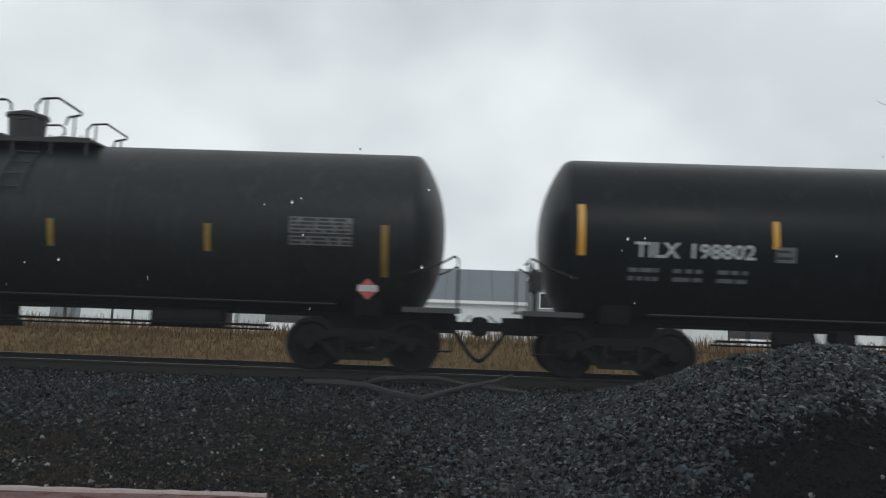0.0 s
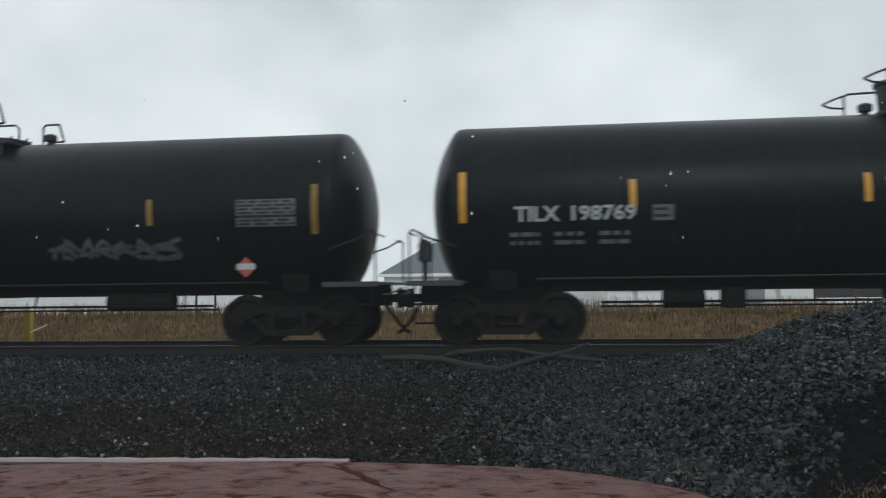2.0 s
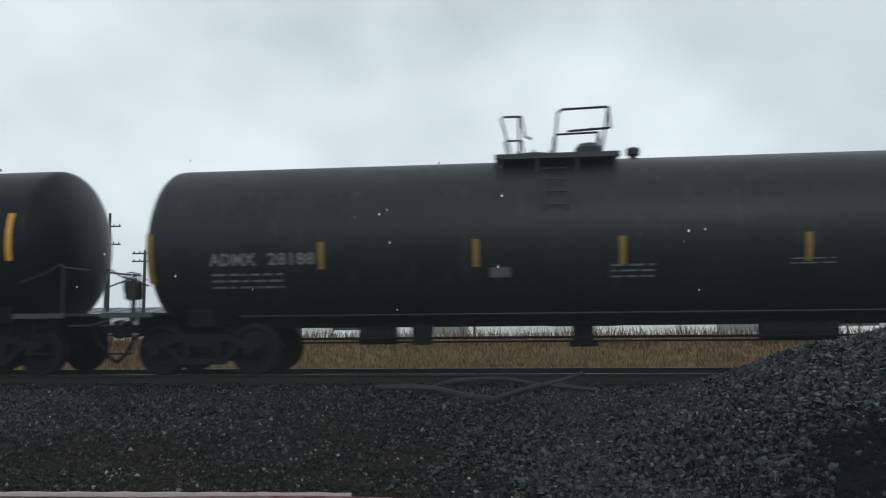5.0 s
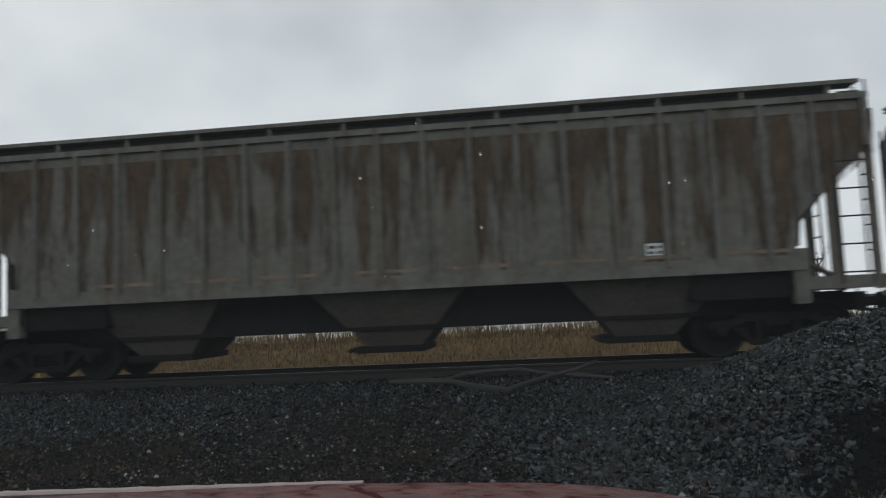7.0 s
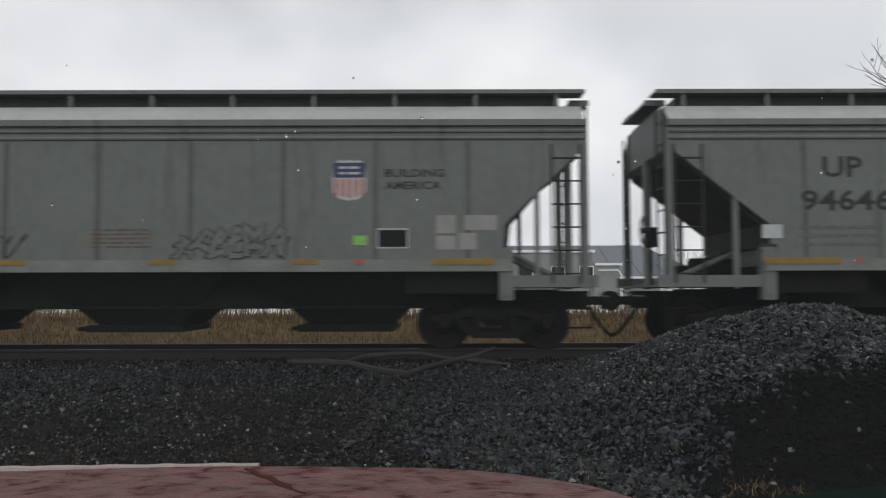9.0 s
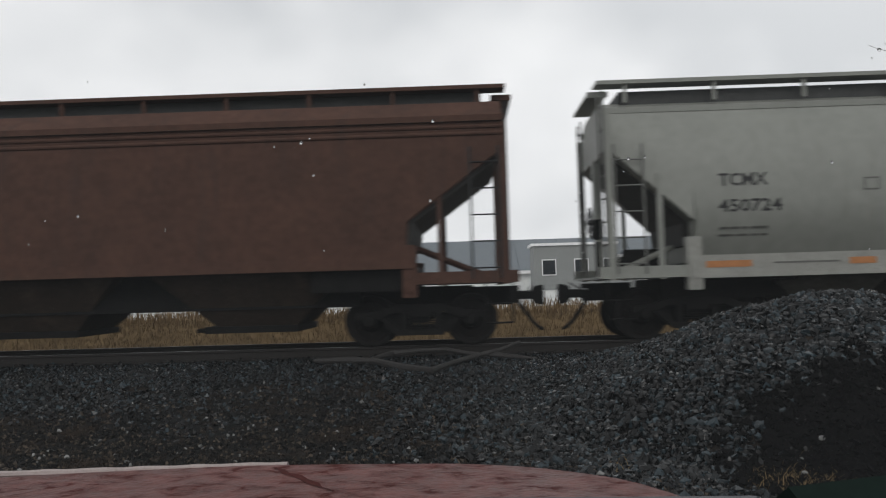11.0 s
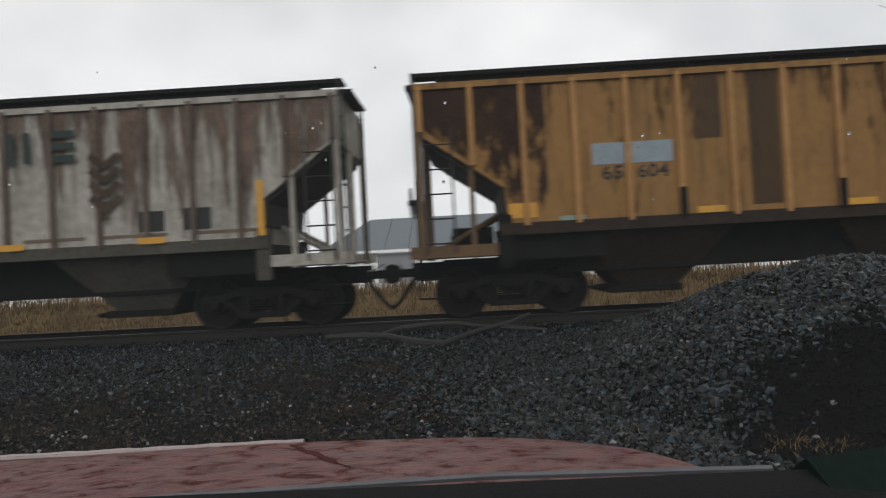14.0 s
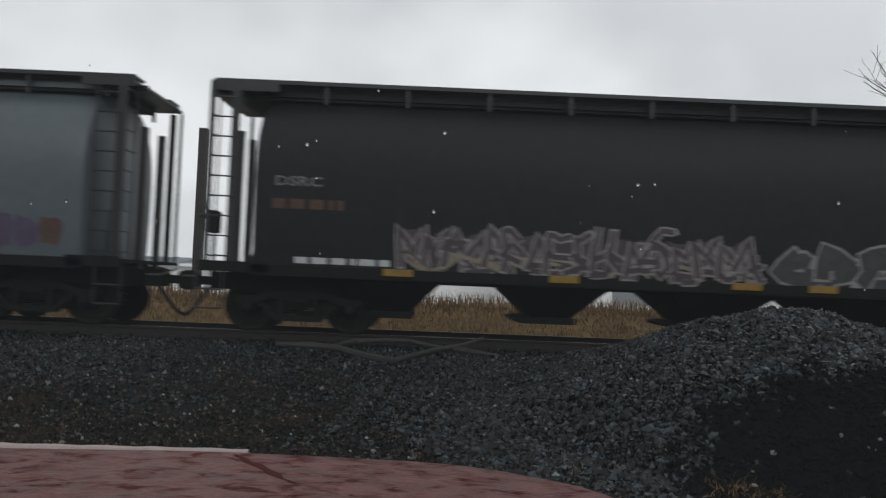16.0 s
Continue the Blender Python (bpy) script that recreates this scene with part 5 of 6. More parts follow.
tuft = [(2.24 + rg.normal(0, 0.15), 5.45 + rg.normal(0, 0.12)) for _ in range(380)] + [(1.15 + rg.normal(0, 0.05), 5.9 + rg.normal(0, 0.06)) for _ in range(14)] + [(2.9 + rg.normal(0, 0.4), 5.1 + rg.normal(0, 0.12)) for _ in range(60)]
blades("dead_grass", [(x, y, ground_z(x, y) + pile_h(x, y)) for x, y in tuft], 0.03, 0.11, 0.005, M["straw"], "tuft of dead straw-coloured grass at the gravel pile", "grass", rg, 0.7)


# ---- reeds behind the track ----
def bank_z(x, y):
    """Top of the matted stand of reeds: a steep front, then nearly level."""
    u = min(1, max(0, (y - 21.7) / 1.2))
    return -0.2 + (0.85 + 0.12 * noise.noise((x * 0.5, y * 0.3, 2))) * u * u * (3 - 2 * u)


reeds, tips = [], []
for _ in range(60000):
    y = 21.7 + 1.3 * rg.random()
    x = rg.uniform(-1, 1) * (6 + y * 0.95)
    reeds.append((x, y, bank_z(x, y) - 0.08))
for _ in range(9000):
    y = 22.6 + 5 * rg.random() ** 1.6
    x = rg.uniform(-1, 1) * (6 + y * 0.95)
    tips.append((x, y, bank_z(x, y) - 0.1))
blades("reed_bed", reeds, 0.10, 0.30, 0.03, M["reed"], "dense bed of dry tan reeds behind the track", "reeds", rg, 0.16)
blades("tall_reeds", tips, 0.22, 0.66, 0.032, M["reed_dark"], "taller brown reed stalks standing out of the reed bed", "reeds", rg, 0.22)
lx = spread(46.0, 320, 4.0, 1.3)
lx = [-v for v in reversed(lx)] + list(np.arange(-45.0, 45.5, 0.5)) + lx
ly = [19.6, 21.6, 21.9, 22.1, 22.3, 22.5, 22.7, 22.9, 24, 26, 28, 29]
LW = len(lx)
ls = Shape()
ls.v = [(x, y, (bank_z(x, y) if y < 28.5 else -0.2) + 0.05) for y in ly for x in lx]
ls.f = [(j * LW + i, j * LW + i + 1, (j + 1) * LW + i + 1, (j + 1) * LW + i) for j in range(len(ly) - 1) for i in range(LW - 1)]
solo("field", ls, M["thatch"], "matted dry straw under the reeds", "field", kind="structure", smooth=80)


yard = Shape()
yard.v = [(x, y, -0.06 + 0.01 * noise.noise((x * 0.1, y * 0.1, 1))) for y in (28.6, 34, 42, 52, 64, 80, 100) for x in range(-150, 151, 10)]
yard.f = [(j * 31 + i, j * 31 + i + 1, (j + 1) * 31 + i + 1, (j + 1) * 31 + i) for j in range(6) for i in range(30)]
M["wet_lot"] = mat("wet_pale_concrete", (0.42, 0.42, 0.41), 0.22, vary=0.2, scale=0.3, dirt=(0.22, 0.215, 0.205), dirt_amount=0.35)
solo("pavement", yard, M["wet_lot"], "pale wet concrete lot between the reeds and the sheds", "pavement", kind="structure", smooth=80)


# ---- buildings behind the reeds ----
def wall_rows(x0, x1, y, z0, z1, step, sh, d=0.03):
    """Upright sheet-metal ribs on a wall that faces the track."""
    n = int((x1 - x0) / step)
    for i in range(n + 1):
        x = x0 + i * (x1 - x0) / n
        sh.box(x - 0.05, x + 0.05, y - d, y, z0, z1)
    return sh


def warehouse(label, x0, x1, y0, y1, eave, ridge, hip, roof_mat, doors=()):
    b = thing("warehouse", label, "building")
    part("wall", Shape().box(x0, x1, y0, y1, -0.2, eave), M["white_wall"], b, "white sheet-metal wall")
    tagged(part("wall_rib", wall_rows(x0, x1, y0, -0.1, eave - 0.25, 1.2, Shape()), M["white_wall"], b), kind="stuff")
    ym = (y0 + y1) / 2
    lo = [(x0 - 0.5, y0 - 0.5, eave), (x1 + 0.5, y0 - 0.5, eave), (x1 + 0.5, y1 + 0.5, eave), (x0 - 0.5, y1 + 0.5, eave)]
    vs = lo + [(x0 + hip, ym, ridge), (x1 - hip, ym, ridge)] + [(x, y, z - 0.25) for x, y, z in lo]
    part("roof", Shape().add(vs, [(0, 1, 5, 4), (1, 2, 5), (2, 3, 4, 5), (3, 0, 4), (0, 6, 7, 1), (1, 7, 8, 2), (2, 8, 9, 3), (3, 9, 6, 0), (6, 9, 8, 7)]), M[roof_mat], b, "grey metal roof", smooth=0)
    part("gutter", Shape().box(x0 - 0.55, x1 + 0.55, y0 - 0.66, y0 - 0.50, eave - 0.26, eave + 0.02), M["white_trim"], b, "white gutter")
    seam = Shape()
    n = int((x1 - x0 - 2 * hip) / 2.2)
    for i in range(n + 1):
        x = x0 + hip + i * (x1 - x0 - 2 * hip) / n
        seam.rod((x, y0 - 0.5, eave + 0.03), (x, ym, ridge + 0.03), 0.04, 4)
    tagged(part("roof_seam", seam, M[roof_mat], b), kind="stuff")
    for x, w, h in doors:
        part("door", Shape().box(x, x + w, y0 - 0.06, y0 + 0.02, -0.15, h), M["door_grey"], b)
    return b


M["white_wall"] = mat("white_siding", (0.74, 0.75, 0.74), 0.6, vary=0.08, scale=0.4, dirt=(0.5, 0.5, 0.48), dirt_amount=0.3, streak=True)
M["white_trim"] = mat("white_trim", (0.80, 0.80, 0.80), 0.5, vary=0.06)
M["roof_grey"] = mat("grey_roof_sheet", (0.115, 0.135, 0.15), 0.6, vary=0.15, scale=0.3, dirt=(0.16, 0.17, 0.175), dirt_amount=0.3, streak=True)
M["door_grey"] = mat("grey_door", (0.22, 0.23, 0.24), 0.6, vary=0.1)
M["trailer_wall"] = mat("beige_grey_siding", (0.22, 0.23, 0.225), 0.6, vary=0.1, scale=0.6)
M["window_dark"] = mat("dark_window_glass", (0.02, 0.024, 0.028), 0.12, vary=0.2)
warehouse("long white warehouse with a grey hipped metal roof", -14.2, 24.6, 72, 90, 3.0, 6.5, 3.6, "roof_grey", ((-9, 3.5, 2.6), (17, 3.5, 2.6)))
warehouse("low white shed with a flat grey roof", -78, -22, 74, 86, 2.2, 2.9, 2.0, "roof_grey", ((-60, 3, 2.0), (-40, 3, 2.0)))
warehouse("small white shed with a grey roof", 31, 47, 62, 72, 2.9, 4.4, 1.5, "roof_grey", ((36, 2.5, 2.2),))
office = thing("site_office", "grey office trailer with square windows and white trim", "building")
part("wall", Shape().box(5.6, 12.2, 62, 65.5, 1.2, 4.75).box(12.2, 14.4, 62, 65.5, 1.2, 3.7), M["trailer_wall"], office)
part("skirt", Shape().box(5.7, 14.3, 62.1, 65.4, -0.2, 1.2), M["white_wall"], office)
part("roof_trim", Shape().box(5.4, 12.4, 61.8, 65.7, 4.75, 4.95).box(12.4, 14.6, 61.8, 65.7, 3.7, 3.88), M["white_trim"], office)
for wx in (6.3, 8.9, 11.2):
    w = part("window", Shape().box(wx - 0.08, wx + 1.08, 61.93, 62.0, 2.35, 3.65), M["white_trim"], office)
    part("pane", Shape().box(wx, wx + 1.0, 61.90, 61.94, 2.43, 3.57), M["window_dark"], w)
part("step_rail", Shape().pipe([(12.6, 61.6, 3.3), (14.2, 61.6, 3.3), (14.9, 61.6, 2.2)], 0.05), M["white_trim"], office)


# ---- poles, post and trees ----
def upright(x, y, z, h, r0, r1, seg=10):
    return Shape().rod((x, y, z), (x, y, z + h), r0, seg, r1)


solo("square_post", Shape().box(-8.05, -7.78, 25.8, 26.05, -0.3, 6.3, 0.02), M["dark_wood"], "tall dark square post standing in the reeds", "post")
yp = thing("marker_post", "short yellow marker post with a bent tag beside the track", "marker post")
part("post", Shape().box(-13.55, -13.38, 19.1, 19.25, -0.25, 0.98, 0.015), M["marker_yellow"], yp)
part("tag", Shape().add([(-13.4, 19.08, 0.40), (-13.4, 19.12, 0.46), (-12.85, 19.1, 0.66), (-12.87, 19.06, 0.61)], [(0, 1, 2, 3)]), M["white"], yp, "pale bent tag")
for x, y, h, arms in ((-43.5, 76, 13.0, (11.5, 9.6)), (-46.0, 80, 10.5, ()), (-38.5, 74, 8.8, (8.4, 7.6)), (-37.2, 78, 8.0, (7.7,))):
    up_ = thing("utility_pole", "dark wooden utility pole with crossarms", "utility pole", "poles behind the reeds")
    part("pole", upright(x, y, -0.2, h, 0.19, 0.13), M["dark_wood"], up_)
    for a in arms:
        part("crossarm", Shape().box(x - 1.3, x + 1.3, y - 0.17, y - 0.05, a - 0.2, a - 0.06), M["dark_wood"], up_)
        for dx in (-1.1, -0.5, 0.5, 1.1):
            part("insulator", Shape().lathe([(0, 0.05), (0.1, 0.07), (0.18, 0.03)], (x + dx, y - 0.11, a - 0.06), "z", 8), M["dark_wood"], up_)

for x, h, reach in ((-3.55, 7.4, 0.35), (-23.8, 7.65, 0.45), (-22.4, 4.0, 0.25)):
    lp = thing("lamp_post", "thin dark lamp post of the lot behind the reeds", "lamp post", "lamp posts behind the reeds")
    part("pole", upright(x, 52, ground_z(x, 52) - 0.1, h, 0.085, 0.06), M["dark_wood"], lp)
    part("lamp_head", Shape().box(x - 0.06, x + reach, 51.88, 52.12, h - 0.05, h + 0.08, 0.02), M["dark_wood"], lp)


def bare_tree(label, x, y, h, seed, spreadk=0.5):
    rgt = random.Random(seed)
    tree = thing("bare_tree", label, "tree", "bare trees")
    trunk, limbs, tw = Shape(), Shape(), Shape()
    def grow(p, d, length, r, depth):
        pts, q, dd = [tuple(p)], Vector(p), Vector(d)
        for _ in range(4):
            dd = (dd + Vector((rgt.uniform(-1, 1), rgt.uniform(-1, 1), rgt.uniform(-0.4, 0.8))) * 0.16).normalized()
            q = q + dd * length / 4
            pts.append(tuple(q))
        limb(pts, r, r * 0.6, trunk if depth == 0 else limbs if depth < 3 else tw, 7 if depth < 2 else 4)
        if depth < 5:
            for k in range(3 if depth < 4 else 2):
                b = Vector(pts[rgt.choice((2, 3, 4))])
                e = (dd + Vector((rgt.uniform(-1, 1), rgt.uniform(-1, 1), rgt.uniform(-0.1, 0.7))) * (spreadk + 0.35)).normalized()
                grow(b, e, length * rgt.uniform(0.55, 0.75), r * 0.52, depth + 1)
    grow(Vector((x, y, -0.3)), Vector((0, 0, 1)), h * 0.40, h * 0.018, 0)
    part("trunk", trunk, M["bark"], tree)
    tagged(part("limbs", limbs, M["twig"], tree), kind="stuff")
    tagged(part("twigs", tw, M["twig"], tree), kind="stuff")


bare_tree("tall bare winter tree behind the track", 30.0, 36.0, 21.5, 5)
bare_tree("bare winter tree behind the sheds", 33.0, 66.0, 8.0, 9)
bare_tree("bare bushy tree beside the warehouse", 27.5, 80.0, 8.5, 11, 0.8)

# ---- the parked car around the camera ----
own = thing("parked_car", "red car with a dirty wet bonnet, seen from the driver's seat", "car")


def hood_top(x, y):
    """Crowned bonnet: falls to the front and to the right."""
    u = (x + 0.42) / 1.0
    front = 2.10 - 0.05 * min(1, abs(x + 0.55)) - 0.33 * max(0, (x + 0.1) / 0.62) ** 2.2
    d = max(0.0, (y - (front - 0.10)) / 0.10)
    s = max(0.0, (u - 0.72) / 0.28)
    return 0.985 + 0.02 * (2.0 - y) - 0.015 * u * u - 0.10 * d * d - 0.05 * s * s, front


hs, HN, HM = Shape(), 48, 40
for j in range(HM + 1):
    for i in range(HN + 1):
        x = -1.66 + 2.28 * i / HN
        f = hood_top(x, 0)[1]
        v = (j / HM) ** 0.7
        y = 1.02 + (f + 0.02 - 1.02) * v
        hs.v.append((x, y, hood_top(x, y)[0]))
hs.f = [(j * (HN + 1) + i, j * (HN + 1) + i + 1, (j + 1) * (HN + 1) + i + 1, (j + 1) * (HN + 1) + i) for j in range(HM) for i in range(HN)]
bon = part("bonnet", hs, M["hood"], own, "dark red bonnet, dirty and wet", smooth=80)
smear = Shape()
line = [(-0.50, 1.97, 0.004), (-0.47, 1.93, 0.012), (-0.45, 1.90, 0.009), (-0.42, 1.86, 0.016), (-0.39, 1.83, 0.010), (-0.36, 1.77, 0.014), (-0.34, 1.75, 0.006), (-0.30, 1.70, 0.002)]
smear.v = [(x + dx, y + 0.01 * math.sin(9 * i + dx * 50), hood_top(x + dx, y)[0] + 0.0015) for i, (x, y, w) in enumerate(line) for dx in (-w, w * 0.9)]
smear.f = [(2 * i, 2 * i + 1, 2 * i + 3, 2 * i + 2) for i in range(len(line) - 1)]
part("wet_smear", smear, M["smear"], own, "dark wet smear on the paint", smooth=80)
# Pale strip added in place of the sky's highlight on the front lip.
lip = Shape()
pts = [(-1.60 + 0.05 * i, hood_top(-1.60 + 0.05 * i, 0)[1] + 0.025, 0.955) for i in range(23)]
part("bonnet_lip", limb(pts, 0.011, 0.011, lip, 8), M["lip_shine"], own, "pale strip standing in for the shine on the front edge of the bonnet")
nose = Shape()
nose.v = [(x, hood_top(x, 0)[1] + dy, z) for dy, z in ((0.03, 0.93), (0.08, 0.80), (0.09, 0.45), (0.02, 0.25)) for x in [-1.66 + 2.28 * i / 24 for i in range(25)]]
nose.f = [(j * 25 + i, j * 25 + i + 1, (j + 1) * 25 + i + 1, (j + 1) * 25 + i) for j in range(3) for i in range(24)]
part("nose", nose, M["hood"], own, smooth=80)
for x in (-1.66, 0.62):
    part("wing", Shape().box(x - 0.03 if x < 0 else x, x if x < 0 else x + 0.03, 0.2, 1.62, 0.30, 0.93), M["hood"], own)
for x in (-1.4, 0.42):
    wz = part("wheel", Shape().lathe([(-0.1, 0.10), (-0.1, 0.30), (-0.06, 0.33), (0.06, 0.33), (0.1, 0.30), (0.1, 0.1)], (x, 1.25, 0.33), "x", 24), M["plastic"], own)
part("dashboard", Shape().loft([[(x, 0.30, 0.95), (x, 0.30, 1.10), (x, 0.52, 1.185), (x, 0.66, 1.222), (x, 0.72, 1.226), (x, 0.80, 1.178), (x, 0.98, 1.03), (x, 0.98, 0.9)] for x in (-1.25, -0.9, -0.4, 0.1, 0.35, 0.52)]), M["plastic"], own, "black dashboard top")
part("wiper", Shape().pipe([(-0.45, 1.01, 1.140), (0.0, 1.01, 1.151), (0.36, 1.01, 1.146)], 0.005, 6), M["wiper_grey"], own, "grey wiper blade")
part("cloth", Shape().loft([[(x, y, z) for y, z in ((0.58, 1.195), (0.72, 1.236 + (x - 0.28) * 0.10), (0.80, 1.19 + (x - 0.28) * 0.08), (0.80, 1.19))] for x in (0.285, 0.34, 0.42, 0.52)]), M["green_plastic"], own, "dark green cloth on the dashboard")


def glass_pane(y, x):
    """Slope of the windscreen: z for a distance ahead."""
    return 1.12 + (0.98 - y) * 0.95 - 0.05 * x * x


gp = Shape()
gp.v = [(x, y, glass_pane(y, x)) for y in np.linspace(0.98, 0.22, 9) for x in np.linspace(-1.4, 0.75, 13)]
gp.f = [(j * 13 + i, j * 13 + i + 1, (j + 1) * 13 + i + 1, (j + 1) * 13 + i) for j in range(8) for i in range(12)]
M["screen"] = bpy.data.materials.new("veiled_windscreen_glass")
M["screen"].use_nodes = True
gn, gl = M["screen"].node_tree.nodes, M["screen"].node_tree.links
gn.remove(gn["Principled BSDF"])
g_tr, g_df, g_mx, g_ns, g_mr, g_co = (gn.new(k) for k in ("ShaderNodeBsdfTransparent", "ShaderNodeBsdfTranslucent", "ShaderNodeMixShader", "ShaderNodeTexNoise", "ShaderNodeMapRange", "ShaderNodeTexCoord"))
g_ns.inputs["Scale"].default_value, g_ns.inputs["Detail"].default_value = 3.0, 4
# Thin translucent veil added to the glass; its haze lifts the dark tones.
g_mr.inputs["To Min"].default_value, g_mr.inputs["To Max"].default_value = 0.009, 0.021
g_df.inputs["Color"].default_value = (0.8, 0.84, 0.86, 1)
gl.new(g_co.outputs["Object"], g_ns.inputs["Vector"])
gl.new(g_ns.outputs["Fac"], g_mr.inputs["Value"])
gl.new(g_mr.outputs[0], g_mx.inputs["Fac"])
gl.new(g_tr.outputs[0], g_mx.inputs[1])
gl.new(g_df.outputs[0], g_mx.inputs[2])
gl.new(g_mx.outputs[0], gn["Material Output"].inputs["Surface"])
screen = part("windscreen", gp, M["screen"], own, "clear windscreen with a faint veil added to lift the dark tones", smooth=80)
screen.visible_shadow = False
M["drop"] = bpy.data.materials.new("rain_drop")
M["drop"].use_nodes = True
db = M["drop"].node_tree.nodes["Principled BSDF"]
db.inputs["Transmission Weight"].default_value, db.inputs["Roughness"].default_value, db.inputs["IOR"].default_value = 1.0, 0.25, 1.33
rd_ = random.Random(12)
for _ in range(34):
    y, x = rd_.uniform(0.50, 0.635), rd_.uniform(-0.42, 0.42)
    r = rd_.choice((0.0006, 0.0008, 0.0010, 0.0013))
    dr = Shape().lathe([(-0.4 * r, r * 0.05), (-0.3 * r, r * 0.7), (0.1 * r, r), (0.6 * r, r * 0.75), (0.9 * r, r * 0.05)], (x, y + r * 0.7, glass_pane(y, x) + r * 0.7), "y", 8)
    d_ = part("rain_drop", dr, M["drop"], screen, smooth=80)


# ---- the cars of the train, from the head of the clip to its end ----
def T(text, x, z, size, m, width=None):
    return lambda car, face=tank_face: words(text, x, z, size, M[m], car, face, width)


def P(x0, x1, z0, z1, m, name="placard", label="", gap=0.005):
    return lambda car, face=tank_face: patch(x0, x1, z0, z1, M[m], car, face, name, gap, label)


def S(x0, x1, z0, z1, m, name="placard"):
    """A sticker on the deep side sill."""
    return lambda car, face: patch(x0, x1, z0, z1, M[m], car, lambda z: -1.61, name, 0.006)


def B(x0, x1, z0, z1, rows, m, seed=3, thick=0.5):
    return lambda car, face=tank_face: bars(x0, x1, z0, z1, rows, M[m], car, face, seed, thick=thick)


def G(x0, x1, z0, z1, w, m, seed, loops=7, label="", jag=0.0, gap=0.0075):
    return lambda car, face=tank_face: scrawl(x0, x1, z0, z1, w, M[m], car, face, seed, loops, label=label, jag=jag, gap=gap)


def Q(x0, x1, z0, z1, n, fill, edge, seed, w=0.12, rim=0.035, label="", gap=0.006):
    return lambda car, face=tank_face: sprayed(x0, x1, z0, z1, n, fill, edge, car, face, seed, w, rim, gap, label)


def F(x0, x1, z0, z1, m, seed, n=8, label="", gap=0.0055):
    return lambda car, face=tank_face: blobs(x0, x1, z0, z1, M[m], car, face, seed, n, label=label, gap=gap)


def tank_marks(mark, number, m="white", extra=(), dx=0.0):
    return [T(mark, -6.62 + dx, 2.12, 0.26, m, 0.76), T(number, -5.66 + dx, 2.12, 0.26, m, 1.06), P(-4.36 + dx * 0.4, -4.02 + dx * 0.4, 2.10, 2.36, "panel_grey", "stencil_box"), B(-4.34 + dx * 0.4, -4.04 + dx * 0.4, 2.12, 2.34, 2, "tank_iron", 5, 0.4),
            B(-6.7 + dx, -6.2 + dx, 1.70, 1.98, 2, "grey_text", 7), B(-5.95 + dx, -5.45 + dx, 1.70, 1.98, 2, "grey_text", 8), B(-5.2 + dx, -4.7 + dx, 1.70, 1.98, 2, "grey_text", 9), B(4.0, 4.95, 1.76, 1.92, 2, "grey_text", 8, 0.4), B(1.36, 2.15, 1.83, 1.89, 1, "grey_text", 9, 0.5), B(2.75, 3.5, 1.83, 1.89, 1, "grey_text", 19, 0.5), *extra]


def boxed(x):
    return (P(x, x + 0.52, 1.58, 1.90, "panel_grey", "stencil_box"), P(x + 0.04, x + 0.48, 1.62, 1.86, "tank", "stencil_box", gap=0.009), B(x + 0.07, x + 0.45, 1.66, 1.84, 2, "grey_text", 4))



def warn(d=0.0):
    return (P(2.77 + d, 3.55 + d, 2.16, 2.46, "label_yellow", "warning_sign", "yellow warning sign"), B(2.82 + d, 3.50 + d, 2.20, 2.42, 3, "brown_text", 12, 0.3))


def two(d=0.0):
    return (P(0.08 + d, 0.70 + d, 1.40, 1.88, "label_yellow", "placard", "yellow and white placard"), P(0.32 + d, 0.66 + d, 1.47, 1.76, "white", "placard", gap=0.009))


CARS = []
M["stain_grey"] = mat("faint_grey_spray", (0.035, 0.037, 0.038), 0.6, vary=0.5, scale=6)
M["stain"] = mat("old_orange_stain", (0.06, 0.032, 0.02), 0.7, vary=0.4)


def slide_dome(car, dx):
    """Moves the fittings on top of a tank along it."""
    for ob in car.children:
        if ob.name.split(".")[0] in ("valve_housing", "manway", "relief_valve", "handrail", "platform", "platform_bracket", "side_ladder"):
            ob.data.transform(Matrix.Translation((dx, 0, 0)))
    return car


def lower(car, dz):
    """Sets the tank and all that is fixed to it lower on its trucks."""
    for ob in car.children:
        if ob.name.split(".")[0] not in ("truck", "wheelset", "coupler", "draft_sill", "air_hose", "uncoupling_lever", "stub_sill", "end_platform", "sill_step"):
            ob.data.transform(Matrix.Translation((0, 0, dz)))
    return car


def add_car(car, centre, half):
    for i, (w, x, c) in enumerate(ROLLING):
        if c is None:
            ROLLING[i] = (w, x, centre)
    CARS.append((car, centre, half))


add_car(slide_dome(tank_car("dusty black tank car with grey streaks", 8.97, M["tank_b"], [P(-0.5, 0.1, 1.5, 1.8, "panel_grey")], 1, strip_mat="yellow_old", strips=(-4.4, -1.45, 1.5, 4.23), strip_z=2.22, end_strip=7.28, end_z=2.08, panel=5.64, diamond=7.0, hook=True), 0.75), -164.2, 8.97)
add_car(tank_car("black tank car with orange reflectors and yellow signs", 8.975, M["tank"], tank_marks("TILX", "198802", extra=(*warn(-0.4), *two(0.65), *boxed(5.4)), dx=-0.16), 2, mirror=True, hook=True, strips=(-4.42, -1.44, 1.67, 4.60), lead_strip=-7.68, lead=9.33, end_strip=7.5, diamond=6.8, panel=5.72), -145.90, 8.975)
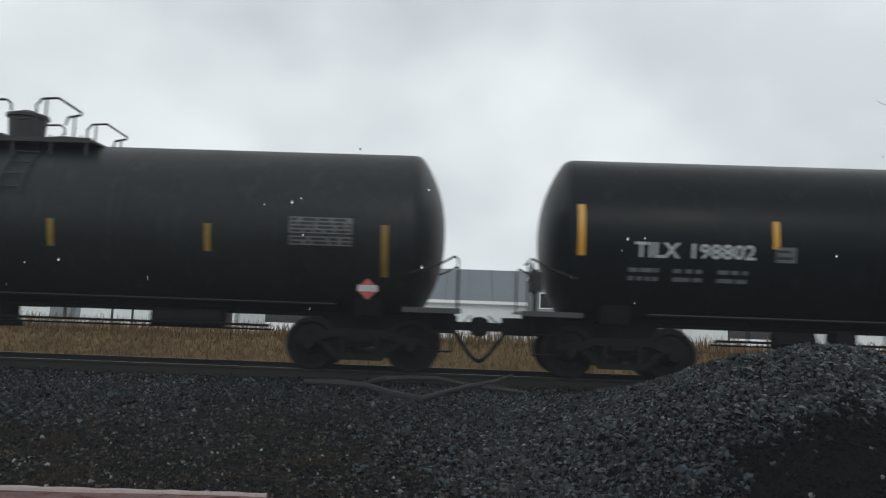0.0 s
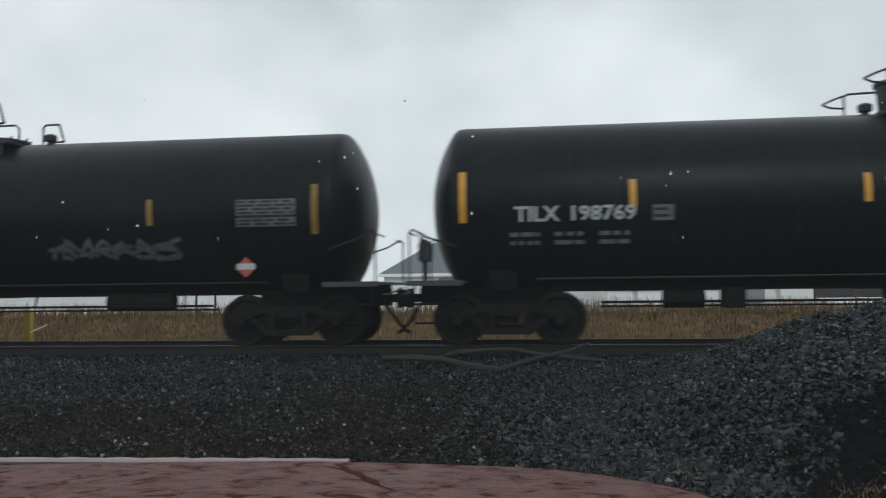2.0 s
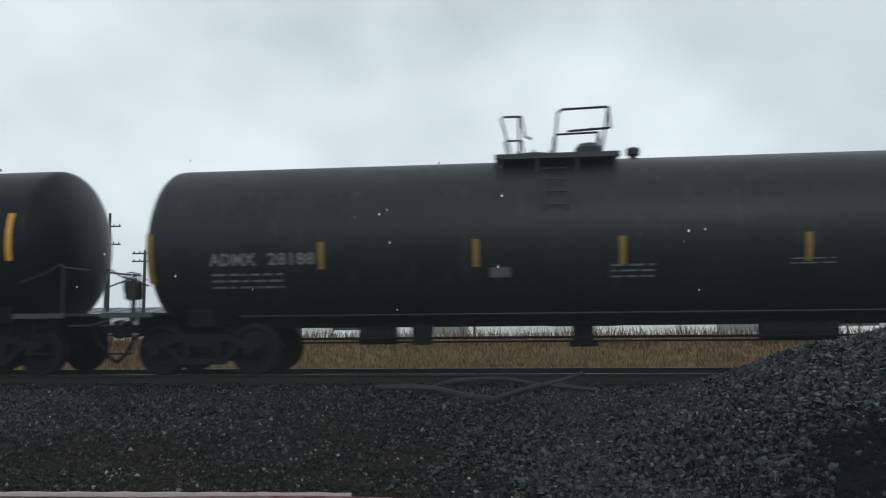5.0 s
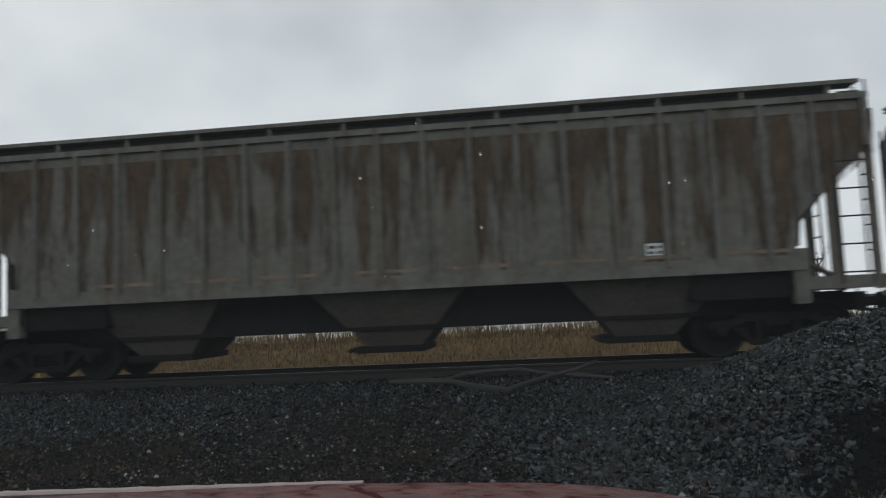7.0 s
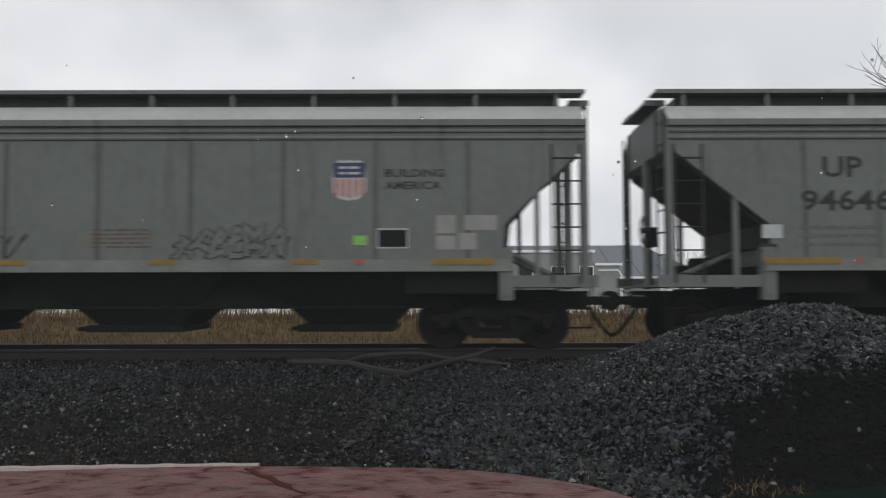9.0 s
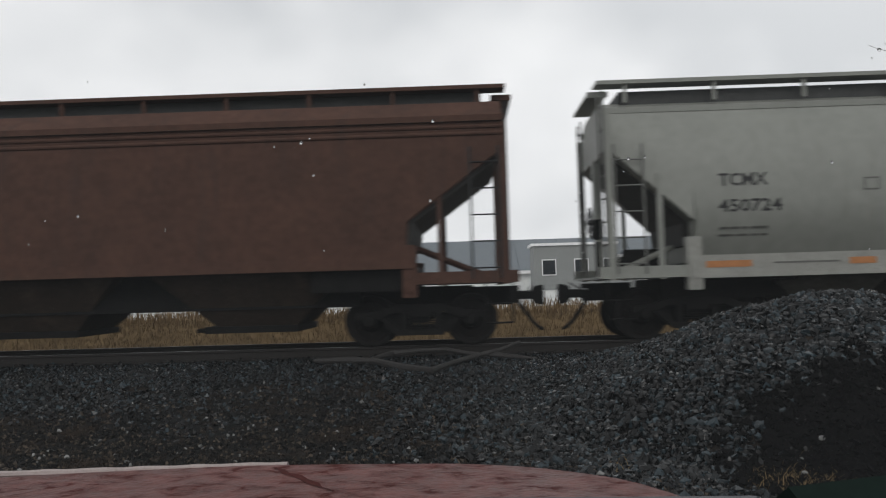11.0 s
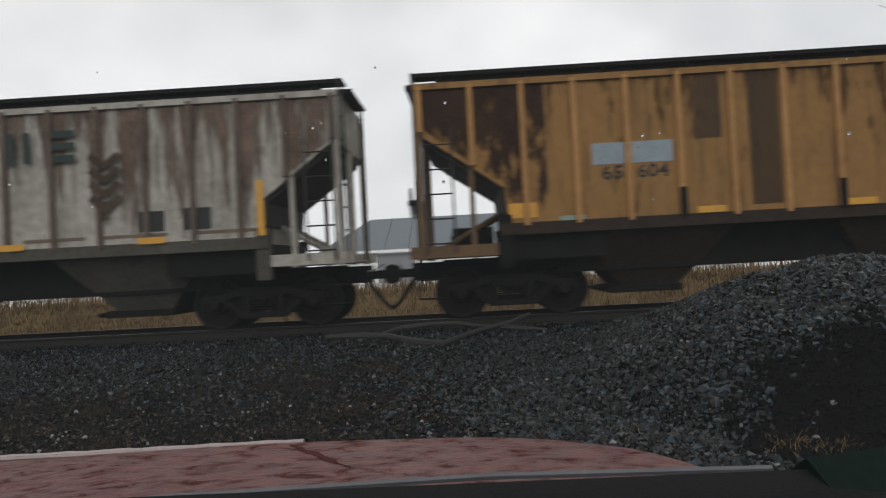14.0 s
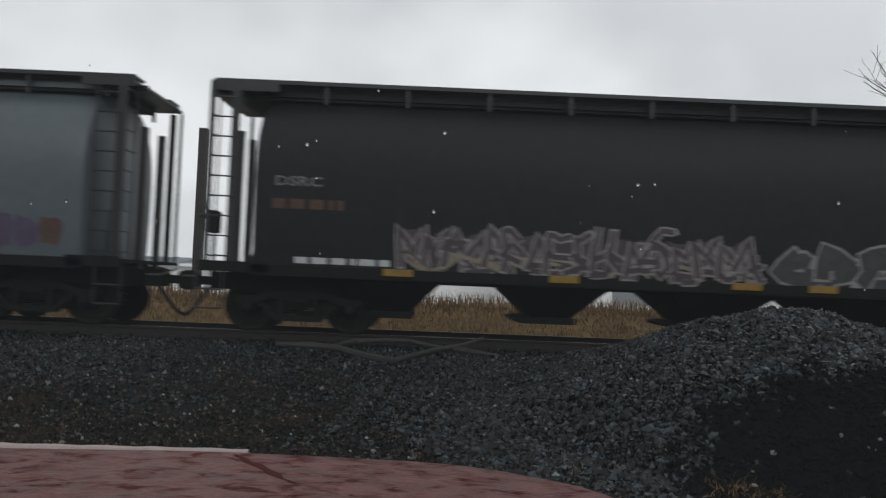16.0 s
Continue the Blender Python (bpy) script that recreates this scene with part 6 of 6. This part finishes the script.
add_car(tank_car("black tank car with rust-coloured lettering and white graffiti", 8.82, M["tank"], [T("RUTX", -6.75, 2.14, 0.22, "brown_text", 0.75), T("354404", -5.85, 2.14, 0.22, "brown_text", 1.05), B(-6.6, -5.0, 1.70, 2.0, 2, "brown_text", 4, 0.3), Q(-4.1, -0.4, 1.64, 2.08, 9, "tank", "scrawl_grey", 21, 0.10, 0.022, "white spray-painted scrawl"), Q(2.25, 4.75, 1.64, 2.0, 6, "scrawl_grey", "stain_grey", 22, 0.06, 0.02, "white spray-painted scrawl"), F(-4.1, -3.3, 1.72, 2.15, "stain_grey", 3, 2)], 3, strip_mat="yellow_old", end_strip=7.34, diamond=6.02, strips=(-4.72, -1.69, 1.27, 4.30), strip_z=2.43, panel=5.92), -127.95, 8.82)
add_car(slide_dome(tank_car("black tank car with white lettering and a yellow sign", 8.91, M["tank"], tank_marks("TILX", "198769", extra=(*warn(-0.17), *boxed(5.44)), dx=-0.05), 4, strips=(-4.70, -1.0, 1.5, 4.25), hook=True, end_strip=7.46, panel=5.59, diamond=6.83), 0.75), -110.46, 8.91)
add_car(slide_dome(tank_car("black tank car with orange reflectors and two yellow signs", 8.76, M["tank"], tank_marks("TILX", "198881", extra=(*warn(-0.19), *two(-0.17), *boxed(5.55), P(-0.1, 0.2, 2.08, 2.16, "panel_grey", "stencil_box")), dx=-0.1), 6, mirror=True, hook=True, end_strip=7.44, strips=(-4.72, -1.57, 1.18, 4.02), panel=5.82, diamond=6.77), -0.36), -92.80, 8.76)
add_car(slide_dome(tank_car("black tank car with white lettering and boxed stencils", 8.85, M["tank"], tank_marks("TILX", "197880", extra=(*warn(-0.1), *boxed(5.55))), 8, hook=True, strips=(-4.6, -1.45, 1.4, 4.2), diamond=6.83, end_strip=7.4), 0.6), -75.25, 8.85)
add_car(lower(slide_dome(tank_car("plain black tank car with dull reflectors and faded lettering", 9.0, M["tank_b"], [T("ADMX", -6.62, 2.05, 0.22, "grey_text", 0.85), T("28188", -5.55, 2.05, 0.22, "grey_text", 0.85), B(-6.6, -5.3, 1.62, 1.95, 3, "grey_text", 6, 0.35), P(-1.65, -1.3, 1.78, 1.95, "panel_grey"), B(0.4, 1.1, 1.72, 2.0, 3, "grey_text", 5, 0.35), B(3.3, 4.0, 1.9, 2.05, 2, "grey_text", 5, 0.3)], 5, dome="low", strips=(-4.59, -1.88, 0.58, 3.57), lead_strip=-7.72, inset=0.8, strip_mat="yellow_old", strip_z=2.2), -0.45), -0.10), -57.42, 9.0)
def rust_runs(car, face, m="rust_soo"):
    """Rust that runs down between the ribs from the roof line, and thin lines above the sill."""
    rust_sheet(car, face, -8.15, 8.15, m)
    rg = random.Random(17)
    for i in range(9):
        x = -7.1 + i * 1.6 + rg.uniform(0, 0.3)
        if abs(x + 0.5) < 6.3:
            patch(x, x + 1.1, 1.70, 1.76, M["rust_brown"], car, face, "rust_line", 0.006)


rib = dict(bay_xs=(-4.35, 0.02, 4.45), bay_top=1.4, bay_low=0.5, ribs=21, beads=False, sill_z=1.50, eave_z=4.02, roof_z=4.14, slope_z=3.2, seams=0, board_z=4.27)
high = {**rib, "eave_z": 4.22, "roof_z": 4.36, "board_z": 4.52, "slope_z": 3.35}
add_car(hopper_car("weathered grey ribbed hopper car", 8.78, M["rust_hopper"], M["grab_dark"], [lambda car, face: rust_runs(car, face, "rust_grey"), B(-6.4, -5.0, 2.6, 3.2, 2, "black_text", 4)], bay_paint=M["bay_grey"], **high), -39.68, 8.78)
add_car(hopper_car("rust-stained grey ribbed hopper car", 8.78, M["rust_hopper"], M["grab_dark"], [lambda car, face: rust_runs(car, face, "rust_grey"), P(4.45, 4.72, 1.72, 1.96, "white", "sticker"), B(4.48, 4.70, 1.76, 1.94, 2, "black_text", 4)], bay_paint=M["bay_grey"], **high), -22.12, 8.78)


def up_marks(num, extra=()):
    return [T("UP", -5.95, 2.93, 0.36, "black_text", 0.68), T(num, -6.33, 2.36, 0.36, "black_text", 1.55), B(-6.35, -5.0, 1.72, 2.16, 3, "grey_soft", 3, 0.35), B(-3.4, -1.6, 1.65, 2.15, 4, "grey_soft", 5, 0.3), B(-4.4, -4.0, 2.7, 2.95, 2, "grey_soft", 6, 0.3),
            T("BUILDING", 4.85, 2.95, 0.14, "black_text", 1.0), T("AMERICA", 4.85, 2.74, 0.14, "black_text", 0.95), shield, P(4.72, 5.25, 1.74, 2.08, "white", "panel_border", gap=0.004), P(4.745, 5.225, 1.765, 2.055, "tank", "data_panel", gap=0.009), B(4.78, 5.19, 1.79, 2.03, 3, "grey_text", 4, 0.2),
            *[P(x, x + 0.45, 1.47, 1.56, "yellow_old", "reflective_strip", gap=0.075) for x in (-4.0, -1.6, 0.9, 3.3)], P(-7.0, -5.7, 1.46, 1.57, "yellow_old", "reflective_strip", gap=0.075), P(5.65, 6.7, 1.46, 1.57, "yellow_old", "reflective_strip", gap=0.075), P(-5.45, -5.35, 1.48, 1.56, "red", "reflective_strip", gap=0.075), P(4.35, 4.5, 1.47, 1.56, "red", "reflective_strip", gap=0.075), *extra]


def shield(car, face):
    """A plain shield in red, white and navy."""
    x, z, w, h = 4.25, 2.90, 0.29, 0.35
    out = [(-0.9, 0.8), (-0.55, 1.0), (-0.3, 0.93), (0, 1.0), (0.3, 0.93), (0.55, 1.0), (0.9, 0.8), (1.0, 0.2), (0.95, -0.6), (0.6, -0.9), (0, -1.0), (-0.6, -0.9), (-0.95, -0.6), (-1.0, 0.2)]
    part("shield", skin(face, Shape().add([(x + a * w, 0, z + b * h) for a, b in out], [tuple(range(14))]), 0.006), M["white"], car, "plain red, white and navy shield", smooth=0)
    patch(x - w * 0.93, x + w * 0.93, z + h * 0.12, z + h * 0.86, M["blue"], car, face, "shield_field", 0.009)
    bars(x - w * 0.6, x + w * 0.6, z + h * 0.2, z + h * 0.75, 2, M["white"], car, face, 4, gap=0.012, thick=0.4)
    for i in range(5):
        a = x - w * 0.85 + i * w * 0.38
        patch(a, a + w * 0.19, z - h * 0.85 + abs(i - 2) * 0.02, z + h * 0.08, M["red"], car, face, "shield_stripe", 0.009)


M["spray_grey"] = mat("pale_grey_spray", (0.27, 0.28, 0.27), 0.6, vary=0.3, scale=5)
M["strip_orange"] = mat("faded_orange_strip", (0.40, 0.16, 0.05), 0.5, vary=0.2, scale=8)
M["grey_soft"] = mat("worn_dark_stencil", (0.11, 0.11, 0.10), 0.6, vary=0.3, scale=9)
up = dict(seams=9, sill_paint=M["worn_sill"], bay_xs=(-3.3, 0.45, 4.2), bay_paint=M["under"], bulge=0.02, low_x=6.88, slope_z=3.46, walk_paint=None)
add_car(hopper_car("grey covered hopper with black numbers and colourful graffiti", 9.01, M["grey_hopper"], M["grab_dark"], up_marks("98509", (Q(1.2, 3.6, 1.62, 2.12, 5, "spray_grey", "black_text", 6, 0.14, 0.025, "pale spray-painted letters with dark outlines"), P(1.35, 3.3, 1.47, 1.56, "white", "paint_patch", gap=0.08), P(3.35, 3.8, 1.47, 1.57, "strip_orange", "reflective_strip", gap=0.085), P(6.25, 6.5, 1.78, 1.92, "green", "sticker"), F(6.6, 6.95, 1.72, 1.98, "pale_sill", 8, 2))), **up), -4.23, 9.01)
add_car(hopper_car("grey covered hopper with faint black graffiti and a shield", 8.96, M["grey_hopper"], M["grab_dark"], up_marks("98702", (Q(1.25, 3.08, 1.62, 2.10, 6, "grey_hopper", "black_text", 31, 0.085, 0.022, "black spray-painted outline letters"), G(-2.6, -1.2, 1.6, 2.0, 0.03, "black_text", 32, 4), P(4.32, 4.55, 1.80, 1.96, "green", "sticker", "lime green sticker"), B(-0.1, 0.9, 1.74, 2.1, 5, "brown_text", 3, 0.35), P(5.72, 6.05, 1.72, 1.95, "pale_sill", "paint_patch"), P(5.72, 6.05, 2.0, 2.3, "pale_sill", "paint_patch"), P(6.1, 6.4, 1.72, 2.0, "pale_sill", "paint_patch"), P(6.2, 6.75, 2.05, 2.3, "pale_sill", "paint_patch"))), **up), 13.64, 8.96)
add_car(hopper_car("grey covered hopper with black numbers and a white notice", 9.27, M["grey_hopper"], M["grab_dark"], up_marks("94646", (P(-7.0, -6.66, 1.90, 2.13, "white", "notice"), P(-7.05, -6.75, 1.66, 1.80, "black_text", "notice"))), **up), 31.87, 9.27)
add_car(hopper_car("rust-brown covered hopper car", 9.27, M["brown_hopper"], M["grab_dark"], [B(-6.0, -4.6, 2.5, 3.0, 2, "black_text", 4)], seams=10, bulge=0.05, low_x=6.9, bay_paint=M["bay_brown"]), 50.41, 9.27)
add_car(hopper_car("pale grey covered hopper with rounded sides", 9.65, M["cream_hopper"], M["cream_dark"], [T("TCMX", -7.12, 2.58, 0.22, "black_text", 0.82), T("450724", -7.14, 2.14, 0.22, "black_text", 1.06), B(-7.12, -6.3, 1.70, 1.94, 2, "grey_soft", 4, 0.3), P(-4.72, -4.46, 2.44, 2.66, "grey_soft", "stencil_box"), P(-4.69, -4.49, 2.47, 2.63, "cream_hopper", "stencil_box", gap=0.009), P(6.12, 6.48, 1.68, 1.95, "black_text", "data_panel"), B(6.15, 6.45, 1.72, 1.92, 2, "grey_text", 3, 0.4), B(6.7, 7.4, 2.0, 2.2, 2, "grey_soft", 4, 0.4), B(4.4, 5.7, 1.78, 1.88, 1, "grey_soft", 4, 0.5),
    *[S(x, x + w, 1.22, 1.33, "strip_orange", "reflective_strip") for x, w in ((-7.4, 0.75), (-5.05, 0.44), (-2.78, 0.44), (-0.38, 0.44), (2.05, 0.44), (4.2, 0.44), (6.42, 0.75))], S(5.68, 5.92, 1.22, 1.34, "blue", "sticker"), S(6.05, 6.3, 1.24, 1.32, "black_text", "sticker"), *[S(x, x + 1.1, 1.26, 1.29, "grey_soft", "stencilled_line") for x in (-6.3, -4.2, -2.1, 0.3)]],
    seams=0, beads=False, bulge=0.62, low_x=7.55, slope_z=3.3, sill_z=1.33, sill_low=1.05, under_z=0.88, hatch=0.72, eave_z=4.05, roof_z=4.22, bay_xs=(-5.15, -2.68, -0.21, 2.26, 4.73), bay_top=1.25, bay_low=0.34, bay_paint=M["bay_grey"], sill_paint=M["pale_sill"], pad_paint=M["pale_sill"], board_z=4.50), 69.68, 9.65)


def disc(car, face):
    """A big faded round emblem without its lettering."""
    cx, cz, r = -5.75, 2.62, 1.33
    n, sh = 36, Shape()
    vs = [(cx, 0, cz)] + [(cx + r * math.cos(2 * math.pi * i / n), 0, cz + r * 0.98 * math.sin(2 * math.pi * i / n)) for i in range(n)]
    vs = [(max(x, -7.2), y, z) for x, y, z in vs]
    outer = vs[1:]
    ks = (1.0, 0.9, 0.8, 0.7, 0.55, 0.4, 0.2)
    vs = vs[:1] + [(cx + k * (x - cx), 0, cz + k * (z - cz)) for k in ks for x, _, z in outer]
    fs = [(1 + j * n + i, 1 + j * n + (i + 1) % n, 1 + (j + 1) * n + (i + 1) % n, 1 + (j + 1) * n + i) for j in range(len(ks) - 1) for i in range(n)]
    sh.add(vs, fs + [(0, 1 + (len(ks) - 1) * n + i, 1 + (len(ks) - 1) * n + (i + 1) % n) for i in range(n)])
    part("emblem", skin(face, sh, 0.02), M["disc"], car, "faded tan disc", smooth=60)
    w = Shape()
    rows = []
    for i in range(9):
        z = cz - 0.95 + i * 0.21
        rows += [(-7.15, 0, z), (-5.28 - abs(i - 4) * 0.26, 0, z)]
    w.add(rows, [(2 * i, 2 * i + 1, 2 * i + 3, 2 * i + 2) for i in range(8)])
    part("emblem_wedge", skin(face, w, 0.032), M["disc_mark"], car, smooth=60)


add_car(cylinder_car("sooty maroon cylindrical hopper with a faded tan disc", 8.815, M["maroon"], M["dark_iron"], [disc, P(3.45, 4.52, 2.29, 2.71, "white", "sign", "white sign with dark letters"), T("DSRC", 3.53, 2.38, 0.24, "sign_green", 0.9), B(3.6, 4.9, 1.95, 2.2, 1, "stain", 3, 0.8),
    *[P(x - 0.06, x + 0.06, 1.45, 1.90, "yellow" if x > 4 else "yellow_old", "reflective_strip") for x in (-6.95, -4.27, -1.41, 1.48, 4.32, 6.95)], G(-3.15, -2.45, 1.75, 2.08, 0.06, "silver", 9, 4, "silver spray paint", 0.3), G(-2.12, -1.55, 1.40, 1.98, 0.07, "silver", 11, 4, "", 0.3), P(-2.15, -1.5, 1.30, 1.36, "silver", "paint_patch"), G(-1.25, -0.8, 1.68, 2.12, 0.07, "silver", 15, 3, "", 0.35), G(0.4, 1.0, 1.8, 2.15, 0.06, "stain", 14, 4, "", 0.3), G(1.7, 2.3, 1.75, 2.05, 0.025, "stain_grey", 16, 4, "", 0.3), G(-6.5, -4.6, 1.4, 1.75, 0.05, "panel_grey", 18, 6)], body_end=1.70, bay_xs=(-4.2, -1.35, 1.64, 4.5)), 87.92, 8.815)


def big_name(car, face):
    """Plain dark rings and bars in place of the big painted name."""
    for x0, x1, stripes in ((-3.50, -3.07, 3), (0.80, 0.93, 0), (1.78, 1.91, 0), (2.52, 2.65, 0), (2.81, 2.94, 0), (3.32, 3.72, 3)):
        for a, b in ((3.06, 3.18), (3.27, 3.39), (3.48, 3.60)) if stripes else ((3.06, 3.60),):
            patch(x0, x1, a, b, M["dark_green"], car, face, "painted_bar", 0.085)
    for cx in (-2.55, -1.72):
        ring = Shape()
        ribbon([(cx + 0.215 * math.cos(i * math.pi / 10), 3.32 + 0.215 * math.sin(i * math.pi / 10)) for i in range(21)], 0.12, ring)
        part("painted_ring", skin(face, ring, 0.085), M["dark_green"], car, smooth=0)
    patch(4.17, 4.27, 2.02, 2.35, M["rust_dark"], car, face, "wheat_ear", 0.085)
    for i in range(4):
        z = 2.22 + i * 0.24
        for s in (-1, 1):
            sh = Shape()
            ribbon([(4.22, z), (4.22 + s * 0.26, z + 0.20)], 0.13, sh)
            part("wheat_ear", skin(face, sh, 0.085), M["rust_dark"], car, smooth=0)


def saker(car, face):
    for bold, gap, m, g in ((0.07, 0.090, "bay_brown", 0.04), (0.05, 0.096, "cream_bright", 0.0)):
        words("SAKER", -4.4 - g, 1.66 - g, 0.66 + 2 * g, M[m], car, face, 2.55 + 2 * g, "graffiti", gap, bold, 0.05)


add_car(hopper_car("rust-streaked white ribbed hopper with graffiti", 8.92, M["soo_hopper"], M["grab_dark"], [big_name, rust_runs, saker, P(4.74, 5.19, 1.79, 2.14, "black_text", "data_panel", gap=0.01), P(5.51, 6.0, 1.79, 2.16, "black_text", "data_panel", gap=0.01), *[P(x, x + 0.46, 1.58, 1.69, "yellow", "reflective_strip", gap=0.09) for x in (-5.5, -2.94, -0.37, 2.3, 4.75)], P(6.82, 6.94, 1.62, 2.56, "yellow", "reflective_strip", gap=0.09), P(-7.1, -6.98, 1.62, 2.56, "yellow", "reflective_strip", gap=0.09)], rib_paint=M["soo_rib"], bay_paint=M["bay_grey"], sill_paint=M["bay_grey"], pad_paint=M["bay_grey"], walk_paint=M["under"], **rib), 105.63, 8.92)


def rust_ends(car, face):
    patch(-3.66, -3.2, 2.85, 3.95, M["stained_orange"], car, face, "stained_panel", 0.004)
    patch(-2.75, -2.25, 1.7, 3.95, M["stained_orange"], car, face, "stained_panel", 0.004)
    rust_sheet(car, face, -8.2, -6.12, "rust_end", label="dark flaking rust")
    rust_sheet(car, face, 6.5, 8.2, "rust_end", label="dark flaking rust")
    rust_sheet(car, face, -6.1, 6.48, "rust_side", label="thin orange rust streaks")
    for x in (-3.90, -1.30, 1.30, 3.03, 4.77):
        patch(x - 0.06, x + 0.06, 1.55, 2.05, M["under"], car, face, "burnt_rib_foot", 0.085)


add_car(hopper_car("weathered orange ribbed hopper with rusty ends", 9.0, M["gold_hopper"], M["grab_dark"], [rust_ends, P(-5.36, -4.02, 2.50, 2.86, "pale_blue", "paint_patch", gap=0.01), T("65", -5.22, 2.24, 0.24, "black_text", 0.36), T("604", -4.62, 2.24, 0.24, "black_text", 0.52), B(-5.23, -4.23, 2.55, 2.8, 1, "grey_soft", 6, 0.8),
    *[P(x, x + 0.46, 1.60, 1.71, "yellow", "reflective_strip", gap=0.09) for x in (-3.68, -1.23, 0.62, 3.17)], P(5.49, 5.97, 1.66, 2.0, "black_text", "data_panel", gap=0.01), P(5.53, 5.93, 1.70, 1.96, "pale_green", "data_panel", gap=0.013), P(6.22, 6.72, 1.75, 2.0, "yellow", "placard", gap=0.01), P(6.22, 6.72, 1.55, 1.72, "pale_blue", "placard", gap=0.01), P(-6.80, -6.32, 1.68, 1.93, "yellow", "placard", gap=0.01), P(-5.95, -5.52, 1.54, 1.68, "pale_green", "sticker", gap=0.01), P(5.57, 5.82, 2.3, 2.8, "pale_green", "sticker", gap=0.01)],
    rib_paint=M["gold_rib"], bay_paint=M["bay_brown"], sill_paint=M["bay_brown"], pad_paint=M["under"], walk_paint=M["under"], end_paint=M["stained_orange"], **{**rib, "ribs": 20}), 123.5, 9.0)


def throw_up(car, face):
    """Large spray-painted letters, black bodies with white outlines."""
    for text, x, w in (("GOUGE", -3.65, 4.2), ("SINUS", 0.7, 4.5)):
        for bold, gap, m, g in ((0.10, 0.012, "panel_white", 0.06), (0.065, 0.020, "black_text", 0.0)):
            words(text, x - g, 1.18 - g, 1.10 + 2 * g, M[m], car, face, w + 2 * g, "graffiti", gap, bold, 0.06)
    blobs(0.2, 2.0, 2.05, 2.45, M["purple"], car, face, 61, 3, "graffiti_fill", 0.007)
    blobs(4.7, 6.0, 1.15, 2.40, M["navy"], car, face, 64, 2, "graffiti_fill", 0.007)


M["panel_white"] = mat("off_white_spray", (0.46, 0.48, 0.475), 0.6, vary=0.2, scale=5)
M["purple"] = mat("purple_spray", (0.06, 0.045, 0.085), 0.6, vary=0.3, scale=5)


add_car(cylinder_car("blue-grey cylindrical hopper with big black graffiti", 8.65, M["blue_grey"], M["grab_dark"], [throw_up, B(-6.3, -3.9, 2.05, 2.3, 1, "grey_soft", 4, 0.8), B(-3.3, -2.4, 2.1, 2.3, 2, "grey_text", 5, 0.4), F(5.9, 6.7, 1.2, 1.9, "purple", 5, 2), F(6.7, 7.1, 1.3, 1.9, "dull_orange", 6, 1)], body_end=1.2, sill_paint=M["under"], bay_xs=(-4.8, -1.45, 1.9, 5.05), bay_top=1.2, bay_low=0.48, lead=8.40, reach=8.78), 140.88, 8.65)
add_car(cylinder_car("black cylindrical hopper with purple and silver graffiti", 9.0, M["black_hopper"], M["dark_iron"], [T("DSRC", -7.16, 2.50, 0.17, "panel_grey", 0.78), B(-7.2, -6.0, 2.08, 2.32, 1, "stain", 5, 0.7), F(-5.0, 0.9, 1.25, 1.90, "plum", 71, 12), Q(-5.1, 1.0, 1.20, 1.95, 17, "plum", "silver", 72, 0.09, 0.032, "silver and plum spray-painted letters", 0.007), G(-4.9, 1.0, 1.15, 1.45, 0.06, "cream_spray", 73, 7, "", 0.25, gap=0.016), Q(1.4, 3.6, 1.2, 1.8, 3, "stain_grey", "silver", 75, 0.24, 0.045), B(-6.8, -5.2, 1.2, 1.32, 1, "white", 5, 0.9), *[P(x, x + 0.5, 1.05, 1.17, "yellow_old", "reflective_strip", gap=0.08) for x in (-5.3, -2.5, 0.6, 1.9, 4.5)]], body_end=1.45, sill_paint=M["under"], bay_xs=(-5.2, -2.33, 0.55, 3.4), bay_top=0.88, bay_low=0.36), 158.68, 9.0)


# ---- what moves ----
def motions():
    for car, centre, half in CARS:
        rows = []
        for k in range(33):
            t = k * 0.5
            rows.append((t, pose(centre + shift(t), TRACK_Y, RAIL_Z)))
        walk(car, rows)
    for ws, x, centre in ROLLING:
        seen = [k for k in range(481) if abs(centre + x + shift(k / FPS)) < 16]
        if not seen:
            continue
        rows, home = [], pose(x, 0, WHEEL_R)
        k0, k1 = seen[0], seen[-1]
        for k in sorted({0, *range(k0, k1 + 1), 480}):
            turn = (shift(min(max(k, k0), k1) / FPS) - shift(k0 / FPS)) / WHEEL_R
            rows.append((k / FPS, home @ Matrix.Rotation(turn, 4, "Y")))
        walk(ws, rows)


motions()
